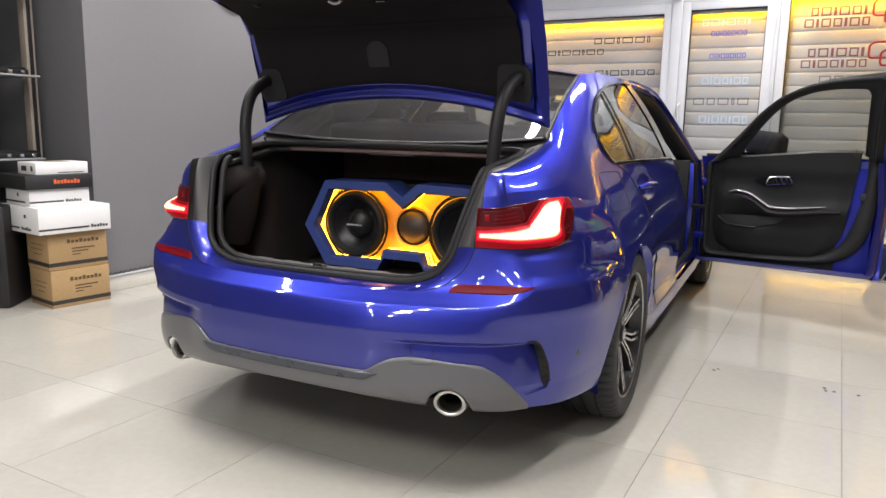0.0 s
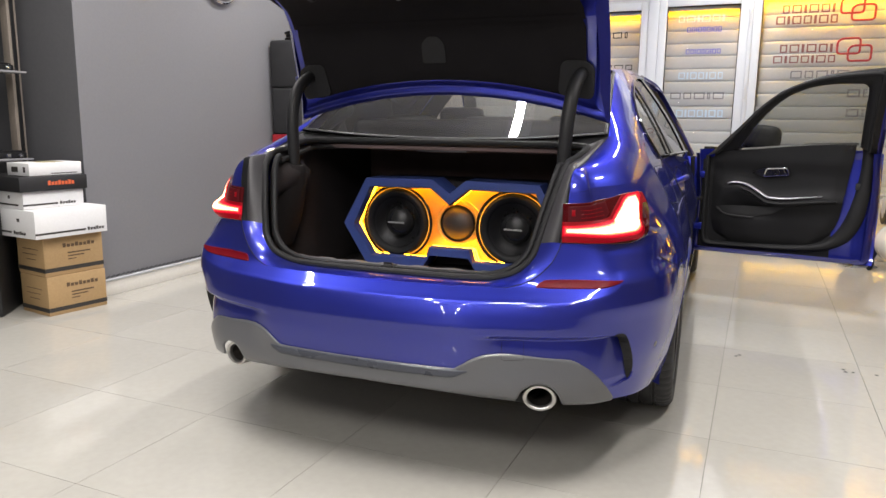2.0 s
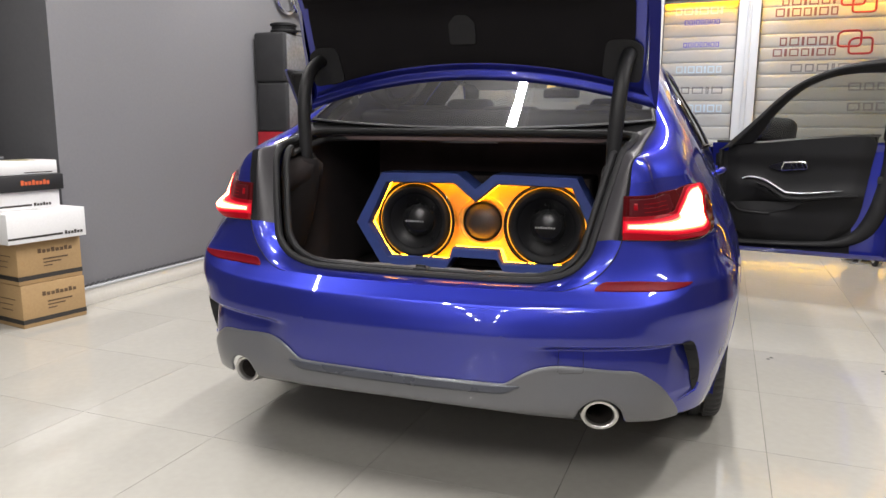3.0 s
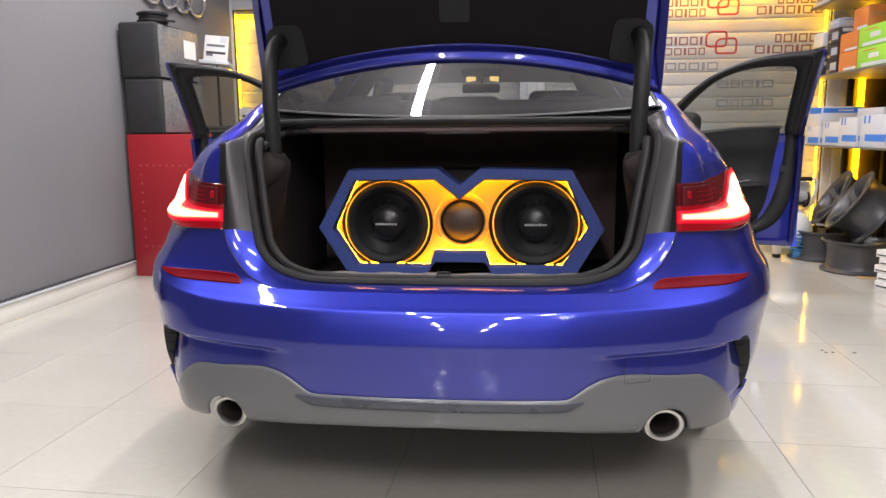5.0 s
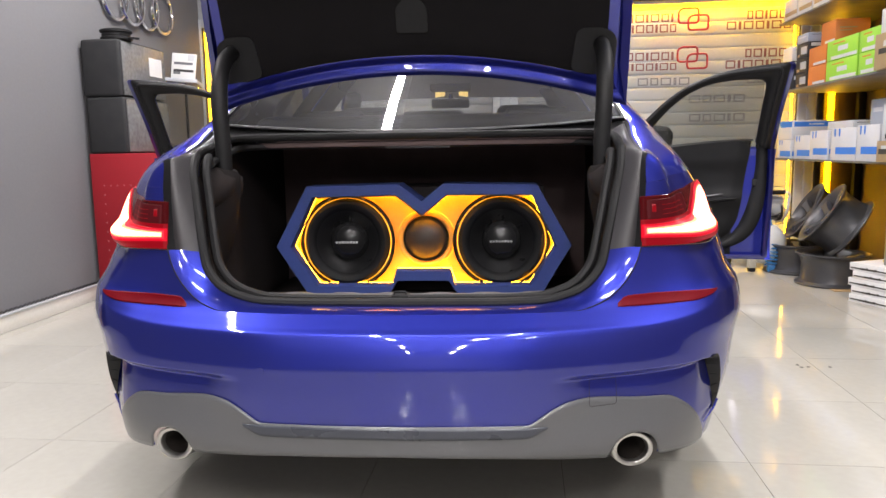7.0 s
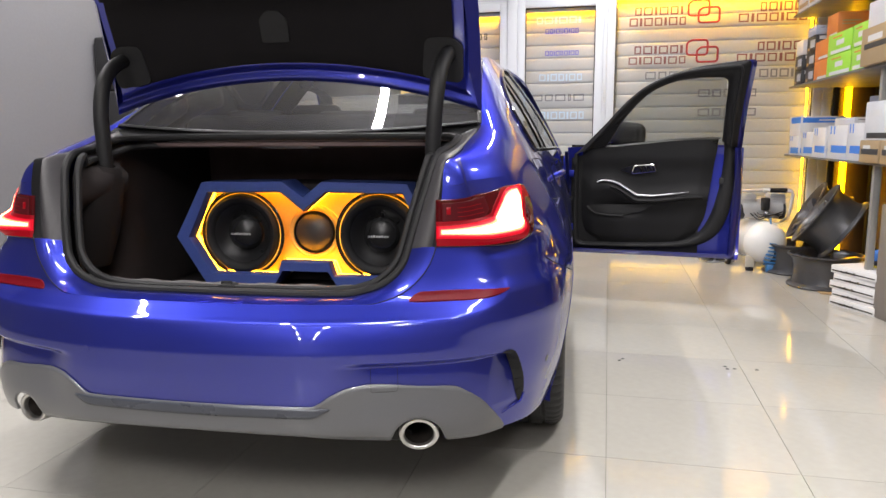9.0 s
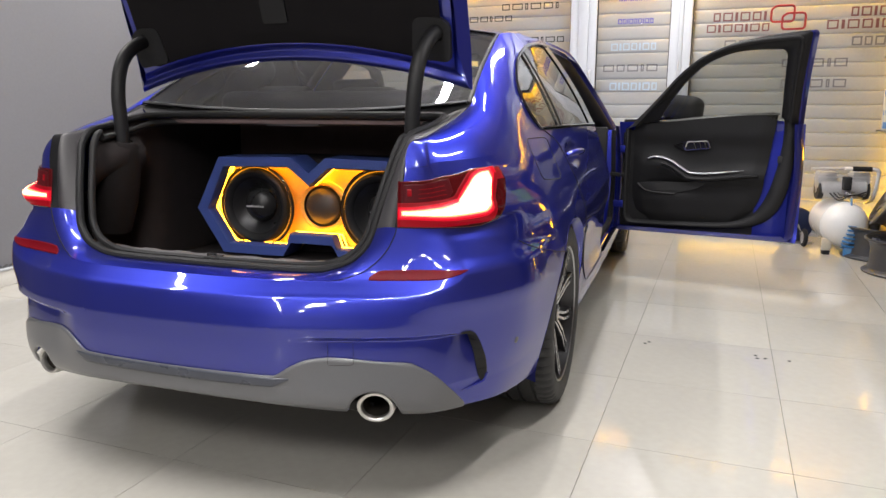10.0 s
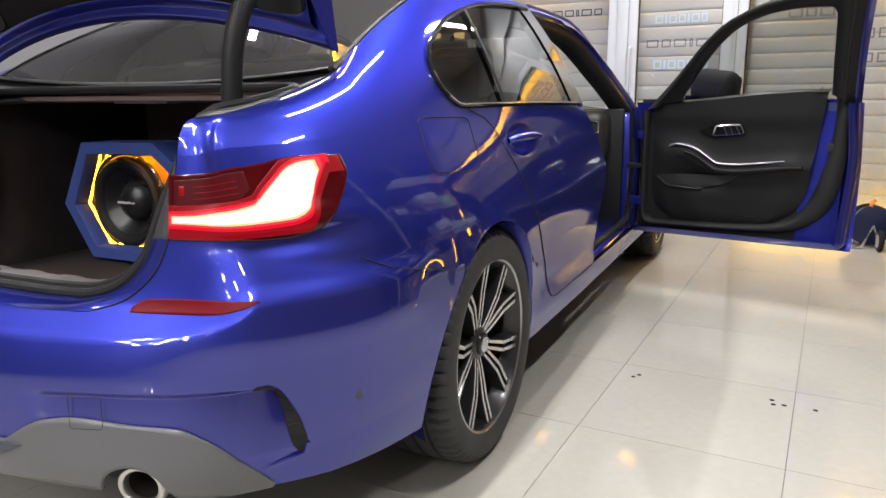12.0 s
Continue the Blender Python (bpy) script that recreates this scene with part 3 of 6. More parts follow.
SPLIT = pchip([0, 1.9, 2.3, 2.6, 2.8, 2.86, 4, 5.5, 6.2, 6.5, 7.0, 7.85, 9], [.640, .640, .658, .70, .75, .776, .776, .77, .718, .687, .656, .620, .615])
WLO = pchip([8.70, 8.73, 8.8, 8.9, 9.02, 9.15, 10, 11.3], [.37, .28, .19, .12, .06, .018, .014, .012])
WHI = pchip([8.70, 8.73, 8.8, 8.95, 9.2, 9.5, 10, 10.5, 11.3], [.37, .45, .51, .575, .66, .745, .865, .925, .95])
DOOR_GAP = pchip([.33, .42, .52, .63, .75, .87, .96, 1.0], [10.06, 9.99, 9.88, 9.70, 9.59, 9.48, 9.40, 9.20])
BPIL = 10.86
BEDGE = pchip([.33, .48, .74, .90, .98], [10.92, 11.0, 11.07, 10.95, BPIL])


def ruled(a, b, n=6, bulge=(0, 0, 0)):
    """Sheet from the curve a to the curve b."""
    bl = Vector(bulge)
    verts, faces = [], []
    for p, q in zip(a, b):
        p, q = Vector(p), Vector(q)
        for k in range(n):
            t = k / (n - 1)
            verts.append(p.lerp(q, t) + bl * (4 * t * (1 - t)))
    for i in range(len(a) - 1):
        for k in range(n - 1):
            faces.append((i * n + k, (i + 1) * n + k, (i + 1) * n + k + 1, i * n + k + 1))
    return verts, faces


def both(me_data, name, material, parent=None, label=""):
    """The same sheet on the right and, mirrored, on the left."""
    v, f = me_data
    put(name, mesh_of(v, f), material, parent or car, label)
    put(name, mesh_of([mirrored(p) for p in v], [q[::-1] for q in f]), material, parent or car, label)


def patch(i0, i1, lo, hi, off, ni=40, nz=8, fn=skin, skirt=.006, joined=False):
    """Plate that follows the body between two lines, proud of it by off, with its edges turned down."""
    us = lin(i0, i1, ni)
    verts, faces = [], []
    m = nz + 2
    for a, u in enumerate(us):
        l, h = lo(u), hi(u)
        end = a == ni - 1 or (a == 0 and not joined)
        vs = [l] + lin(l, h, nz) + [h]
        for b, v in enumerate(vs):
            o = off - skirt if b in (0, m - 1) or end else off
            verts.append(tuple(fn(u, v, o)))
    for a in range(ni - 1):
        for b in range(m - 1):
            faces.append((a * m + b, (a + 1) * m + b, (a + 1) * m + b + 1, a * m + b + 1))
    return verts, faces


def seam(path, name="panel_gap", r=.0022, fn=skin, side=(1, -1), material=None):
    pts = [Vector(fn(u, v, .0006)) for u, v in path]
    for s in side:
        part(name, tube([(p.x * s, p.y, p.z) for p in pts], r, 6), material or GAP, car)


for side in (1, -1):
    body_panel("rear_bumper", 0, 8.6, 420, ZB, SPLIT, 151, side, BLUE, rows=bumper_rows)
    body_panel("quarter_panel", 2.86, 9.2, 150, SPLIT, ZT, 70, side, BLUE, None, .16)
    us, nz = lin(0, 1, 40), 50
    verts, faces = [], []
    for a in range(44):
        for b in range(nz):
            z = .315 + (1 - .315) * b / (nz - 1)
            g = DOOR_GAP(z)
            lo_i = 8.55 if z > .5 else 9.2
            i = lo_i + (g - lo_i) * a / 43
            verts.append(skin(i, min(z, ZT(i))))
    for a in range(43):
        for b in range(nz - 1):
            faces.append((a * nz + b, (a + 1) * nz + b, (a + 1) * nz + b + 1, a * nz + b + 1))
    inside = [math.hypot(p[1] - AXLE_R, p[2] - HUB_Z) < ARCH for p in verts]
    faces = [f for f in faces if not all(inside[q] for q in f) and min(verts[q][1] for q in f) > .9]
    verts = [snap_circle(p, AXLE_R, HUB_Z, ARCH) for p in verts]
    if side < 0:
        verts, faces = [mirrored(p) for p in verts], [f[::-1] for f in faces]
    put("arch_panel", mesh_of(verts, faces), BLUE, car)
    rear_door = new("rear_door")
    rear_door.parent = car
    verts, faces = [], []
    ncol, nrow = 96, 84
    for a in range(ncol):
        for b in range(nrow):
            z = .325 + (.998 - .325) * b / (nrow - 1)
            g = DOOR_GAP(z)
            i = g + (BEDGE(z) - g) * a / (ncol - 1)
            cup = .020 * math.exp(-(math.hypot((i - 9.735) * .25, z - .895) / .043) ** 6)
            verts.append(skin(i, min(z, ZT(i)), -cup) if cup > 1e-5 else skin(i, min(z, ZT(i))))
    for a in range(ncol - 1):
        for b in range(nrow - 1):
            q = (a * nrow + b, (a + 1) * nrow + b, (a + 1) * nrow + b + 1, a * nrow + b + 1)
            faces.append(q if side > 0 else q[::-1])
    if side < 0:
        verts = [mirrored(p) for p in verts]
    put("door_skin", mesh_of(verts, faces), BLUE, rear_door)
    hb = [Vector(skin(9.57 + .36 * k / 14, .900 - .004 * k / 14, .030 * math.sin(math.pi * k / 14) ** .4 - .006)) for k in range(15)]
    hw = [.011 + .006 * math.sin(math.pi * k / 14) ** .5 for k in range(15)]
    part("handle", tube([(p.x * side, p.y, p.z) for p in hb], hw, 14, flat=.8), BLUE, rear_door)
    body_panel("sill", 8.9, 12.9, 60, ZB0, lambda i: .325, 8, side, BLUE)
    body_panel("front_wing", 12.18, 15, 70, ZB0, ZT, 34, side, BLUE)
    body_panel("front_bumper", 15, 17, 30, ZB0, ZT, 20, side, BLUE)
    for nm, f, us, vs in (("c_pillar", upper, lin(3.02, 8.70, 110), lin(0, 1, 30)),
                          ("window_base", lambda i, k: upper(i, k * WLO(i)), lin(8.70, BPIL, 50), lin(0, 1, 4)),
                          ("roof_rail", lambda i, k: upper(i, WHI(i) + (1 - WHI(i)) * k), lin(8.70, 11.5, 60), lin(0, 1, 12)),
                          ("a_pillar", lambda i, k: upper(i, .90 + .10 * k), lin(11.4, 12.5, 20), lin(0, 1, 5))):
        verts, faces = sheet(f, us, vs, None, side)
        put(nm, mesh_of(verts, faces), BLUE, car)
    verts, faces = sheet(lambda i, k: upper(i, WLO(i) + (WHI(i) - WLO(i)) * k, -.004), lin(8.705, 10.72, 50), lin(0, 1, 16), None, side)
    put("side_window", mesh_of(verts, faces), GLASS, car)
    verts, faces = sheet(lambda i, k: upper(i, .01 + .97 * k, .001), lin(10.66, BPIL, 5), lin(0, 1, 16), None, side)
    put("b_pillar_cover", mesh_of(verts, faces), GLOSSBLACK, car)
    bar = [upper(9.66 - .02 * math.sin(k * 3), k, .004) for k in lin(.02, .76, 12)]
    part("window_bar", tube([(p.x * side, p.y, p.z) for p in bar], .011, 8, flat=.4, up=(1, 0, 0)), BLACK, car)
    loop = [(i, WLO(i)) for i in lin(10.8, 9.15, 14) + lin(9.1, 8.72, 12)] + [(i, WHI(i)) for i in [8.705] + lin(8.72, 9.1, 12) + lin(9.2, 10.8, 16)]
    pts = [upper(u, v, .003) for u, v in loop]
    part("window_trim", tube([(p.x * side, p.y, p.z) for p in pts], .0075, 8, up=(1, 0, 0)), GLOSSBLACK, car)
    pts = [upper(u, v, .008) for u, v in loop[:26]]
    part("chrome_strip", tube([(p.x * side, p.y, p.z) for p in pts], .0035, 8, up=(1, 0, 0)), CHROME, car)
    # wheel-arch lips and dark liners
    for c in (AXLE_R, AXLE_F):
        pts = []
        for k in range(41):
            a = radians(-22 + 224 * k / 40)
            y, z = c + ARCH * math.cos(a), HUB_Z + ARCH * math.sin(a)
            ii = min((abs(PY(q / 50) - y), q / 50) for q in range(250, 760))[1]
            pts.append((max(.86, skin(ii, z)[0]), y, z))
        lip = ruled([(p[0] + .001, p[1], p[2]) for p in pts], [(p[0] - .035, c + (p[1] - c) * .965, HUB_Z + (p[2] - HUB_Z) * .965) for p in pts], 3)
        v, f = lip
        put("arch_lip", mesh_of(v if side > 0 else [mirrored(p) for p in v], f), BLUE, car)
        v, f = ruled([(p[0] - .034, c + (p[1] - c) * .975, HUB_Z + (p[2] - HUB_Z) * .975) for p in pts], [(.60, c + (p[1] - c) * .975, HUB_Z + (p[2] - HUB_Z) * .975) for p in pts], 3)
        put("arch_liner", mesh_of(v if side > 0 else [mirrored(p) for p in v], f), CARPET, car)

# glass, roof, bonnet, underside
CLEARGLASS = clear("windscreen_glass", (.84, .86, .83))
put("rear_window", mesh_of(*crown_sheet(7, 9.3, 24)), HAZYGLASS, car, "dark tinted rear window")
put("roof", mesh_of(*crown_sheet(9.3, 11.62, 24)), BLUE, car)
put("headliner", mesh_of(*crown_sheet(9.3, 11.68, 16, -.03, 21)), surface("pale_grey_headliner", (.66, .65, .62), .9, 0, .05, 6, 300, .1, .001, spec=.2), car)
put("windscreen", mesh_of(*sheet(crown, lin(11.62, 12.5, 20), lin(-1, 1, 41))), CLEARGLASS, car)
part("rear_window_band", tube([crown(7.0 + .02, s, .004) for s in lin(-.98, .98, 31)], .021, 8, flat=.35), RUBBER, car)
part("roof_edge_band", tube([crown(9.27, s, .002) for s in lin(-.97, .97, 31)], .014, 8, flat=.35), GLOSSBLACK, car)
for s in (1, -1):
    part("rear_window_edge", tube([crown(i, s * .985, .003) for i in lin(7.02, 9.25, 24)], .006, 8, flat=.4), BLACK, car)
bon = []
for y in lin(3.55, 4.66, 14):
    f = (y - 3.55) / 1.11
    bon.append([(x * (.80 - .10 * f), y + .02 * (1 - x * x), .965 - .20 * f ** 1.6 - .05 * x * x + .02 * (1 - x * x)) for x in lin(-1, 1, 21)])
put("bonnet", mesh_of([p for r in bon for p in r], [(a * 21 + b, a * 21 + b + 1, (a + 1) * 21 + b + 1, (a + 1) * 21 + b) for a in range(13) for b in range(20)]), BLUE, car)
part("underbody", box_bm(-.78, .78, 1.45, 3.55, .20, .24, .01), BLACK, car)
part("rear_floor_pan", box_bm(-.56, .56, .42, 1.50, .22, .30, .02), BLACK, car)
part("rear_axle", tube([(-.66, AXLE_R, .30), (.66, AXLE_R, .30)], .05, 10), RUBBER, car)
part("front_floor_pan", box_bm(-.56, .56, 3.5, 4.6, .20, .26, .02), BLACK, car)
part("rear_valance", box_bm(-.52, .52, .20, .46, .262, .30, .01), BLACK, car)
part("rear_silencer", box_bm(-.50, .50, .42, .70, .17, .24, .03), RUBBER, car)


# ---- the car: tail ----
TLO = pchip([2.86, 4.15, 5.4, 5.75, 6.03, 6.25, 6.42], [.776, .777, .772, .781, .810, .85, .897])
THI = pchip([2.86, 5.3, 5.9, 6.42], [.895, .908, .921, .917])
both(patch(2.86, 6.42, TLO, THI, .006, 80, 36), "tail_light", surface("dark_red_lens", (.05, .002, .003), .08, 0, .1, 8, 90, 0, coat=.25, spec=.3), None, "lit red tail light with dark lens")
TLAMPS = [o for o in car.children if o.name.startswith("tail_light")]
# emission stepped outward from the core imitates the lamp's fading glow and bloom
LAMP = glow("lit_red_lamp", (1.0, .24, .13), 18.0, (.3, .02, .02))
FRINGE = glow("lit_lamp_fringe", (1.0, .11, .05), 7.0, (.2, .01, .01))
HALO = glow("red_lamp_glow_step", (1.0, .022, .036), 2.2, (.1, .004, .005))
RING = glow("lit_red_edge", (1.0, .005, .028), .8, (.05, .002, .003))
DEEP = glow("faintly_lit_red_lens", (1.0, .004, .022), .28, (.03, .001, .002))
LO = pchip([2.9, 4.25, 5.50, 5.74, 5.86, 5.95, 6.17], [.803, .804, .806, .815, .836, .862, .909])
HI = pchip([2.9, 4.5, 5.08, 5.18, 5.26, 5.50, 5.73, 5.88, 6.17], [.824, .829, .835, .840, .850, .878, .904, .912, .915])
# smoked lens emits a little, for the red light behind it
SMOKE = glow("glowing_smoked_lens", (1.0, .02, .03), .06, (.018, .004, .006))
for m in (RING, DEEP, SMOKE, HALO):
    m.node_tree.nodes["Principled BSDF"].inputs["Specular IOR Level"].default_value = .12
for nm, mt, dat in (("lit_core", LAMP, patch(2.95, 6.06, lambda i: LO(i) + .0075, lambda i: HI(i) - .0075, .0100, 80, 30)),
                    ("lit_fringe", FRINGE, patch(2.92, 6.10, lambda i: LO(i) + .0038, lambda i: HI(i) - .0038, .0095, 80, 30)),
                    ("lit_bar", HALO, patch(2.88, 6.16, LO, HI, .0090, 80, 30)),
                    ("lit_edge", RING, patch(2.87, 6.26, lambda i: LO(i) - .006, lambda i: HI(i) + .005, .0080, 80, 30)),
                    ("red_lens", DEEP, patch(2.865, 6.39, lambda i: max(LO(i) - .024, TLO(i) + .002), lambda i: min(HI(i) + .016, THI(i) - .002), .0070, 80, 30)),
                    ("smoked_panel", SMOKE, patch(2.95, 5.20, pchip([2.95, 4.9, 5.20], [.840, .848, .868]), pchip([2.95, 5.20], [.886, .898]), .0078, 40, 20)),
                    ("inner_reflector", DEEP, patch(3.06, 3.22, lambda i: .858, lambda i: .876, .0085, 6, 4)),
                    *[("lens_line", DEEP, patch(3.3, 5.0, lambda i, q=q: .850 + .011 * q + .004 * (i - 3), lambda i, q=q: .8512 + .011 * q + .004 * (i - 3), .0083, 20, 3)) for q in range(3)]):
    v, f = dat
    for lamp, s in zip(TLAMPS, (1, -1)):
        put(nm, mesh_of(v if s > 0 else [mirrored(p) for p in v], f if s > 0 else [q[::-1] for q in f]), mt, lamp)
REFLECT = surface("red_reflector", (.11, .003, .007), .38, 0, .15, 30, 400, .05, .0003, spec=.1)
both(patch(2.42, 4.88, pchip([2.42, 2.6, 3.9, 4.5, 4.88], [.6435, .643, .650, .661, .6725]), pchip([2.42, 2.62, 4.88], [.6455, .666, .674]), .002, 50, 8), "rear_reflector", REFLECT, None, "narrow red rear reflector")
both(patch(0, 5.09, ZB, pchip([0, 1.26, 1.34, 1.52, 1.72, 2.0, 2.76, 3.3, 3.7, 4.2, 4.72, 5.05, 5.1], [.404, .404, .412, .434, .449, .454, .443, .437, .416, .380, .336, .298, .291]), .006, 110, 12, joined=True), "diffuser", GREYPAINT, None, "satin grey lower diffuser")
SLATE = surface("dark_slate_diffuser_step", (.045, .05, .066), .28, 0, .06, 6, 200, .02, .0004)
both(patch(0, 1.5, lambda i: .376 + (.020 * smooth01(1.22, 1.5, i)), lambda i: .4025 - .002 * i, .009, 30, 5, joined=True), "diffuser_lip", SLATE)
SOOT = surface("sooty_pipe_bore", (.022, .017, .014), .75, 0, .3, 20, 200, .2)
STEEL = surface("brushed_stainless_tip", (.60, .59, .57), .32, .95, .08, 12, 300, .05, .0003)
for s in (1, -1):
    pipe = new("tail_pipe")
    pipe.parent = car
    pipe.matrix_basis = pose(s * PIPE[0], PIPE[1] - .022, PIPE[2] + .008, -4, 0, s * 12) @ Matrix.Diagonal((1.0, 1, .80, 1))
    part("pipe_tip", spin([(.0365, .016), (.037, .006), (.039, .0015), (.042, 0), (.0475, 0), (.0502, .0025), (.051, .010), (.051, .06)], 48, "y"), STEEL, pipe, "polished chrome tail pipe tip")
    part("pipe_bore", spin([(.0378, .014), (.036, .05), (.035, .20), (.001, .20)], 32, "y"), SOOT, pipe)
for s in (1, -1):
    vent = new("bumper_vent")
    vent.parent = car
    zs = lin(.346, .510, 40)
    edge_a, edge_b = [Vector(skin(IL(z), z, .002)) for z in zs], [Vector(skin(IR(z), z, .003)) for z in zs]
    v, f = ruled(edge_a, edge_b, 5)
    # flat dark sheet for the shade inside the vent
    put("slot", mesh_of(v if s > 0 else [mirrored(p) for p in v], f), GAP, vent)
    for k in (9, 16, 23, 30):
        p, q = edge_a[k], edge_b[k]
        a, b = p.lerp(q, .12), p.lerp(q, .8)
        part("fin", tube([(a.x * s, a.y, a.z), (b.x * s, b.y, b.z + .003)], .0024, 6), RUBBER, vent)
    pts = [Vector(skin(u, v_, .004)) for u, v_ in ((5.47, .37), (5.46, .352), (5.42, .345), (5.32, .343), (5.18, .339), (4.93, .333))]
    part("blade_lip", tube([(p[0] * s, p[1], p[2]) for p in fine(pts, 4)], [.0045 - .0035 * k / 20 for k in range(21)], 8), BLUE, vent)
seam([(2.0, .500), (2.03, .503), (2.33, .502), (2.36, .499), (2.37, .44), (2.34, .435), (2.03, .434), (2.0, .438), (2.0, .500)], "tow_cover_gap", .0005, lambda u, v, o: skin(u, v, .0064), (1,))
for u, z, paint in ((6.04, .437, SLATE), (1.22, .525, BLUE)):
    p, q = Vector(skin(u, z, -.004)), Vector(skin(u, z, .0006))
    for s in (1, -1):
        part("parking_sensor", tube([(p.x * s, p.y, p.z), (q.x * s, q.y, q.z)], .0095, 20), paint, car)
seam([(6.19, .717), (6.35, .70), (6.49, .687), (6.75, .669), (7.04, .656), (7.4, .638), (7.85, .622), (7.9, .6205)], r=.0013)
seam([(DOOR_GAP(z), z) for z in lin(.345, .995, 26)] )
seam([(10.06, .34), (10.12, .328), (10.3, .326), (BPIL, .326)])
seam([(7.76, .872), (7.95, .966), (7.98, .973), (8.04, .978), (8.12, .980), (8.6, .979), (9.04, .976), (9.11, .974), (9.15, .969), (9.155, .962), (9.03, .862), (9.00, .848), (8.95, .841), (8.87, .838), (8.4, .845), (7.90, .853), (7.81, .857), (7.77, .863), (7.76, .872)], "fuel_flap_gap", .0014, side=(1,))

# opening of the boot: flange, grey trim, seal
LOOP = [(0, .212, .640), (.20, .215, .640), (.34, .222, .643), (.40, .228, .655), (.441, .235, .672), (.468, .243, .694), (.492, .255, .729), (.502, .267, .765),
        (.514, .283, .815), (.533, .315, .895), (.549, .345, .96), (.558, .40, 1.005), (.566, .49, 1.018), (.574, .57, 1.032), (.574, .63, 1.043), (.555, .672, 1.049), (.51, .693, 1.052), (.40, .702, 1.053), (.2, .707, 1.053), (0, .709, 1.053)]
OUTER = [skin(0, .640), skin(.8, .640), skin(1.5, .640), skin(1.9, .641), skin(2.25, .655), skin(2.5, .683), skin(2.72, .725), skin(2.86, .776),
         skin(2.93, .84), skin(3.0, .925), upper(3.02, .45), upper(3.02, .97), upper(4.2, 1.0), upper(5.8, 1.0), upper(6.6, 1.0), upper(6.95, 1.0), crown(7, .85, .002), crown(7, .62, .002), crown(7, .3, .002), crown(7, 0, .002)]


LF, OF = fine(LOOP), fine(OUTER)
both(ruled(OF[:43], LF[:43], 8, (0, -.006, .004)), "boot_flange", BLUE)
MF = [tuple(o[k] * .84 + l[k] * .16 + (.012 if k == 1 else 0) for k in range(3)) for o, l in zip(OF, LF)]
both(ruled(OF[42:91], MF[42:91], 4), "boot_channel", BLACK)
both(ruled(MF[42:91], LF[42:91], 8, (.004, -.014, .004)), "boot_side_trim", GREYTRIM, None, "dark grey plastic boot surround")
both(ruled(OF[90:], LF[90:], 5, (0, 0, -.004)), "boot_cowl", BLACK)
for s in (1, -1):
    part("panel_gap", tube([(p[0] * s, p[1] - .0008, p[2]) for p in OF[20:46]], .0016, 6), GAP, car)
whole = LF[:-1] + [mirrored(p) for p in LF[::-1]][:-1]
part("boot_seal", tube([(p[0], p[1] + .004, p[2] + .004) for p in whole], .0125, 10, closed=True), RUBBER, car, "black rubber boot seal")
inner = [(p[0] * .955, p[1] + .030, p[2] - .022 if p[2] > 1.0 else p[2] + .010) for p in whole]
part("inner_seal_lip", tube(inner, .011, 8, closed=True), RUBBER, car)

# ---- the car: boot ----
BOOTFELT = surface("dark_brown_boot_felt", (.13, .095, .093), .95, 0, .25, 12, 500, .4, .002, spec=.1)
SHROUD = surface("black_moulded_felt", (.015, .013, .013), .9, 0, .15, 12, 400, .15, .001, spec=.15)
boot_floor = box("boot_floor", (-.56, .56, .30, 1.28, .50, .525), CARPET, car, .004)
SILLGREY = surface("grey_sill_plastic", (.065, .062, .065), .55, 0, .1, 10, 300, .1, .0006)
sp = [(x, y, z) for x, y, z in ((0, .225, .644), (0, .26, .660), (0, .30, .654), (0, .335, .615), (0, .34, .52))]
xs = lin(-.47, .47, 48)
v, f = [], []
for a, x in enumerate(xs):
    for b, (q, y, z) in enumerate(sp):
        rib = .0015 * (1 if (a // 3) % 2 else -1) if b in (1, 2) else 0
        v.append((x, y + .012 * (x / .47) ** 2, z + rib + .010 * abs(x / .47) ** 6))
for a in range(47):
    for b in range(4):
        f.append((a * 5 + b, (a + 1) * 5 + b, (a + 1) * 5 + b + 1, a * 5 + b + 1))
sill_plate = put("sill_plate", mesh_of(v, f), SILLGREY, car, "ribbed grey plastic loading sill plate")
part("latch_well", box_bm(-.022, .022, .228, .268, .640, .662, .004), GAP, sill_plate)
part("latch_bar", tube([(-.014, .238, .655), (-.014, .238, .668), (.014, .238, .668), (.014, .238, .655)], .0035, 8), RUBBER, sill_plate)
box("boot_front_panel", (-.60, .60, 1.26, 1.28, .50, 1.06), BOOTFELT, car, .004)
LINE_Y = pchip([.50, .69, .73, .815, .895, .96, 1.01, 1.04], [.30, .285, .30, .325, .355, .385, .45, .55])
LINE_X = pchip([.50, .69, .73, .815, .895, .96, 1.04], [.46, .475, .495, .516, .535, .551, .565])
box("parcel_shelf", (-.60, .60, .715, 1.35, 1.025, 1.04), BOOTFELT, car, .004)
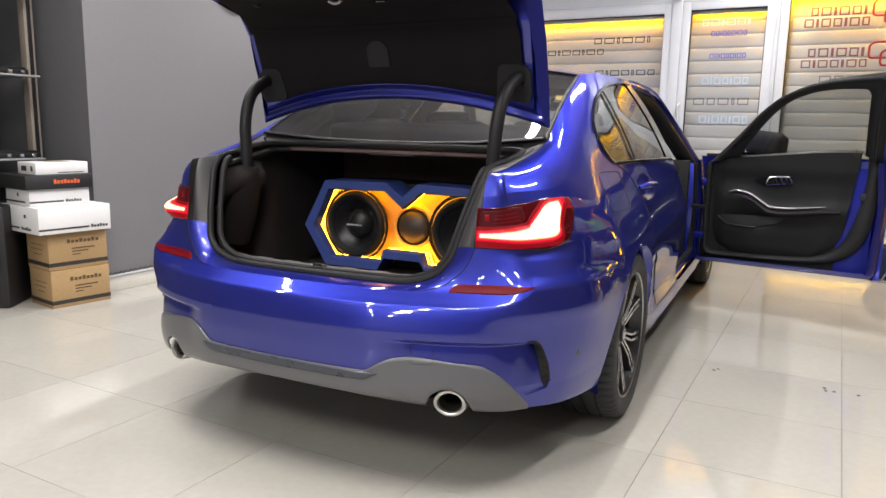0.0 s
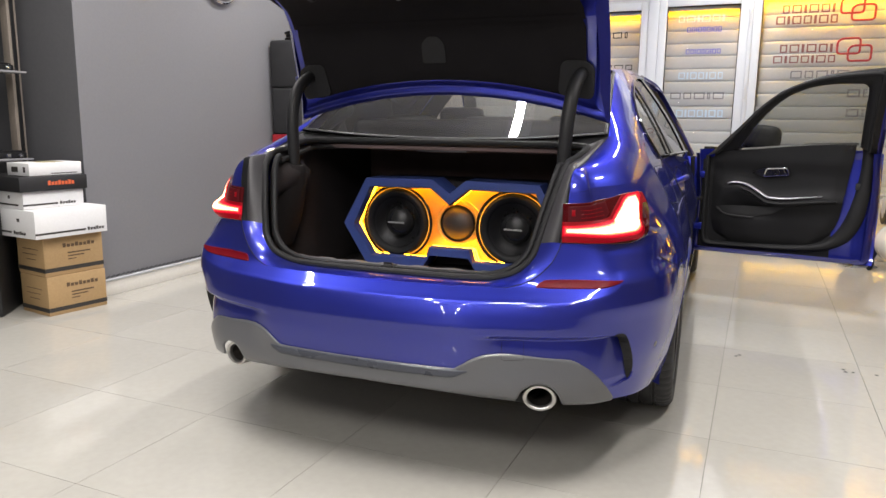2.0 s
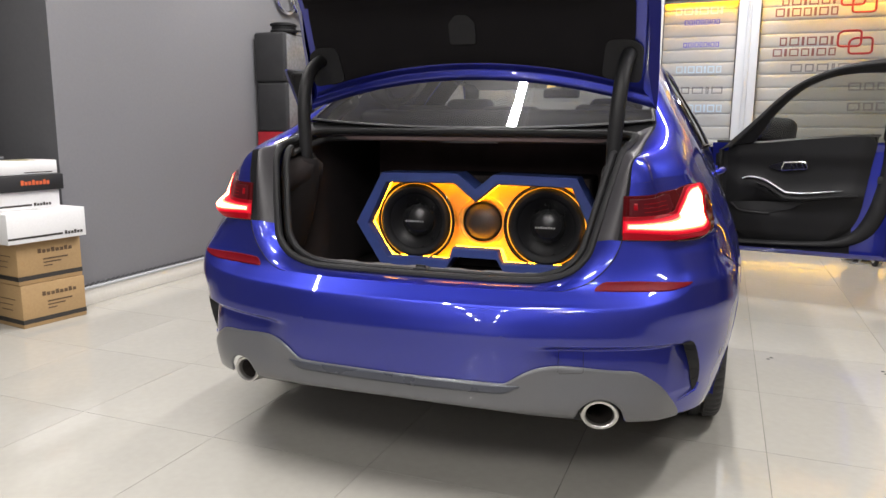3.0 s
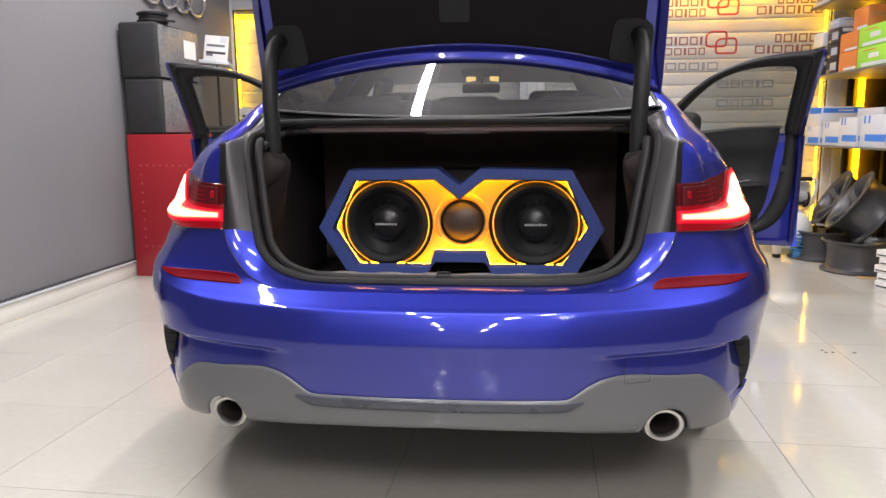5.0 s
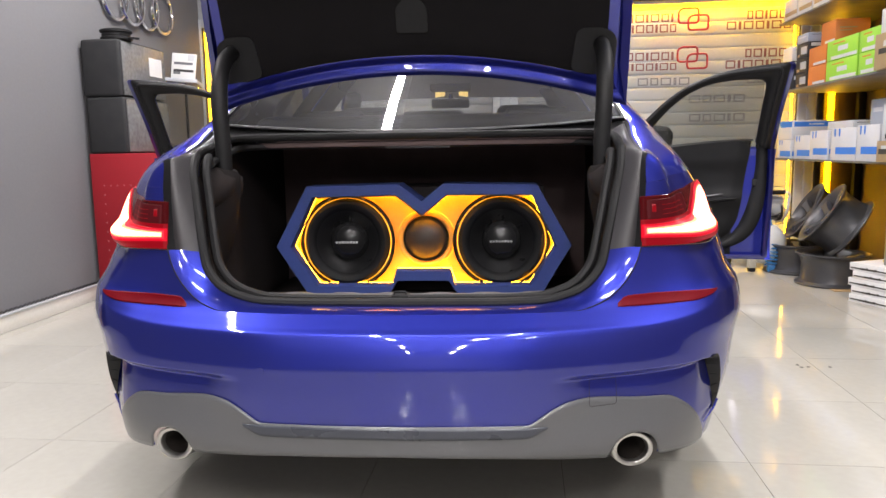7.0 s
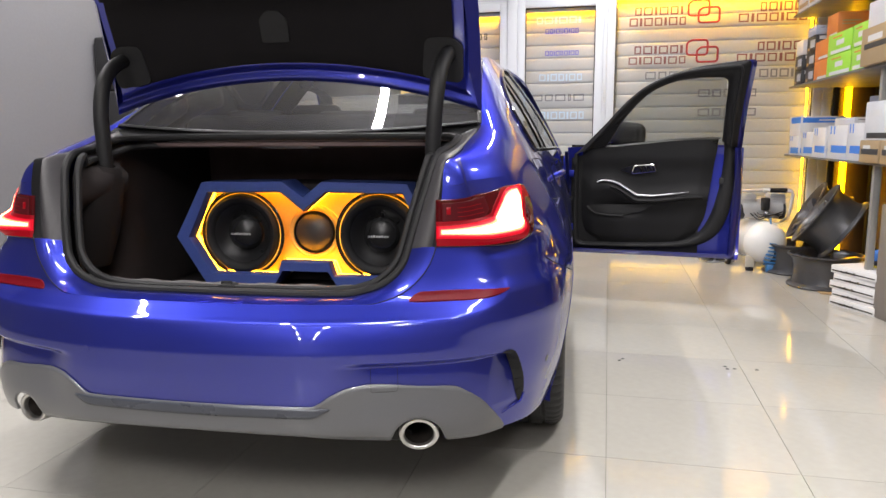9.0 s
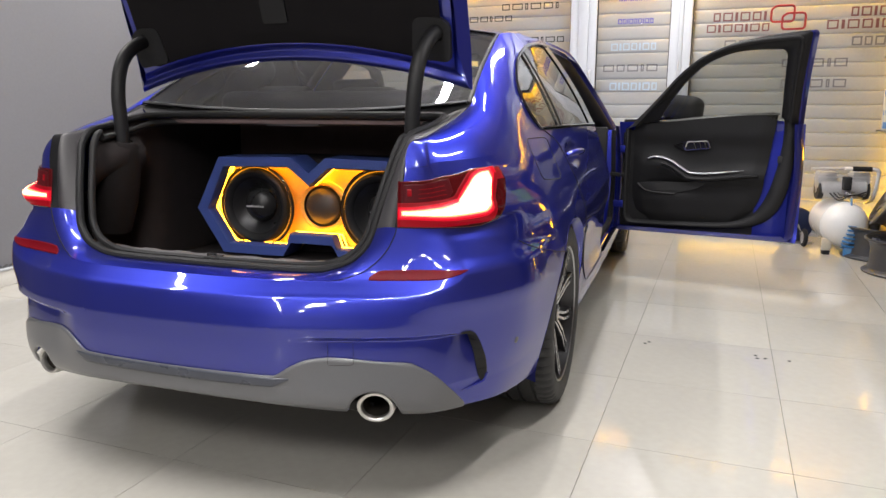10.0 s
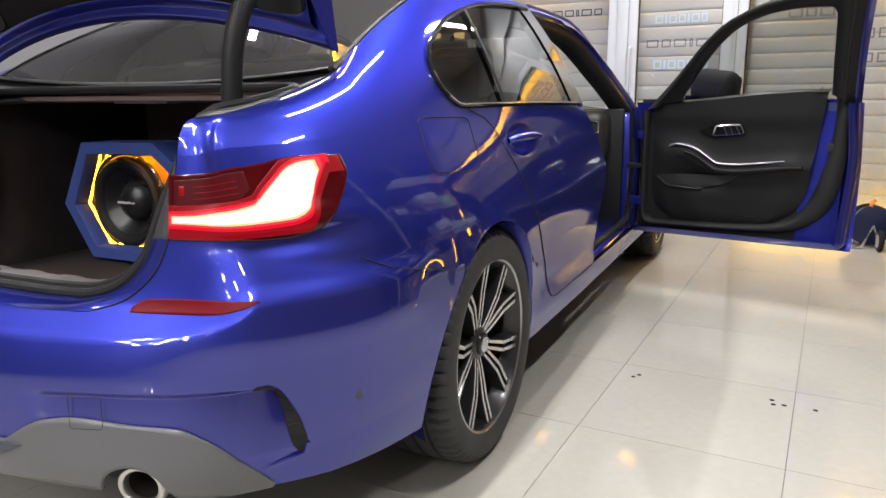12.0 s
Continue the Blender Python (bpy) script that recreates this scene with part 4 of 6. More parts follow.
for s in (1, -1):
    v, f = [], []
    zs = lin(.50, 1.035, 24)
    for yk in lin(0, 1, 40):
        for z in zs:
            y0 = LINE_Y(z)
            y = y0 + (1.27 - y0) * yk
            well = .16 * math.exp(-((y - .55) / .13) ** 4) * math.exp(-((z - .70) / .13) ** 4) if s < 0 else .05 * math.exp(-((y - .52) / .10) ** 4) * math.exp(-((z - .70) / .12) ** 4)
            horn = .085 * math.exp(-((y - .52) / .10) ** 4) * (1 - smooth01(.950, .985, z)) * smooth01(.78, .91, z)
            x = .575 + (LINE_X(z) - .575) * (1 - smooth01(0, .14, y - y0)) + well - horn
            v.append((s * x, y, z))
    for a in range(39):
        for b in range(23):
            q = (a * 24 + b, (a + 1) * 24 + b, (a + 1) * 24 + b + 1, a * 24 + b + 1)
            f.append(q if s < 0 else q[::-1])
    put("boot_side_liner", mesh_of(v, f), CARPET, car)
    part("hinge_shroud", spin([(.021, -.03), (.023, .010), (.030, .018), (.040, .016), (.050, .004), (.057, -.02), (.063, -.06), (.068, -.12), (.070, -.20), (.062, -.30)], 40, "z"), SHROUD, car, m=pose(s * .536, .510, .955, 0, s * -15, 0) @ Matrix.Diagonal((1, 1.15, 1, 1)))
part("boot_lamp", box_bm(-.10, .10, .72, .76, 1.018, 1.026, .003), GREYTRIM, car)

# ---- the car: boot lid, standing open ----
LINING = surface("black_lid_felt", (.013, .012, .013), .95, 0, .25, 12, 500, .4, .002, spec=.1)
SATIN_STRAP = surface("pale_grey_detail", (.45, .45, .46), .4, .3, .05)
COVER = surface("dark_grey_cover", (.020, .020, .021), .6, 0, .1, spec=.2)
lid = new("boot_lid")
lid.parent = car
tagged(lid, "raised blue boot lid with black lining")
LV, LW, L0 = Vector((0, -.315, .949)), Vector((0, .949, .315)), Vector((0, .748, 1.135))


def lidp(x, v, w):
    return L0 + Vector((x, 0, 0)) + LV * v + LW * w


def front(x):
    return .105 * (1 - (x / .63) ** 2)


def lid_sheet(prof, nx=41):
    """prof: (v, w, half width, share of the curved front edge)."""
    verts, faces = [], []
    for v_, w_, hw, sh in prof:
        for s in lin(-1, 1, nx):
            x = s * hw
            verts.append(lidp(x, v_ + front(x) * sh, w_ - .018 * (s * s) * (1 if w_ > 0 else 0)))
    for a in range(len(prof) - 1):
        for b in range(nx - 1):
            faces.append((a * nx + b, a * nx + b + 1, (a + 1) * nx + b + 1, (a + 1) * nx + b))
    return verts, faces


put("outer_skin", mesh_of(*lid_sheet([(0, .0, .630, 1), (.004, .022, .630, 1), (.12, .034, .632, .7), (.30, .040, .630, .3), (.47, .036, .622, 0), (.525, .034, .615, 0), (.53, .022, .612, 0), (.525, -.02, .605, 0), (.58, -.18, .595, 0), (.615, -.33, .575, 0), (.608, -.335, .57, 0)])), BLUE, lid)
put("inner_frame", mesh_of(*lid_sheet([(0, .0, .630, 1), (.010, -.012, .622, 1), (.024, -.014, .612, 1), (.031, -.002, .606, 1), (.040, -.003, .60, 1), (.048, -.014, .592, 1), (.062, -.018, .585, 1), (.20, -.014, .588, .4), (.36, -.02, .590, .1), (.45, -.05, .59, 0), (.50, -.12, .58, 0), (.535, -.20, .575, 0), (.595, -.325, .562, 0), (.608, -.335, .57, 0)])), BLUE, lid)
for s in (1, -1):
    rim = [lidp(s * a, v_ + front(a) * sh, w_) for v_, w_, a, sh in ((0, 0, .630, 1), (.12, .018, .632, .7), (.30, .022, .630, .3), (.47, .018, .622, 0), (.525, .01, .615, 0), (.58, -.18, .595, 0), (.615, -.33, .575, 0))]
    inner = [lidp(s * a, v_ + front(a) * sh, w_) for v_, w_, a, sh in ((.012, -.012, .622, 1), (.12, -.018, .60, .6), (.25, -.018, .60, .3), (.36, -.022, .59, .1), (.45, -.05, .59, 0), (.535, -.2, .575, 0), (.595, -.325, .562, 0))]
    put("side_edge", mesh_of(*ruled(rim[:5], inner[:5], 4)), BLUE, lid)
    put("side_edge_end", mesh_of(*ruled(rim[4:], inner[4:], 4)), BLACK, lid, "black outer end of the lid's side edge")
put("lining", mesh_of(*lid_sheet([(.060, -.016, .50, 1), (.075, -.026, .545, 1), (.13, -.030, .555, .8), (.25, -.030, .558, .35), (.34, -.034, .558, .1), (.375, -.044, .55, 0), (.395, -.06, .54, 0)])), LINING, lid, "black felt boot lid lining")
put("rear_lining", mesh_of(*lid_sheet([(.375, -.05, .560, 0), (.412, -.064, .556, 0), (.455, -.10, .546, 0), (.505, -.18, .525, 0), (.575, -.315, .500, 0), (.595, -.33, .50, 0)])), LINING, lid, "grey plastic lining of the lid's rear face")
part("triangle_cover", extrude_poly(round_poly([(-.045, 0), (.045, 0), (.045, .07), (.02, .095), (-.02, .095), (-.045, .07)], .01), .006, lambda u, v_, w: lidp(u, v_ + .235, -.031 - w)), COVER, lid)
def lining_point(x, s, out=0.0):
    """Point on the rear lining: s from its fold (0) to its outer part (1)."""
    return lidp(x, .412 + .093 * s - out * .78, -.064 - .116 * s - out * .62)


# dark plate in place of the recess's shade
part("pull_recess", extrude_poly(round_poly([(-.075, .94), (-.012, .94), (-.012, 1.16), (-.075, 1.16)], .012), .004, lambda u, v_, w: lining_point(u, v_, .001 + w)), GAP, lid)
part("pull_strap", tube([lining_point(-.07 + .013 * k, 1.0 - .06 * math.sin(math.pi * k / 4), .008 + .006 * math.sin(math.pi * k / 4)) for k in range(5)], .005, 8), SATIN_STRAP, lid, "grey pull strap")
part("close_button", extrude_poly(round_poly([(.10, .78), (.142, .78), (.142, 1.0), (.10, 1.0)], .006), .004, lambda u, v_, w: lining_point(u, v_, .001 + w)), GLOSSBLACK, lid)
part("button_mark", extrude_poly([(.112, .90), (.130, .90), (.130, .96), (.112, .96)], .001, lambda u, v_, w: lining_point(u, v_, .0055 + w)), SATIN_STRAP, lid, smooth=False)
part("button_line", extrude_poly([(.104, .80), (.138, .80), (.138, .815), (.104, .815)], .001, lambda u, v_, w: lining_point(u, v_, .0055 + w)), SATIN_STRAP, lid, smooth=False)
for x, q in ((-.384, 1.0), (.316, .90)):
    part("lid_buffer", tube([lining_point(x, q, -.002), lining_point(x, q, .004), lining_point(x, q, .010)], [.015, .014, .009], 16), RUBBER, lid)
for s in (1, -1):
    part("lid_lamp", extrude_poly([(-.03, 0), (.03, 0), (.03, .10), (-.03, .10)], .02, lambda u, v_, w: lidp(s * .575 + u, .572 + .22 * v_ + w, -.19 - v_)), REFLECT, lid)
    cov = round_poly([(-.075, -.01), (.05, -.03), (.055, .085), (.02, .11), (-.06, .11)], .025)
    part("hinge_cover", extrude_poly(cov, .022, lambda u, v_, w: lidp(s * (.53 + u), .125 + v_, -.012 - w)), COVER, lid)
    part("hinge_bolt", spin([(0, -.006), (.010, -.006), (.012, 0)], 14, "z"), RUBBER, lid, m=Matrix.Translation(lidp(s * .552, .175, -.036)) @ pose(0, 0, 0, 70, 0, 0))
    arm = [(s * .522, .500, .93), (s * .522, .498, 1.02), (s * .526, .500, 1.10), (s * .530, .513, 1.17), (s * .534, .545, 1.235), (s * .538, .600, 1.280), (s * .540, .660, 1.305), (s * .540, .700, 1.318)]
    part("hinge_arm", tube(fine(arm, 4), .0225, 14), BLACK, lid, "black curved hinge arm")


# ---- the car: wheels ----
def tyre_bm():
    prof = [(.243, -.215, 0), (.270, -.228, 0), (.302, -.228, 0), (.320, -.220, 1), (.3315, -.198, 1), (.334, -.165, 0), (.325, -.163, 0), (.325, -.153, 0), (.335, -.151, 0), (.336, -.116, 0), (.326, -.114, 0), (.326, -.102, 0), (.336, -.100, 0),
            (.335, -.066, 0), (.325, -.064, 0), (.325, -.054, 0), (.334, -.052, 0), (.3335, -.047, 1), (.3325, -.022, 1), (.324, -.003, 1), (.312, .005, .3), (.305, .008, 0), (.280, .010, 0), (.268, .008, 0), (.256, .004, 0), (.243, -.006, 0)]
    n, k = 240, len(prof)
    bm = bmesh.new()
    rows = []
    for i in range(n):
        a = 2 * math.pi * i / n
        slot = .009 if i % 4 == 0 else 0
        rows.append([bm.verts.new((h, (r - slot * fl) * math.cos(a), (r - slot * fl) * math.sin(a))) for r, h, fl in prof])
    for i in range(n):
        for j in range(k - 1):
            bm.faces.new((rows[i][j], rows[(i + 1) % n][j], rows[(i + 1) % n][j + 1], rows[i][j + 1]))
    return bm


def spoke_mesh(lean):
    """One double spoke: two straight ribs side by side, kinked towards one hand, bright on their machined faces, dark on their flanks."""
    verts, faces, mats = [], [], []
    for off in (-1, 1):
        line = [(.034, .0085, .0, -.044), (.080, .0095, .000, -.034), (.150, .0115, .001, -.023), (.160, .0118, .0022, -.022), (.200, .0125, .0125, -.017), (.240, .0130, .0235, -.012)]
        pts = [(r, off * w + lean * k, h) for r, w, k, h in line]
        first = len(verts)
        for q, (r, t, h) in enumerate(pts):
            a, b = pts[max(0, q - 1)], pts[min(len(pts) - 1, q + 1)]
            d = Vector((b[1] - a[1], b[0] - a[0])).normalized()
            hw = .0050 + .0022 * r / .24
            for dt, dh in ((-hw - .003, -.045), (-hw, -.0025), (-hw * .8, 0), (hw * .8, 0), (hw, -.0025), (hw + .003, -.045)):
                verts.append((h + dh, t - d.y * dt, r + d.x * dt))
            if q:
                base = first + 6 * q
                for u in range(5):
                    faces.append((base - 6 + u, base + u, base + u + 1, base - 5 + u))
                    mats.append(1 if u == 2 else 0)
    me = mesh_of(verts, faces, "spoke", smooth=False)
    me.materials.append(RIMDARK)
    me.materials.append(BRUSHED)
    for p, mi in zip(me.polygons, mats):
        p.material_index = mi
    return me


TYRE_ME = None
SATIN = surface("satin_silver_trim", (.42, .42, .44), .34, 1.0, .08, 12, 300, .05, .0003)
SPOKES = spoke_mesh(1), spoke_mesh(-1)
for y in (AXLE_R, AXLE_F):
    for s in (1, -1):
        wheel = new("wheel")
        wheel.parent = car
        wheel.matrix_basis = pose(s * .893, y + .03, HUB_Z - .001, 0, 0, 0 if s > 0 else 180)
        if TYRE_ME is None:
            TYRE_ME = part("tyre", tyre_bm(), TYRE, wheel).data
            RIM_ME = part("rim", spin([(.236, -.205), (.220, -.19), (.216, -.06), (.230, -.026), (.2395, -.014), (.2415, -.004), (.246, .0005), (.250, -.001), (.251, -.008), (.245, -.012)], 72), RIMDARK, wheel).data
            LIP_ME = part("rim_lip", spin([(.2418, -.003), (.2462, .0015), (.2495, -.0003)], 72), SATIN, wheel).data
            DISC_ME = part("brake_disc", spin([(.07, -.085), (.155, -.085), (.157, -.09), (.157, -.108), (.155, -.112), (.07, -.112)], 48), surface("cast_iron_brake_disc", (.22, .21, .20), .4, .9, .2, 20, 200, .1), wheel).data
            DARK_ME = part("wheel_barrel", spin([(.001, -.12), (.214, -.12), (.215, -.05)], 40), RIMDARK, wheel).data
            HUB_ME = part("hub", spin([(.058, -.08), (.054, -.048), (.042, -.038), (.034, -.036), (.033, -.028), (.027, -.025), (.001, -.024)], 32), RIMDARK, wheel).data
            CAP_ME = part("centre_cap", spin([(.0, -.0225), (.022, -.023), (.026, -.026)], 24), BRUSHED, wheel).data
        else:
            for nm, me in (("tyre", TYRE_ME), ("rim", RIM_ME), ("rim_lip", LIP_ME), ("brake_disc", DISC_ME), ("wheel_barrel", DARK_ME), ("hub", HUB_ME), ("centre_cap", CAP_ME)):
                put(nm, me, None, wheel)
        for k in range(10):
            a = 36 * k + (-5.6 if k % 2 else 5.6) + 3
            mm = pose(0, 0, 0, a, 0, 0)
            put("spoke", SPOKES[k % 2], None, wheel, m=mm)

# ---- the car: front doors, both open ----
DRK = surface("black_grained_door_trim", (.009, .009, .010), .6, 0, .12, 10, 350, .2, .0008, spec=.2)
DRK2 = surface("black_leatherette", (.012, .012, .013), .45, 0, .15, 12, 260, .15, .0008, spec=.3)
WOUT = pchip([.32, .36, .5, .70, .80, .90, .98], [.035, .012, .0, -.004, .020, .050, .078])


def fine2(pts, n=5):
    xs = list(range(len(pts)))
    fs = [pchip(xs, [p[k] for p in pts]) for k in range(2)]
    return [tuple(f(t / n) for f in fs) for t in range((len(pts) - 1) * n + 1)]


def front_door(side, swing):
    """Front door in its own frame: L along it from the hinge, w towards the cabin, z up."""
    door = new("front_door")
    door.parent = car
    door["label"] = "open front door with black trim panel"
    door.matrix_basis = Matrix.Translation((side * .905, 3.2, 0)) @ pose(0, 0, 0, 0, 0, side * swing)

    def P(L, w, z):
        return Vector((-side * w, -L, z))

    def P3(p):
        return P(*p)

    def grid(name, rows, material, parent=door, label=""):
        n = len(rows[0])
        quads = [(a * n + b, a * n + b + 1, (a + 1) * n + b + 1, (a + 1) * n + b) for a in range(len(rows) - 1) for b in range(n - 1)]
        return put(name, mesh_of([P3(p) for r in rows for p in r], quads if side < 0 else [q[::-1] for q in quads]), material, parent, label)

    zs = lin(.322, .985, 22)
    grid("door_skin", [[(L, WOUT(z) + .012 * smooth01(.12, 0, L), z) for z in zs] for L in lin(0, 1.028, 20)], BLUE)
    edge = [(0.0, z) for z in lin(.96, .34, 10)] + [(.012, .326), (.03, .322)] + [(L, .322 + .012 * L) for L in lin(.08, .96, 12)] + [(.995, .338), (1.010, .352)] + [(1.012 + .016 * smooth01(.4, .7, z) - .008 * smooth01(.75, 1.0, z), z) for z in lin(.38, .985, 12)]
    grid("door_edge", [[(L, WOUT(z), z), (L - .002, WOUT(z) + .02, z), (L - .006, WOUT(z) + .075, z), (L - (.035 if L > .5 else -.02), WOUT(z) + .095, z + (.03 if z < .34 else 0))] for L, z in edge], BLUE)
    grid("inner_shell", [[(L, .066 + .012 * smooth01(.93, .97, L), z) for z in lin(.345, 1.0, 14)] for L in lin(.80, .972, 8)], BLUE)
    grid("inner_cover", [[(L, .066, z) for z in lin(.345, 1.0, 14)] for L in lin(.02, .80, 14)], BLACK)
    inn = fine2([(.235, 1.0), (.332, 1.121), (.454, 1.248), (.55, 1.315), (.687, 1.36), (.80, 1.37), (.905, 1.368), (.938, 1.335), (.925, 1.18), (.912, 1.02)])
    out = fine2([(.045, .94), (.245, 1.12), (.40, 1.265), (.52, 1.345), (.70, 1.41), (.85, 1.434), (1.03, 1.449), (1.05, 1.43), (1.012, 1.18), (.992, .98)])
    tw = lambda z: .078 + max(0, z - .97) * .56
    grid("window_frame", [[(o[0], tw(o[1]) + .012, o[1]), (o[0] * .8 + i_[0] * .2, tw(o[1] * .8 + i_[1] * .2) + .04, o[1] * .8 + i_[1] * .2), (o[0] * .45 + i_[0] * .55, tw(o[1] * .45 + i_[1] * .55) + .046, o[1] * .45 + i_[1] * .55),
                                  (i_[0], tw(i_[1]) + .036, i_[1]), (i_[0], tw(i_[1]) - .004, i_[1])] for o, i_ in zip(out, inn)], BLACK, door, "black window frame")
    grid("frame_edge", [[(o[0], tw(o[1]) + .014, o[1]), (o[0] + .006 + .020 * smooth01(.75, 1.0, o[0]), tw(o[1]) - .004, o[1] + .004), (o[0] * .9 + i_[0] * .1, tw(o[1]) - .026, o[1] * .9 + i_[1] * .1), (i_[0], tw(i_[1]) - .014, i_[1])] for o, i_ in zip(out, inn)], BLUE)
    part("frame_seal", tube([P(o[0] * .62 + i_[0] * .38, tw(o[1] * .62 + i_[1] * .38) + .047, o[1] * .62 + i_[1] * .38) for o, i_ in zip(out, inn)], .011, 8), RUBBER, door)
    lo_out = fine2([(.978, 1.06), (.985, .93), (.985, .80), (.972, .64), (.93, .51), (.87, .44), (.76, .392), (.55, .372), (.25, .360), (.09, .357), (.045, .40), (.04, .6), (.04, .95)], 4)
    lo_in = fine2([(.915, 1.05), (.922, .92), (.912, .80), (.890, .68), (.856, .57), (.80, .478), (.70, .428), (.52, .405), (.25, .392), (.11, .389), (.075, .43), (.07, .6), (.07, .94)], 4)
    grid("door_seal", [[(o[0], .082, o[1]), (o[0] * .85 + i_[0] * .15, .100, o[1] * .85 + i_[1] * .15), (o[0] * .5 + i_[0] * .5, .108, o[1] * .5 + i_[1] * .5), (o[0] * .2 + i_[0] * .8, .098, o[1] * .2 + i_[1] * .8), (i_[0], .068, i_[1])] for o, i_ in zip(lo_out, lo_in)], RUBBER, door, "black rubber door seal")
    top = pchip([p[0] for p in inn[:31]], [p[1] for p in inn[:31]])
    grid("window_pane", [[(L, tw(1.0 + (top(min(L, .905)) - 1.0) * k) + .006, 1.0 + (top(min(L, .905)) + .004 - 1.0) * k) for k in lin(0, 1, 10)] for L in lin(.237, .93, 30)], DOORGLASS)
    # trim panel
    LMAX = pchip([.395, .423, .467, .52, .585, .732, .857, .927, 1.039], [.66, .70, .772, .812, .836, .856, .872, .884, .894])
    LMIN = pchip([.41, .46, .6, 1.03], [.20, .12, .095, .10])
    ZSILL = lambda L: .975 + .058 * smooth01(.05, .85, L)
    arm = pchip([.10, .25, .45, .75, .9], [.775, .778, .70, .725, .73])

    def depth(L, z):
        d = .100 + .030 * smooth01(.10, .3, L) * math.exp(-((z - (arm(L) - .035)) / .045) ** 2)
        d += .020 * smooth01(.84, .93, z) - .012 * smooth01(.55, .44, z)
        d -= .030 * math.exp(-((L - .32) / .14) ** 4) * math.exp(-((z - .615) / .035) ** 2)
        return d
    rows = []
    for k in lin(0, 1, 44):
        r = []
        for q in lin(0, 1, 30):
            z = .397 + (1.0 - .397) * q
            L = LMIN(z) + (LMAX(z) - LMIN(z)) * k
            z = .397 + (ZSILL(L) - .397) * q
            e = min(k, 1 - k, q) * 12
            r.append((L, depth(L, z) - .020 * (1 - min(1, e)), z))
        rows.append(r)
    panel = grid("trim_panel", rows, DRK, door, "black door trim panel")
    grid("sill_trim", [[(L, depth(L, 1.0), ZSILL(L)), (L, .10, ZSILL(L) + .012), (L, .078, ZSILL(L) + .010)] for L in lin(.10, .90, 20)], DRK2)
    st = [(.195, .772), (.235, .784), (.28, .781), (.33, .765), (.40, .722), (.45, .698), (.52, .697), (.64, .710), (.742, .724)]
    part("silver_strip", tube([P(L, depth(L, z) + .012, z) for L, z in fine2(st, 4)], [.0025 + .0085 * math.sin(math.pi * min(1, k / 32 + .04)) ** .6 for k in range(33)], 10, flat=.7), SATIN, door, "brushed silver trim strip")
    part("armrest", tube([P(L, depth(L, z - .02) + .004, z - .032) for L, z in fine2(st[2:] + [(.82, .728)], 4)], [.010 + .012 * math.sin(math.pi * min(1, k / 28)) ** .5 for k in range(29)], 10, flat=.7), DRK, door)
    hand = round_poly([(.33, .850), (.41, .818), (.555, .838), (.545, .888), (.41, .880)], .016)
    part("handle_bezel", extrude_poly(hand, .008, lambda u, v_, w: P(u, .104 + w + .012 * smooth01(.84, .9, v_), v_)), GLOSSBLACK, door)
    part("handle_ring", tube([P(u, .116 + .012 * smooth01(.84, .9, v_), v_) for u, v_ in round_poly([(.405, .826), (.55, .843), (.535, .884), (.42, .876)], .012, 3)], .0042, 6, closed=True), CHROME, door)
    for L in (.46, .49, .52):
        part("handle_slat", tube([P(L + .012, .118, .835), P(L - .005, .124, .876)], .0035, 6), CHROME, door)
    pk = round_poly([(.13, .622), (.20, .575), (.345, .566), (.48, .60), (.56, .655), (.44, .640), (.25, .632)], .02)
    # the pocket's inner shade, laid on as a dark plate
    part("door_pocket", extrude_poly(pk, .004, lambda u, v_, w: P(u, depth(u, v_) + .002 + w, v_)), GAP, door)
    part("pocket_lip", tube([P(u, depth(u, v_) + .010, v_) for u, v_ in fine2([(.135, .618), (.20, .573), (.345, .565), (.36, .57)], 4)], .005, 8), DRK2, door)
    part("tweeter_cover", extrude_poly(round_poly([(.115, .972), (.25, .992), (.34, 1.118), (.325, 1.125)], .012), .01, lambda u, v_, w: P(u, tw(v_) + .038 + w, v_)), DRK, door)
    part("lock_pin", tube([P(.86, .10, 1.03), P(.86, .10, 1.052)], .004, 8), BLACK, door)
    part("latch", box_bm(-.012, .012, -.03, .03, -.02, .02, .004), GAP, door, m=Matrix.Translation(P(.935, .088, .79)))
    part("door_stay", box_bm(-.02, .02, -.05, .05, -.012, .012, .005), BLACK, door, m=Matrix.Translation(P(.0, .07, .66)))
    for z in (.48, .82):
        part("door_hinge", box_bm(-.02, .02, -.05, .02, -.022, .022, .008), BLUE, door, m=Matrix.Translation(P(.0, .075, z)))
    mirror = part("door_mirror", box_bm(-.125, .125, -.065, .065, -.085, .085, .062, 6), GAP, door, "black door mirror", Matrix.Translation(P(.325, -.105, 1.058)) @ pose(0, 0, 0, 0, side * -6, side * 78))
    # mirror colour darkened in place of dark surroundings reflected in it
    part("mirror_glass", extrude_poly(round_poly([(-.10, -.060), (.10, -.064), (.105, .055), (-.10, .062)], .03), .004, lambda u, v_, w: (u, -.0645 - w, v_)), surface("darkened_mirror", (.16, .16, .17), .03, 1.0, .02, 5, 50, 0), mirror)
    part("mirror_arm", box_bm(-.06, .06, -.02, .02, -.02, .02, .012), GLOSSBLACK, door, m=Matrix.Translation(P(.25, -.0, 1.0)))
    return door


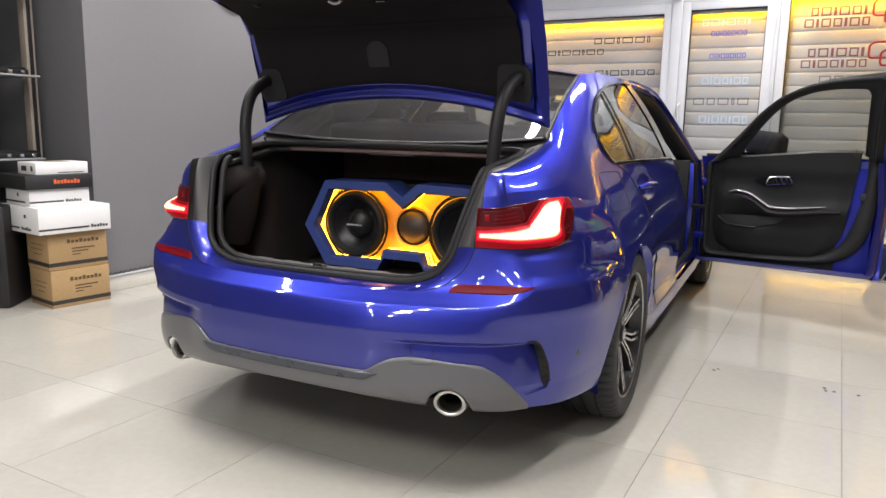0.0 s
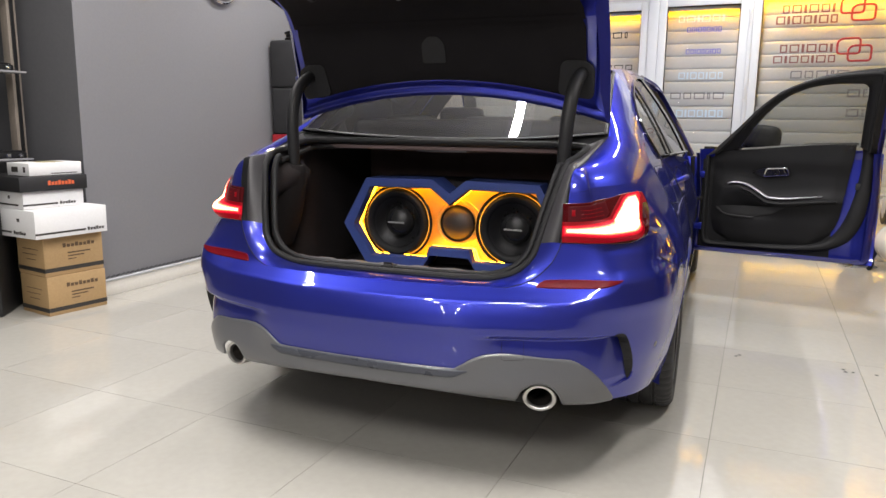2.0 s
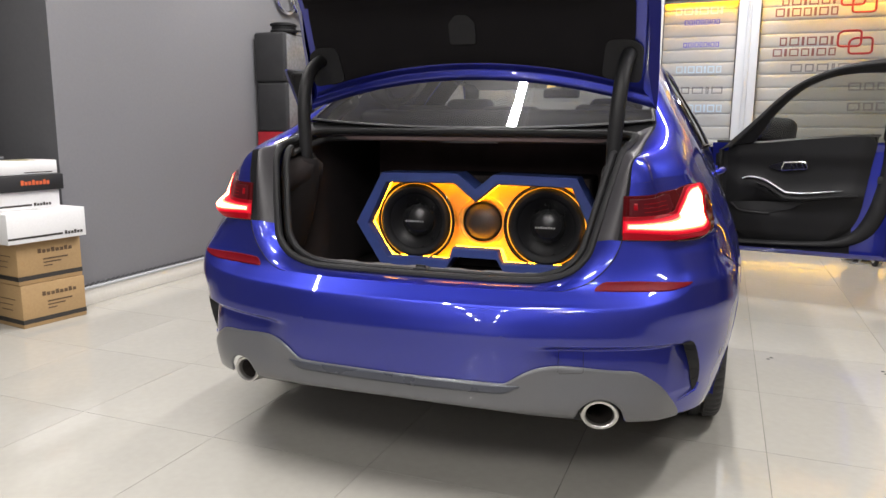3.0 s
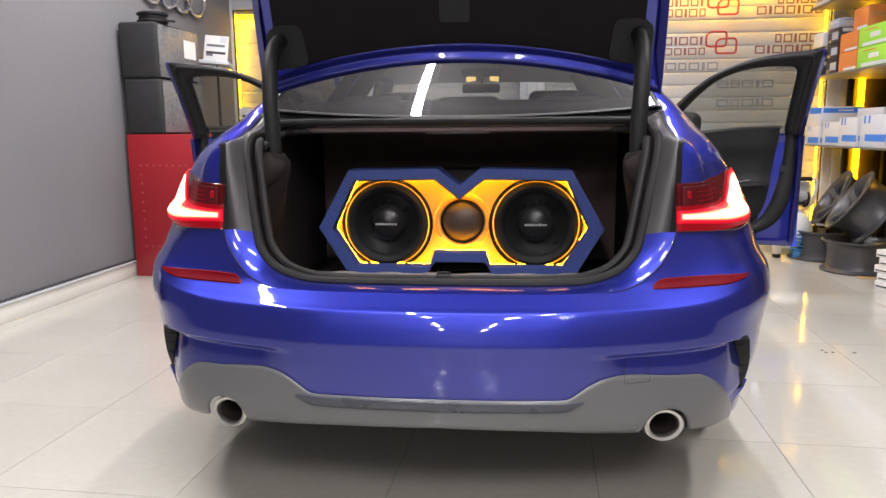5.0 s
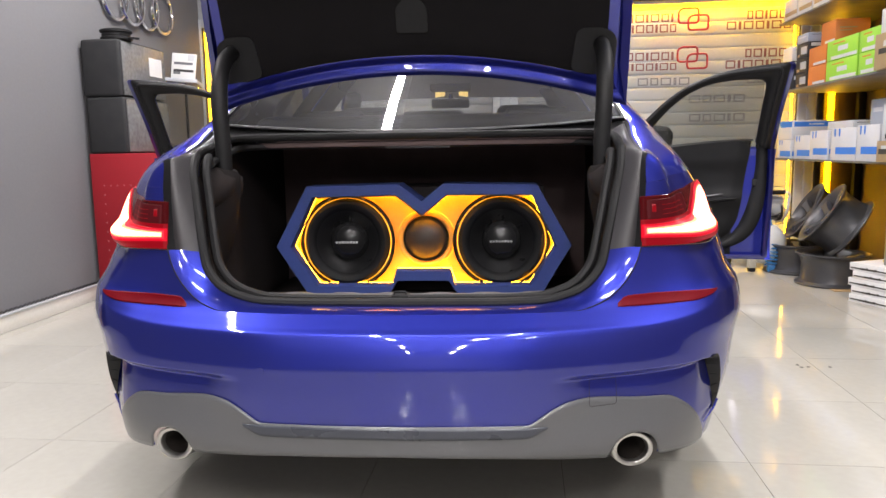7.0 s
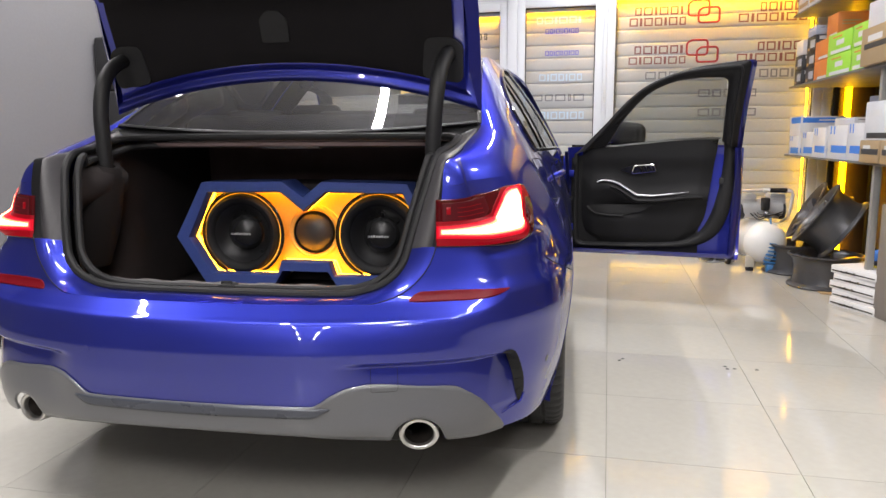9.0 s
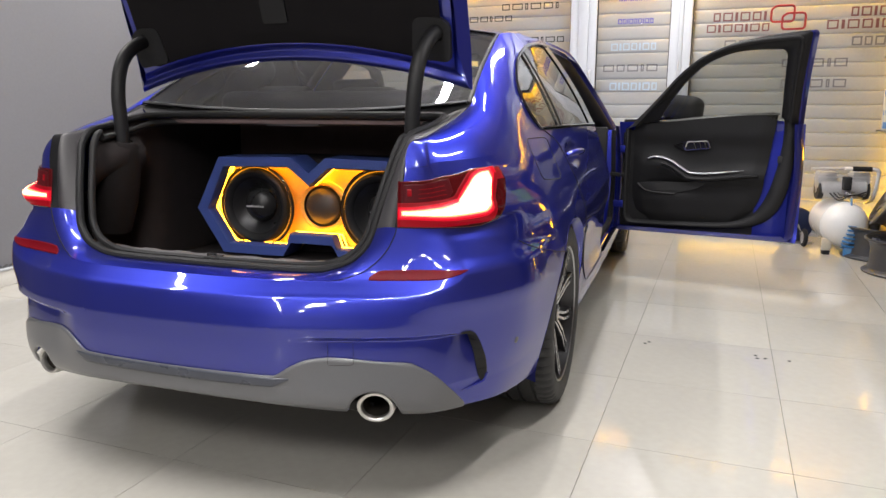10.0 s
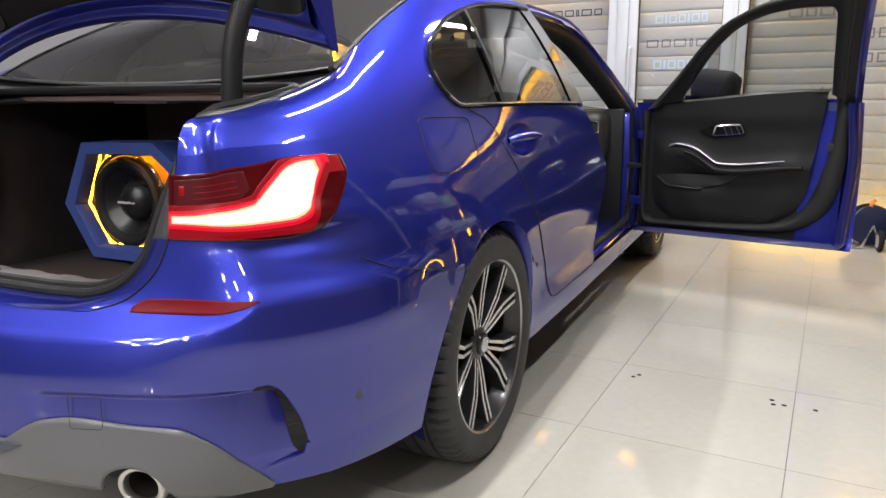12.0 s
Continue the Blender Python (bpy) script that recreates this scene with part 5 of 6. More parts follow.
front_door(1, 76)
front_door(-1, 84)
for s in (1, -1):
    part("hinge_pillar", box_bm(*sorted((s * .60, s * .885)), 3.21, 3.34, .30, .93, .02), BLUE, car)
    part("kick_panel", box_bm(*sorted((s * .58, s * .805)), 3.17, 3.205, .30, .95, .01), BLACK, car)
    part("inner_sill", box_bm(*sorted((s * .62, s * .875)), 2.2, 3.25, .30, .345, .015), BLUE, car)
    zs = lin(.335, .985, 16)
    edge = [Vector(skin(BEDGE(z), z)) for z in zs] + [upper(BPIL, k) for k in lin(.08, 1, 8)]
    lean = [(-.004, .012), (-.03, .03), (-.045, .055), (-.10, .075), (-.16, .13)]
    for name, k0, k1, mat in (("door_front_edge", 0, 1, BLUE), ("b_pillar_seal", 1, 4, BLACK)):
        rows = [[p + Vector((dx, dy, 0)) for dx, dy in ([(0, 0)] + lean)[k0:k1 + 1]] for p in edge]
        n = len(rows[0])
        v = [(q.x * s, q.y, q.z) for r in rows for q in r]
        put(name, mesh_of(v, [(a * n + b, a * n + b + 1, (a + 1) * n + b + 1, (a + 1) * n + b) for a in range(len(rows) - 1) for b in range(n - 1)]), mat, car)
    arc = []
    for i in lin(10.86, 12.5, 36):
        p, q = Vector((EX(i - .02), EY(i - .02), EZ(i - .02))), Vector((EX(i + .02), EY(i + .02), EZ(i + .02)))
        n2 = Vector((0, q.z - p.z, p.y - q.y)).normalized()
        arc.append(((p + q) / 2, n2))
    for name, offs, mat in (("pillar_flange", ((.006, -.004, 0), (.010, .012, 0), (-.004, .034, 0)), BLUE), ("pillar_seal", ((-.004, .034, 0), (.004, .046, 0), (-.002, .070, 0), (-.03, .090, 0), (-.09, .085, 0)), BLACK)):
        n = len(offs)
        v = [((p.x + dx) * s, p.y + n2.y * dn, p.z + n2.z * dn) for p, n2 in arc for dx, dn, q in offs]
        put(name, mesh_of(v, [(a * n + b, a * n + b + 1, (a + 1) * n + b + 1, (a + 1) * n + b) for a in range(len(arc) - 1) for b in range(n - 1)]), mat, car)
    seal = [(s * .84, 3.22, .93), (s * .85, 3.22, .6), (s * .84, 3.18, .37), (s * .84, 2.9, .352), (s * .84, 2.4, .352), (s * .85, 2.33, .36)]
    part("opening_seal", tube(fine(seal, 4), .018, 8), RUBBER, car)

# ---- the car: cabin ----
CABIN = surface("black_cabin_leather", (.016, .016, .017), .5, 0, .15, 10, 220, .15, .001)
BEIGE = surface("pale_cabin_trim", (.30, .29, .27), .7, 0, .1, 8, 160, .1, .001)
box("cabin_floor", (-.80, .80, 1.3, 3.7, .27, .30), CARPET, car, .005)
box("rear_bench", (-.66, .66, 1.42, 1.95, .34, .62), CABIN, car, .06, seg=4)
box("rear_seat_back", (-.70, .70, 1.28, 1.46, .50, 1.148), CABIN, car, .05, seg=4)
for x in (-.40, .40, 0):
    box("rear_headrest", (x - .13, x + .13, 1.31, 1.40, 1.09, 1.168 if x else 1.162), CABIN, car, .035, seg=4)
for x in (-.38, .38):
    seat = new("front_seat")
    seat.parent = car
    box("cushion", (x - .25, x + .25, 2.20, 2.72, .38, .58), CABIN, seat, .06, seg=4)
    part("backrest", box_bm(-.24, .24, -.07, .07, 0, .54, .06, 4), CABIN, seat, m=pose(x, 2.22, .52, 16, 0, 0))
    part("headrest", box_bm(-.13, .13, -.045, .045, 0, .19, .04, 4), CABIN, seat, m=pose(x, 2.05, 1.03, 10, 0, 0))
    part("backrest_shell", box_bm(-.20, .20, -.078, -.07, .05, .50, .004), GREYTRIM, seat, m=pose(x, 2.22, .52, 16, 0, 0))
box("dashboard", (-.74, .74, 3.02, 3.50, .68, .945), CABIN, car, .06, seg=4)
box("screen", (-.12, .22, 2.98, 3.01, .92, 1.03), GLOSSBLACK, car, .005)
for s in (1, -1):
    part("vent_frame", tube([(s * (.66 + u), 3.012, .86 + v_) for u, v_ in round_poly([(-.05, -.028), (.05, -.028), (.05, .028), (-.05, .028)], .008, 2)], .004, 6, closed=True), CHROME, car)
    part("vent_blades", box_bm(*sorted((s * .615, s * .705)), 3.013, 3.022, .836, .884, .002), GAP, car)
part("steering_wheel", tube([(-.38 + .18 * math.cos(a), 2.86 - .06 * math.sin(a), .90 + .17 * math.sin(a)) for a in lin(0, 2 * math.pi, 33)[:-1]], .015, 10, closed=True), CABIN, car)
part("steering_hub", spin([(0, -.03), (.06, -.025), (.08, .02)], 20, "y"), CABIN, car, m=pose(-.38, 2.88, .90, 20, 0, 0))

# roof console with two map lamps, and the inner mirror
part("roof_console", box_bm(-.12, .11, 2.63, 2.76, 1.338, 1.40, .012), BEIGE, car)
MAPLAMP = glow("lit_map_lamp", (1.0, .72, .22), 1.6, (.7, .6, .4))
for a, b in ((-.095, -.04), (.04, .092)):
    part("map_lamp", extrude_poly([(a, 1.306 if a < 0 else 1.314), (b, 1.314 if a < 0 else 1.306), (b, 1.336), (a, 1.336)], .012, lambda u, v_, w: (u, 2.69 + w, v_)), MAPLAMP, car, "lit map lamp")
part("inner_mirror", box_bm(-.12, .10, 2.70, 2.73, 1.245, 1.300, .015, 3), BLACK, car)
part("mirror_stalk", tube([(-.01, 2.73, 1.28), (-.01, 2.80, 1.33)], .012, 8), BLACK, car)

# ---- subwoofer box in the boot ----
VINYL = surface("dark_blue_vinyl", (.030, .055, .22), .6, 0, .12, 10, 300, .2, .0008)
# pale board with the strips' amber light put into its colour
AMBERBOARD = surface("amber_tinted_baffle_board", (.66, .38, .08), .5, 0, .06, 8, 120, .05, .001)
AMBER = glow("amber_led_strip", (1.0, .37, .009), 34.0, (.9, .6, .2))
AMBERGLINT = glow("amber_rim_reflection", (1.0, .36, .008), 1.7, (.9, .6, .2))
AMBERDIM = glow("added_amber_port_light", (1.0, .42, .015), 45.0, (.9, .6, .2))
sub = tagged(new("subwoofer_box"), "blue vinyl subwoofer enclosure with amber-lit speaker baffle", "subwoofer")
OUT = [(-.376, .900), (-.074, .905), (0, .850), (.069, .905), (.370, .898), (.481, .703), (.381, .535), (.118, .535), (.084, .588), (-.084, .588), (-.118, .535), (-.377, .535), (-.484, .703)]
INN = [(-.355, .862), (-.085, .866), (0, .799), (.082, .866), (.353, .863), (.427, .701), (.347, .575), (.103, .575), (.088, .624), (-.088, .624), (-.103, .575), (-.351, .575), (-.431, .701)]
bm = bmesh.new()
prof = [(1.0, .945), (1.0, .822), (.96, .815), (.10, .815), (0.0, .822), (0.0, .862)]
rings = [[bm.verts.new((i_[0] + (o[0] - i_[0]) * f, y, i_[1] + (o[1] - i_[1]) * f)) for o, i_ in zip(OUT, INN)] for f, y in prof]
for a in range(len(prof) - 1):
    for b in range(13):
        bm.faces.new((rings[a][b], rings[a + 1][b], rings[a + 1][(b + 1) % 13], rings[a][(b + 1) % 13]))
part("front_frame", bm, VINYL, sub, "dark blue vinyl front frame")
part("baffle", extrude_poly([(x * .985, .715 + (z - .715) * .985) for x, z in OUT], .02, lambda u, v_, w: (u, .928 + w, v_)), AMBERBOARD, sub)
part("carcass", box_bm(-.40, .40, .950, 1.20, .53, .89, .01), CARPET, sub)
big = [(o[0] * .25 + i_[0] * .75, o[1] * .25 + i_[1] * .75) for o, i_ in zip(OUT, INN)]
part("led_strip", tube([(x, .900, z) for x, z in big], .0035, 6, closed=True), AMBER, sub, "glowing amber line of the subwoofer lighting")
near = [(o[0] * .06 + i_[0] * .94, o[1] * .06 + i_[1] * .94) for o, i_ in zip(OUT, INN)]
part("led_strip", tube([(x, .869, z) for x, z in near], .004, 6, closed=True), AMBER, sub, "glowing amber line of the subwoofer lighting")
CONE = surface("black_speaker_cone", (.012, .012, .013), .30, 0, .15, 20, 200, .05, .001)
DUST = surface("black_dust_cap", (.016, .016, .017), .24, 0, .1, 20, 100, .0)
WPRINT = surface("pale_grey_print", (.42, .42, .42), .6)
for x in (-.256, .256):
    spk = new("speaker")
    spk.parent = sub
    spk.matrix_basis = pose(x, .880, .712) @ Matrix.Diagonal((1.06, 1.0, 1.06, 1))
    part("basket_ring", spin([(.147, .0), (.147, -.010), (.1455, -.014), (.1415, -.015), (.1400, -.008), (.1395, .004)], 64, "y"), BLACK, spk)
    part("surround", spin([(.1352, .004), (.1345, -.010), (.131, -.022), (.122, -.029), (.112, -.027), (.104, -.020), (.099, -.012)], 64, "y"), RUBBER, spk)
    part("cone", spin([(.101, -.014), (.098, -.010), (.060, .030), (.045, .038)], 56, "y"), CONE, spk)
    part("dust_cap", spin([(.062, .026), (.058, .010), (.045, -.006), (.025, -.016), (.0, -.019)], 48, "y"), DUST, spk)
    for k in range(8):
        part("emblem_bar", box_bm(-.036 + .009 * k, -.029 + .009 * k, -.0205, -.0190, -.004, .0035 if k in (2, 5) else .002, .0003), WPRINT, spk)
    # amber reflection round the surround, put in as glowing arcs
    for lo, hi in ((-90, 90), (90, 270)):
        part("rim_reflection", tube([(.1373 * math.cos(a), -.004, .1373 * math.sin(a)) for a in lin(radians(lo), radians(hi), 33)], [.0007 + .0014 * math.sin(math.pi * k / 32) for k in range(33)], 6), AMBERGLINT, spk, "glowing amber line of the subwoofer lighting")
    part("rim_gutter", spin([(.1405, .006), (.1345, .006)], 64, "y"), BLACK, spk)
    part("trim_ring", tube([(.1475 * math.cos(a), -.008, .1475 * math.sin(a)) for a in lin(0, 2 * math.pi, 65)[:-1]], .0035, 6, closed=True), GLOSSBLACK, spk)
    for k in range(8):
        a = radians(22.5 + 45 * k)
        part("screw", spin([(0, -.002), (.0025, -.002), (.003, .001)], 8, "y"), CHROME, spk, m=pose(.1436 * math.cos(a), -.0145, .1436 * math.sin(a)))
port = new("bass_port")
port.parent = sub
port.matrix_basis = pose(.003, .905, .716)
part("port_ring", spin([(.098, .022), (.097, .010), (.090, .004), (.080, .006), (.076, .014)], 56, "y"), AMBERBOARD, port, "amber-lit ring round the port")
# added ring of light that brightens the port flange from behind
part("port_fill_light", tube([(.092 * math.cos(a), .0185, .092 * math.sin(a)) for a in lin(0, 2 * math.pi, 49)[:-1]], .0035, 6, closed=True), AMBERDIM, port, "glowing amber line of the subwoofer lighting")
part("port_tube", spin([(.0765, .02), (.0755, .000), (.0735, -.004), (.0715, -.002), (.071, .012)], 48, "y"), BLACK, port)
part("port_dome", spin([(.072, .010), (.064, -.004), (.046, -.014), (.024, -.020), (0, -.022)], 40, "y"), surface("dark_port_dome", (.040, .036, .033), .42, 0, .2, 60, 500, .1), port)


# ---- things by the west wall ----
CARD = surface("brown_cardboard", (.36, .235, .11), .8, 0, .10, 6, 90, .1, .001)
WCARD = surface("white_card", (.68, .68, .68), .55, 0, .05, 6, 90, .05, .001)
KCARD = surface("black_card", (.012, .012, .013), .5, 0, .15, 6, 90, .05, .001)
BAND = surface("dark_print_band", (.03, .026, .022), .6, 0, .2, 10, 90, .05, .001)
ORANGEINK = surface("orange_print", (.55, .10, .03), .6)


def carton(name, label, category, m, sx, sy, h, board, marks=(), group="", seamed=True):
    """Closed box, its base centre at m; marks: (face, u0, u1, z0, z1, ink) on the faces +x, -y, -x or top."""
    c = tagged(new(name), label, category, group)
    c.matrix_world = ROOM @ m
    body = part("box_body", box_bm(-sx / 2, sx / 2, -sy / 2, sy / 2, 0, h, min(.004, h * .06)), board, c)
    if seamed:
        part("lid_seam", box_bm(-sx / 2 + .004, sx / 2 - .004, -.0012, .0012, h - .0004, h + .0008), BAND, c, smooth=False)
    e = .0012
    for face, u0, u1, z0, z1, ink in marks:
        if face == "+x":
            b = (sx / 2 - e, sx / 2 + e, u0, u1, z0, z1)
        elif face == "-x":
            b = (-sx / 2 - e, -sx / 2 + e, u0, u1, z0, z1)
        elif face == "-y":
            b = (u0, u1, -sy / 2 - e, -sy / 2 + e, z0, z1)
        else:
            b = (u0, u1, z0, z1, h - e, h + e)
        part("print", box_bm(*b), ink, c, smooth=False)
    return c


def word(face, u0, u1, z0, z1, ink, n=7):
    w = (u1 - u0) / n
    return tuple((face, u0 + w * (k + .1), u0 + w * (k + .85), z0, z1 - (.25 * (z1 - z0) if k % 3 else 0), ink) for k in range(n))


PRINT = surface("brown_print", (.10, .06, .03), .7)
for z, dx in ((0, .0), (.232, -.008)):
    carton("cardboard_box", "brown cardboard box with dark printed band, stacked by the wall", "box", pose(-2.675 + dx, 1.155, z, 0, 0, -9), .28, .36, .230, CARD,
           (("+x", -.18, .18, .022, .046, BAND), ("-y", -.14, .14, .022, .046, BAND), *word("+x", -.07, .13, .158, .182, PRINT, 8), ("+x", -.04, .10, .120, .128, PRINT), ("+x", -.04, .06, .102, .109, PRINT), ("+x", -.04, .01, .084, .090, PRINT),
            ("-y", -.08, .06, .12, .124, PRINT), ("-y", -.08, .08, .15, .154, PRINT), ("-y", -.05, .05, .09, .094, PRINT)), "stacked cartons")
carton("white_box", "large white carton with thin black stripe, stacked on cardboard", "box", pose(-2.72, 1.12, .463, 0, 0, -7), .46, .44, .158, WCARD,
       (("+x", -.22, .08, .022, .033, BAND), *word("+x", .09, .20, .02, .040, BAND, 6), ("-y", -.23, .0, .022, .033, BAND), *word("-y", .02, .14, .018, .038, BAND, 6), ("-y", .06, .085, .09, .11, BAND)), "stacked cartons")
carton("white_box", "small white carton with thin black stripe, in a stack", "box", pose(-2.755, 1.10, .622, 0, 0, -8), .30, .36, .098, WCARD,
       (("+x", -.18, .02, .018, .028, BAND), *word("+x", .03, .13, .016, .034, BAND, 6), ("-y", -.15, .10, .018, .028, BAND), ("-y", .0, .02, .055, .075, BAND)), "stacked cartons")
carton("black_box", "flat black carton with orange lettering, in a stack", "box", pose(-2.80, 1.10, .721, 0, 0, -8), .44, .40, .084, KCARD, word("+x", -.04, .12, .032, .058, ORANGEINK, 8), "stacked cartons")
carton("white_box", "small white carton lying on top of the stack", "box", pose(-2.715, 1.12, .806, 0, 0, -6), .21, .32, .072, WCARD,
       (("+x", -.03, .13, .008, .013, BAND), ("-y", -.06, .0, .02, .05, BAND), ("-y", .05, .07, .02, .05, BAND), ("top", -.06, .06, -.05, .08, surface("olive_print", (.25, .22, .08), .5))), "stacked cartons")

SHELFWOOD = surface("grey_brown_post", (.20, .17, .14), .6, 0, .12, 6, 80, .1, .001)
SHELFGLASS = surface("grey_shelf_board", (.26, .26, .27), .25, 0, .06)
rack = tagged(new("display_rack"), "tall display rack with grey-brown posts and thin shelves", "rack")
rack.matrix_world = ROOM
for x, y in ((-3.10, 1.26), (-3.62, 1.26), (-3.10, .50), (-3.62, .50)):
    if y > 1:
        part("post", box_bm(x - .03, x + .03, y - .03, y + .03, 0, 2.9, .003), SHELFWOOD, rack)
        part("slotted_strip", box_bm(x + .031, x + .036, y - .012, y + .012, .2, 2.8, .001), BLACK, rack)
for z in (.890, 1.402, 1.95):
    part("shelf", box_bm(-3.70, -2.93, .62, 1.22, z - .012, z, .002), SHELFGLASS, rack)


def amplifier(x, y, z, turn):
    a = tagged(new("amplifier"), "black finned car amplifier lying on the rack shelf", "amplifier", "amplifiers")
    a.matrix_world = ROOM @ pose(x, y, z, 0, 0, turn)
    part("case", box_bm(-.14, .14, -.20, .20, 0, .035, .006), BLACK, a)
    for k in range(7):
        part("fin", box_bm(-.12 + .04 * k - .008, -.12 + .04 * k + .008, -.19, .19, .035, .046, .002), BLACK, a)
    for k in range(5):
        part("terminal", box_bm(.14, .147, -.16 + .08 * k - .012, -.16 + .08 * k + .012, .008, .026, .001), BRUSHED, a)


amplifier(-3.10, 1.0, .890, 0)
amplifier(-3.12, .98, 1.402, 0)
for z, h in ((.890, .20), (1.402, .22)):
    carton("white_box", "upright white carton standing on the rack shelf", "box", pose(-3.42, .88, z, 0, 0, 5), .30, .12, h, WCARD, (("+x", -.05, .05, .05, .07, BAND), *word("-y", -.02, .12, .10, .118, BAND, 6)), "rack cartons")
spk = tagged(new("floor_subwoofer"), "big black subwoofer standing on the floor beside the cartons", "subwoofer")
spk.matrix_world = ROOM @ pose(-3.10, .86, 0, 0, 0, 35)
part("cabinet", box_bm(-.24, .24, -.20, .20, 0, .62, .012), KCARD, spk)
part("surround", spin([(.20, 0), (.205, -.012), (.19, -.02), (.17, -.016), (.16, -.004)], 40, "y"), RUBBER, spk, m=pose(0, -.20, .30))
part("cone", spin([(.165, -.006), (.06, .03), (.055, .012), (.0, -.002)], 40, "y"), CONE, spk, m=pose(0, -.207, .30))
part("emblem_bar", box_bm(-.04, .04, -.212, -.208, .305, .318), WCARD, spk)

REDLACQ = surface("red_lacquered_board", (.30, .012, .02), .35, 0, .06, 3, 120, .05, .001, coat=.2)
BLACKFELT = surface("black_speaker_carpet", (.016, .016, .018), .8, 0, .25, 10, 220, .3, .002)
CLEARFILM = surface("grey_cling_film", (.14, .14, .145), .22, 0, .3, 5, 40, .35, .006)
cab = tagged(new("red_cabinet"), "red lacquered cabinet with a riveted panel, against the grey wall", "cabinet")
cab.matrix_world = ROOM
part("body", box_bm(-2.65, -2.12, 3.235, 3.85, 0, 1.018, .006), REDLACQ, cab)
part("plinth", box_bm(-2.645, -2.125, 3.245, 3.84, .0, .02), BLACK, cab)
rv = None
for x0, x1, z0, z1 in ((-2.56, -2.22, .22, .80),):
    n = 9
    spots = [(x0 + (x1 - x0) * k / 7, z) for k in range(8) for z in (z0, z1)] + [(x, z0 + (z1 - z0) * k / n) for k in range(1, n) for x in (x0, x1)]
    for x, z in spots:
        if rv is None:
            rv = part("rivet", spin([(0, -.004), (.004, -.003), (.006, 0)], 8, "y"), surface("dull_rivet", (.35, .10, .11), .4), cab, m=pose(x, 3.235, z)).data
        else:
            put("rivet", rv, None, cab, m=pose(x, 3.235, z))
for z, dx in ((1.018, 0), (1.402, -.012)):
    b = tagged(new("speaker_box"), "black carpeted speaker box wrapped in film, stacked on the red cabinet", "speaker box", "speaker boxes")
    b.matrix_world = ROOM
    part("cabinet", box_bm(-2.645 + dx, -2.37 + dx, 3.236, 3.86, z, z + .383, .022, 3), BLACKFELT, b)
    part("film_wrap", box_bm(-2.369 + dx, -2.362 + dx, 3.262, 3.85, z + .012, z + .368, .002), CLEARFILM, b)
    part("label_sheet", box_bm(-2.363 + dx, -2.359 + dx, 3.62, 3.80, z + .17, z + .30), WCARD, b) if z > 1.2 else None
puck = tagged(new("cable_reel"), "small black round reel lying on the speaker boxes", "reel")
puck.matrix_world = ROOM @ pose(-2.46, 3.36, 1.785)
part("lower_flange", spin([(0, 0), (.095, 0), (.105, .008), (.105, .018), (.09, .024)], 36, "z"), BLACK, puck)
part("winding", spin([(.09, .02), (.093, .035), (.09, .05)], 36, "z"), RUBBER, puck)
part("upper_flange", spin([(.09, .048), (.105, .054), (.105, .066), (.09, .074), (0, .074)], 36, "z"), BLACK, puck)
part("tail", tube([(.09, -.02, .012), (.14, -.03, .010), (.17, -.01, .008)], .008, 8), BLACK, puck)
card = tagged(new("sign_card"), "white card sign on a stand beside the window", "sign")
card.matrix_world = ROOM @ pose(-2.46, 4.33, 1.62, -8, 5, 8)
part("board", box_bm(-.10, .10, 0, .006, .0, .21, .004), WCARD, card)
part("code_patch", box_bm(.03, .085, -.002, 0, .15, .20), INKS["ghost"], card)
for z, w, k in ((.125, .08, "grey"), (.065, .085, "black"), (.045, .03, "grey")):
    part("print", box_bm(-.08, -.08 + 2 * w * .95, -.002, 0, z - .008, z + .012), INKS[k], card, smooth=False)
part("stand", box_bm(-.14, .12, -.02, .14, -.03, 0, .004), PVC, card)
side_shelf = tagged(new("side_counter"), "dark counter with small white packs beside the window", "counter")
side_shelf.matrix_world = ROOM
part("body", box_bm(-2.66, -2.10, 4.15, 5.12, 0, 1.05, .01), BLACK, side_shelf)
part("top", box_bm(-2.67, -2.08, 4.13, 5.12, 1.05, 1.08, .005), GREYTRIM, side_shelf)
part("sign_leg", box_bm(-2.47, -2.45, 4.36, 4.38, 1.08, 1.60, .003), BLACK, side_shelf)
for x, w, h in ((-2.42, .10, .17), (-2.30, .10, .12), (-2.18, .09, .22)):
    carton("white_box", "small white pack standing on the dark counter", "box", pose(x, 4.85, 1.08, 0, 0, 6), w, .10, h, WCARD, (("-y", -.03, .03, h * .5, h * .6, BAND),), "counter packs")

# ---- shelving by the east wall ----
SHELFWHITE = surface("grey_shelf_board_dark", (.12, .118, .112), .6, 0, .08)
SHELFPOST = surface("pale_shelf_post", (.24, .235, .225), .6, 0, .08)
unit = tagged(new("wall_shelving"), "open wall shelving with grey boards and dark uprights", "shelving")
unit.matrix_world = ROOM
for z in (.892, 1.456, 2.03):
    part("shelf", box_bm(2.52, 3.245, 2.2, 5.16, z - .014, z, .002), SHELFWHITE, unit)
for y in (5.12, 3.20, 2.24):
    part("upright", box_bm(2.56 if y < 5 else 2.86, 2.60 if y < 5 else 2.90, y - .02, y + .02, 0, 2.9, .002), SHELFPOST if y < 5 else BLACK, unit)
    part("upright", box_bm(3.18, 3.24, y - .03, y + .03, 0, 2.9, .002), BLACK, unit)
for y in (4.35, 3.75):
    part("wall_batten", box_bm(3.20, 3.245, y - .05, y + .05, 0, 2.9, .002), BLACK, unit)
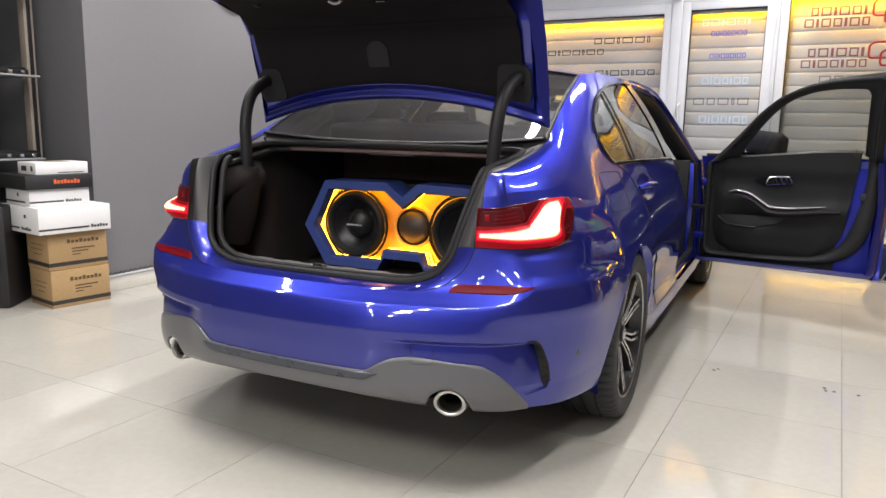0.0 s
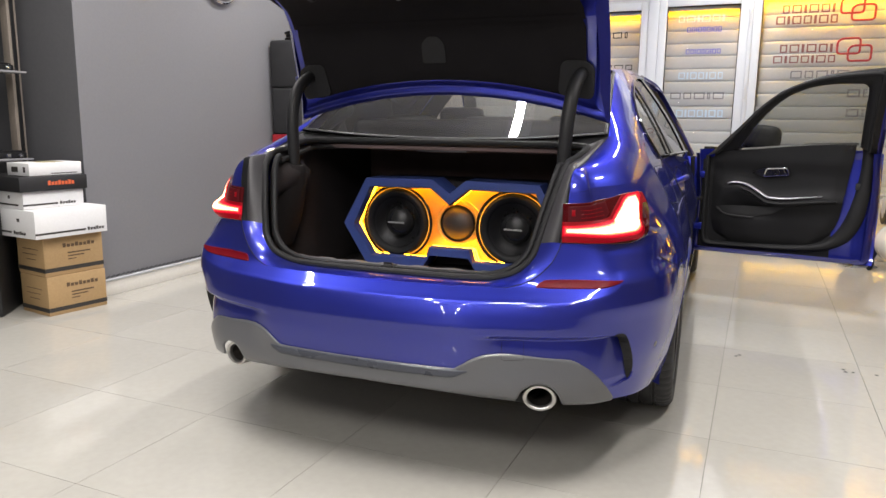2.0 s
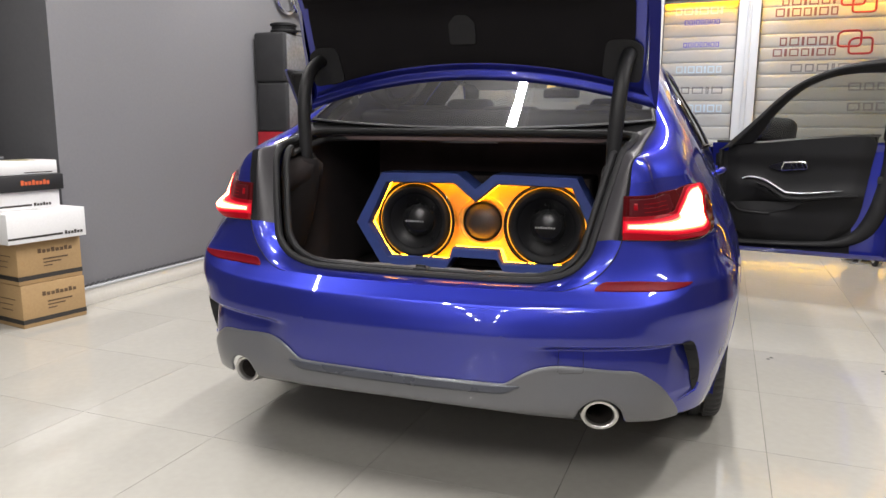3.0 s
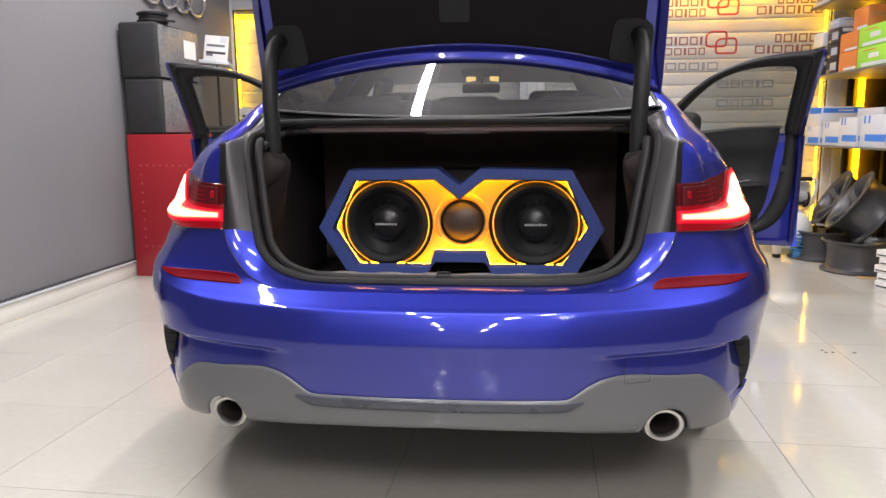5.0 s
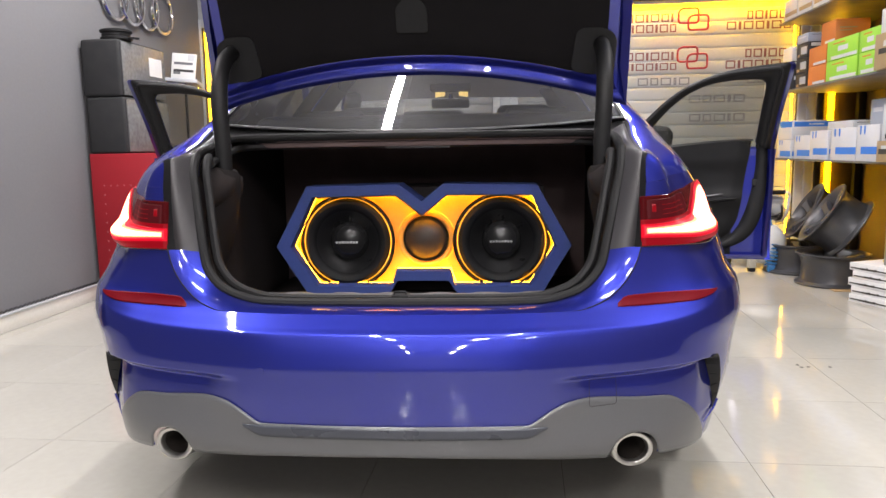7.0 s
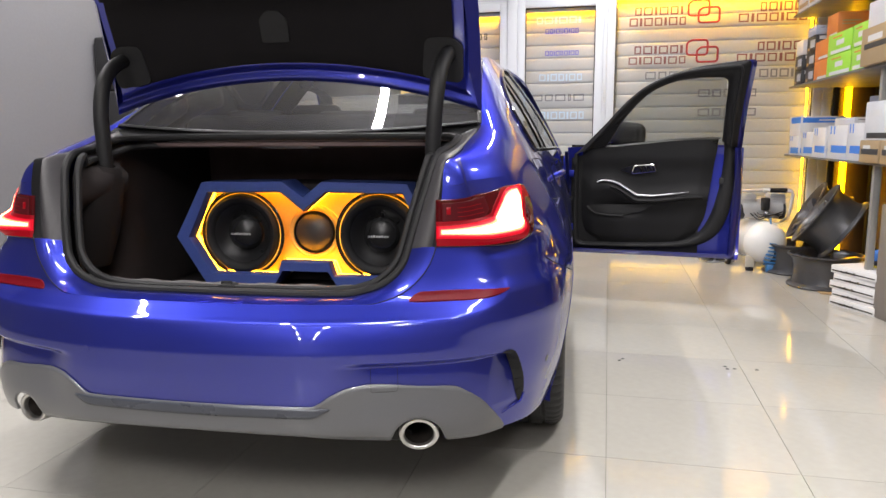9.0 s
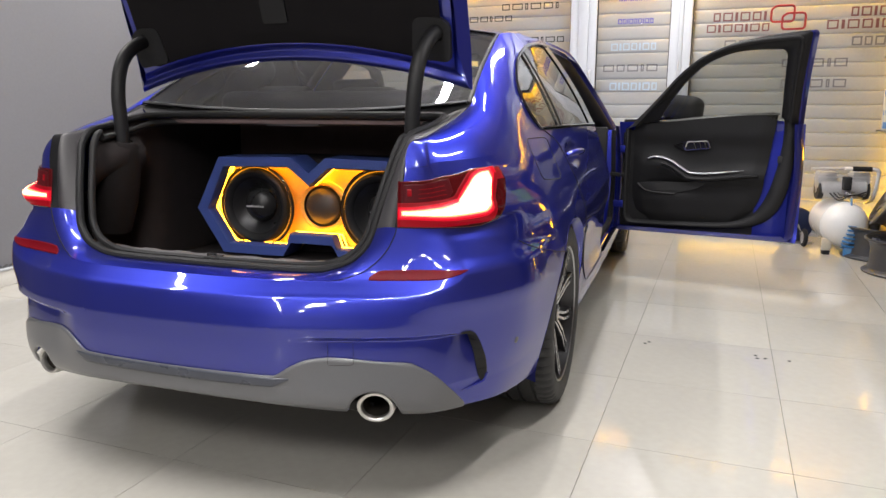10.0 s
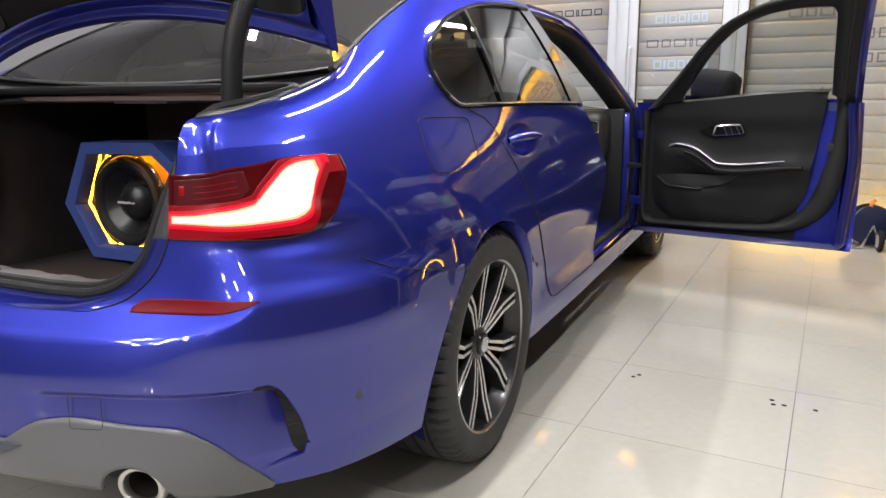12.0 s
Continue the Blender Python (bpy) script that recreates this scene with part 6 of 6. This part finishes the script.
for x in (2.985,):
    part("led_strip", box_bm(x - .022, x + .022, 5.155, 5.17, .05, 2.55), YELLOWDIM, unit, "lit yellow strip light")
part("led_strip", box_bm(3.225, 3.235, 4.02, 4.05, .05, 2.55), YELLOWDIM, unit, "lit yellow strip light")
inks = {k: surface(k + "_carton", c, .5, 0, .06, 6, 90, .05, .001) for k, c in (("white", (.50, .52, .56)), ("greyblue", (.30, .34, .42)), ("black", (.02, .02, .022)), ("orange", (.52, .16, .03)), ("green", (.26, .55, .04)), ("kraft", (.31, .22, .12)), ("blue", (.03, .17, .60)), ("pale", (.50, .52, .55)), ("yellow", (.70, .55, .03)))}


def goods(kind, x, y, z, d, w, h, turn=0, band=None, label="", stripe=.25):
    y, w = 5.13 - (5.13 - y) * 1.5, w * 1.45
    marks = []
    if band == "blue":
        marks = [("-x", -w * .5, w * .28, h * stripe - .024, h * stripe + .024, inks["blue"]), ("-x", w * .12, w * .18, h * .74, h * .98, inks["blue"]), ("-x", w * .30, w * .36, h * .74, h * .98, inks["blue"]),
                 ("-y", -d * .45, d * .5, h * stripe - .020, h * stripe + .020, inks["blue"]), ("-y", -d * .1, d * .25, h * stripe - .006, h * stripe + .006, inks["white"]), ("-x", -w * .38, -w * .1, h * .62, h * .66, inks["pale"])]
    elif band:
        marks = [("-x", -w / 2, w / 2 * .8, h * stripe - .016, h * stripe + .016, inks[band]), ("-y", -d / 2 * .7, d / 2, h * stripe - .016, h * stripe + .016, inks[band]), ("-x", -w * .1, w * .3, h * .62, h * .78, inks["pale"])]
    elif kind == "black":
        marks = [("-x", -w * .42, w * .1, h * .25, h * .75, inks["greyblue"]), ("-x", w * .18, w * .4, h * .12, h * .3, inks["kraft"]), ("-y", -d * .42, d * .3, h * .72, h * .94, inks["pale"]), ("-y", -d * .3, d * .25, h * .2, h * .6, inks["greyblue"]), ("-y", d * .32, d * .42, h * .1, h * .25, inks["yellow"])]
    elif kind == "green":
        marks = [("-x", -w * .48, w * .35, h * .04, h * .2, inks["white"]), ("-x", -w * .2, w * .12, h * .4, h * .64, inks["pale"]), ("-x", -w * .1, w * .3, h * .78, h * .84, inks["orange"]), ("-y", d * .2, d * .42, h * .06, h * .34, inks["greyblue"]), ("-y", -d * .35, d * .1, h * .55, h * .62, inks["white"])]
    elif kind == "orange":
        marks = [("-x", -w * .48, w * .2, h * .04, h * .17, inks["white"]), ("-y", d * .24, d * .44, h * .06, h * .32, inks["greyblue"]), ("-y", -d * .38, d * .12, h * .60, h * .66, inks["kraft"]), ("-y", -d * .38, -d * .02, h * .48, h * .53, inks["kraft"])]
    else:
        marks = [("-x", -w * .3, w * .3, h * .55, h * .7, inks["pale"]), ("-y", -d * .3, d * .2, h * .2, h * .3, inks["greyblue"]), ("-y", -d * .4, d * .1, h * .72, h * .78, inks["black"])]
    return carton("shelf_box", label or kind + " carton of goods standing on the wall shelf", "box", pose(x + d / 2, y, z, 0, 0, turn), d, w, h, inks[kind], marks, "shelf cartons")


Z1, Z2, Z3 = .892, 1.456, 2.03
goods("white", 2.54, 5.02, Z1, .34, .20, .155, 0, "blue")
goods("white", 2.54, 5.02, Z1 + .156, .34, .20, .155, 2, "blue", stripe=.8)
goods("white", 2.55, 4.78, Z1, .30, .22, .185, 0, "blue")
goods("white", 2.53, 4.53, Z1, .32, .24, .215, -2, "blue", stripe=.28)
goods("white", 2.53, 4.26, Z1, .32, .26, .225, 1, "blue", stripe=.3)
goods("pale", 2.72, 4.60, Z1 + .216, .26, .30, .07, 0)
goods("greyblue", 2.74, 4.25, Z1 + .226, .16, .13, .19, 3)
goods("white", 2.53, 4.02, Z1, .34, .21, .235, 0, "blue", stripe=.3)
goods("kraft", 2.50, 3.80, Z1, .30, .20, .13, 0, "black", stripe=.5)
goods("kraft", 2.50, 3.58, Z1, .30, .20, .13, 0, "black", stripe=.5)
goods("white", 2.51, 3.74, Z1 + .131, .28, .26, .22, 3, "black", stripe=.12)
for k in range(3):
    goods("pale" if k == 2 else "black", 2.54, 5.03, Z2 + .118 * k, .30, .14, .116, 0)
    goods("black", 2.56, 4.86, Z2 + .118 * k, .30, .15, .116, 1)
goods("greyblue", 2.56, 4.86, Z2 + .355, .30, .15, .07, 0)
for k in range(2):
    goods("orange", 2.54, 4.62, Z2 + .142 * k, .30, .22, .14, 0)
    goods("green", 2.53, 4.33, Z2 + .142 * k, .30, .32, .14, 1)
    goods("green", 2.53, 4.06, Z2 + .142 * k, .30, .19, .14, 0)
goods("orange", 2.58, 4.57, Z2 + .285, .24, .17, .165, 0)
goods("kraft", 2.49, 3.77, Z2, .32, .38, .215, 0, "black", stripe=.5)
goods("white", 2.52, 3.80, Z2 + .216, .28, .30, .15, 2)
goods("black", 2.53, 3.40, Z2, .30, .26, .25, 0)
for k, y in enumerate((5.02, 4.82, 4.62)):
    goods("white", 2.54, y, Z3, .30, .19, .17, 0, "kraft", stripe=.3)
goods("orange", 2.55, 4.38, Z3, .30, .24, .22, 0)
goods("white", 2.55, 4.10, Z3, .30, .24, .20, 0, "orange")
goods("white", 2.55, 3.80, Z3, .30, .28, .20, 0, "orange")

# wheel rims: two lying, two leaning on them
RIMG = surface("satin_graphite_rim", (.075, .075, .08), .38, .5, .12, 8, 120, .05, .001, coat=.2)
RIMFACE = surface("machined_rim_face", (.13, .13, .14), .30, .8, .1, 10, 200, .05, .0005)


def alloy_rim(m, label):
    r = tagged(new("alloy_rim"), label, "wheel rim", "loose rims")
    r.matrix_world = ROOM @ m
    part("barrel", spin([(.225, 0), (.245, .004), (.248, .012), (.236, .022), (.215, .030), (.206, .06), (.205, .15), (.216, .195), (.236, .214), (.246, .220), (.247, .228), (.238, .232), (.226, .226), (.208, .20), (.197, .15), (.198, .06), (.215, .012)], 64, "z"), RIMG, r)
    for k in range(5):
        a = radians(72 * k)
        bm = bmesh.new()
        rows = []
        for rr, w, z in ((.035, .030, .175), (.09, .026, .19), (.15, .030, .205), (.205, .042, .215)):
            rows.append([bm.verts.new((rr * math.cos(a) - t * math.sin(a), rr * math.sin(a) + t * math.cos(a), z + dz)) for t, dz in ((-w, -.035), (-w * .8, 0), (w * .8, 0), (w, -.035))])
        for q in range(3):
            for b in range(3):
                bm.faces.new((rows[q][b], rows[q + 1][b], rows[q + 1][b + 1], rows[q][b + 1]))
        part("spoke", bm, RIMFACE, r)
    part("hub", spin([(0, .185), (.035, .187), (.06, .18), (.07, .15), (.07, .11), (.0, .105)], 28, "z"), RIMG, r)


alloy_rim(pose(2.55, 3.92, 0), "graphite alloy rim lying flat on the tiles")
alloy_rim(pose(2.50, 4.46, 0), "graphite alloy rim lying flat behind another rim")
alloy_rim(pose(2.65, 3.91, .39, 0, -56, -12), "graphite alloy rim leaning on another rim, face out")
alloy_rim(pose(2.73, 4.42, .375, 0, -60, -8), "graphite alloy rim leaning beside the wall shelving")
board = tagged(box("cardboard_sheet", (2.45, 2.9, 3.62, 3.9, 0, .006), CARD, m=ROOM, bevel=.001), "thin brown cardboard sheet lying under a rim", "cardboard")

# flat white boxes and a polisher on top
for k in range(5):
    carton("flat_white_box", "flat white carton with a black printed edge, stacked on the floor", "box", pose(2.72 + .012 * (k % 2), 3.28 + .01 * (k % 3), .0505 * k, 0, 0, 24 + 3 * (k % 2)), .50, .36, .049, WCARD,
           (("-x", -.17, .17, .012, .020, BAND), *word("-x", -.02, .10, .010, .026, BAND, 6), ("-y", -.24, .20, .012, .020, BAND)), "flat carton stack", False)
pol = tagged(new("polishing_pad"), "small polishing head with yellow pad and blue backing", "polisher")
pol.matrix_world = ROOM @ pose(2.68, 3.30, .253)
part("pad", spin([(0, 0), (.075, 0), (.078, .006), (.074, .012), (0, .014)], 32, "z"), surface("yellow_foam", (.62, .50, .05), .9, 0, .2, 20, 200, .4), pol)
part("backing", spin([(.066, .012), (.066, .030), (.055, .038), (0, .04)], 32, "z"), KCARD, pol)
part("body", spin([(.05, .036), (.055, .05), (.052, .085), (.04, .10), (0, .104)], 28, "z"), inks["blue"], pol)
tall = tagged(new("display_stand"), "tall grey display box with orange discs, on the floor", "display stand")
tall.matrix_world = ROOM @ pose(2.82, 2.86, 0, 0, 0, 10)
part("body", box_bm(-.22, .22, -.22, .22, 0, .66, .006), surface("grey_brown_card", (.17, .15, .135), .5, 0, .1), tall)
for z in (.14, .42):
    part("disc", spin([(0, -.003), (.07, -.003), (.072, 0)], 28, "x"), inks["orange"], tall, m=pose(-.221, 0, z))
    part("disc", spin([(0, -.003), (.07, -.003), (.072, 0)], 28, "y"), inks["orange"], tall, m=pose(0, -.221, z))

# ---- air compressor ----
WHITEPAINT = surface("white_enamel", (.72, .72, .71), .25, 0, .04, 4, 90, .02, .001, coat=.3)
CASTAL = surface("cast_aluminium", (.50, .50, .51), .42, .35, .15, 12, 160, .15, .001)
comp = tagged(new("air_compressor"), "white portable air compressor with silver motor heads", "compressor")
comp.matrix_world = ROOM @ pose(2.24, 4.62, 0, 0, 0, 8)
tank = [(0, -.27), (.06, -.262), (.11, -.240), (.145, -.205), (.160, -.165), (.162, -.14), (.162, .14), (.160, .165), (.145, .205), (.11, .24), (0, .27)]
part("tank", spin(tank, 40, "y"), WHITEPAINT, comp, m=pose(0, 0, .225))
part("tank_band", tube([(.1625 * math.cos(a), -.15, .225 + .1625 * math.sin(a)) for a in lin(0, 2 * math.pi, 41)[:-1]], .003, 6, closed=True), WHITEPAINT, comp)
for x, y in ((-.11, -.16), (.11, -.16)):
    part("foot_bracket", box_bm(x - .03, x + .03, y - .02, y + .02, .03, .12, .004), surface("cream_paint", (.5, .46, .38), .5), comp)
    part("rubber_foot", box_bm(x - .025, x + .025, y - .025, y + .025, 0, .032, .006), RUBBER, comp)
for x in (-.19, .19):
    w = part("wheel", spin([(.02, -.014), (.055, -.016), (.068, -.01), (.070, 0), (.068, .01), (.055, .016), (.02, .014)], 32, "x"), RUBBER, comp, m=pose(x, .12, .070))
    part("wheel_disc", spin([(0, -.015), (.045, -.016), (.045, .016), (0, .015)], 24, "x"), CASTAL, w)
part("motor_body", spin([(0, -.17), (.06, -.165), (.078, -.15), (.08, .15), (.06, .165), (0, .17)], 28, "x"), CASTAL, comp, m=pose(0, 0, .475))
for s in (1, -1):
    part("cylinder_head", box_bm(s * .115 - .06, s * .115 + .06, -.055, .055, .47, .60, .012), CASTAL, comp)
    for k in range(3):
        part("cooling_fin", box_bm(s * .115 - .066, s * .115 + .066, -.061, .061, .53 + .022 * k, .538 + .022 * k, .001), CASTAL, comp)
    part("fan_shroud", spin([(.03, 0), (.072, .004), (.076, .02), (.074, .04)], 24, "x"), KCARD, comp, m=pose(s * .175 - (.04 if s > 0 else 0), 0, .465))
part("carry_handle", tube(fine([(.21, .10, .36), (.215, .0, .40), (.215, -.06, .50), (.21, -.09, .60), (.18, -.10, .625), (-.02, -.10, .63)], 4), .014, 10), WHITEPAINT, comp)
part("handle_grip", tube([(.03, -.10, .628), (.16, -.10, .627)], .018, 12), RUBBER, comp)
part("head_bar", tube([(-.24, -.08, .622), (-.02, -.09, .63)], .012, 10), CASTAL, comp)
part("pressure_switch", box_bm(-.02, .035, -.12, -.06, .47, .57, .008), KCARD, comp)
part("regulator", spin([(0, 0), (.018, 0), (.02, .02), (.014, .05), (0, .055)], 16, "z"), BRUSHED, comp, m=pose(.01, -.10, .41))
part("gauge", spin([(0, -.012), (.022, -.012), (.024, 0), (.022, .012)], 20, "y"), BRUSHED, comp, m=pose(.05, -.13, .44))
for k in range(3):
    part("wire", tube(fine([(-.10 + .03 * k, -.06, .45), (-.05, -.14, .40 + .02 * k), (.04, -.15, .44), (.14, -.10, .42 + .02 * k)], 4), .005, 6), CABLE, comp)
HOSE = surface("blue_air_hose", (.03, .16, .38), .35, 0, .1)
hose = tagged(new("coiled_hose"), "blue coiled air hose hanging in front of the compressor", "hose")
hose.matrix_world = ROOM @ pose(2.29, 4.40, 0)
hp = [(0, .06, .42), (0, .03, .36), (0, .02, .27)] + [(.045 * math.cos(.9 * k), -.005 + .045 * math.sin(.9 * k), .25 - .0042 * k) for k in range(46)]
part("coil", tube(hp, .007, 8), HOSE, hose)
part("spray_gun", box_bm(-.03, .10, -.03, .03, .0, .07, .015), HOSE, hose)
reel = tagged(new("cord_reel"), "dark blue cord reel standing on the tiles by the window", "cord reel")
reel.matrix_world = ROOM @ pose(1.97, 4.86, 0, 0, 0, 20)
part("reel_side", spin([(0, -.05), (.13, -.05), (.135, -.045), (.135, -.035), (.10, -.03)], 36, "y"), surface("dark_blue_plastic", (.010, .018, .06), .4), reel, m=pose(0, 0, .155))
part("winding", spin([(.10, -.03), (.105, 0), (.10, .03)], 30, "y"), RUBBER, reel, m=pose(0, 0, .155))
part("reel_side", spin([(0, .05), (.13, .05), (.135, .045), (.135, .035), (.10, .03)], 36, "y"), KCARD, reel, m=pose(0, 0, .155))
part("stand", tube([(-.12, -.07, .010), (.12, -.07, .010), (.12, .07, .010), (-.12, .07, .010)], .010, 8, closed=True), BRUSHED, reel)
for s in (1, -1):
    part("stand_leg", tube([(s * .06, -.07, .01), (0, -.07, .155), (-s * .0, .07, .155), (s * .06, .07, .01)], .008, 8), BRUSHED, reel)
part("grip", tube([(-.02, -.05, .28), (0, -.02, .315), (.03, .02, .31)], .012, 8), inks["orange"], reel)

# floor anchors
for x, y in ((1.155, 1.846), (1.172, 1.872), (1.632, 1.794), (1.628, 1.83), (1.76, 1.80), (1.665, 1.80)):
    bm = spin([(0, .0012), (.006, .0012), (.0085, .0004)], 10, "z")
    o = part("anchor_hole", bm, GAP, floor, m=ROOM.inverted() @ pose(x, y, .0006))

# ---- floor tiles ----
tile_me = None
for a in range(-8, 4):
    for b in range(-17, 8):
        mm = pose(1.020, .804, 0, 0, 0, -.7) @ pose(.6 * a + .3, .6 * b + .3, 0)
        if tile_me is None:
            tile_me = part("tile", box_bm(-.2991, .2991, -.2991, .2991, -.006, 0), TILE, floor, m=mm).data
        else:
            put("tile", tile_me, None, floor, m=mm)
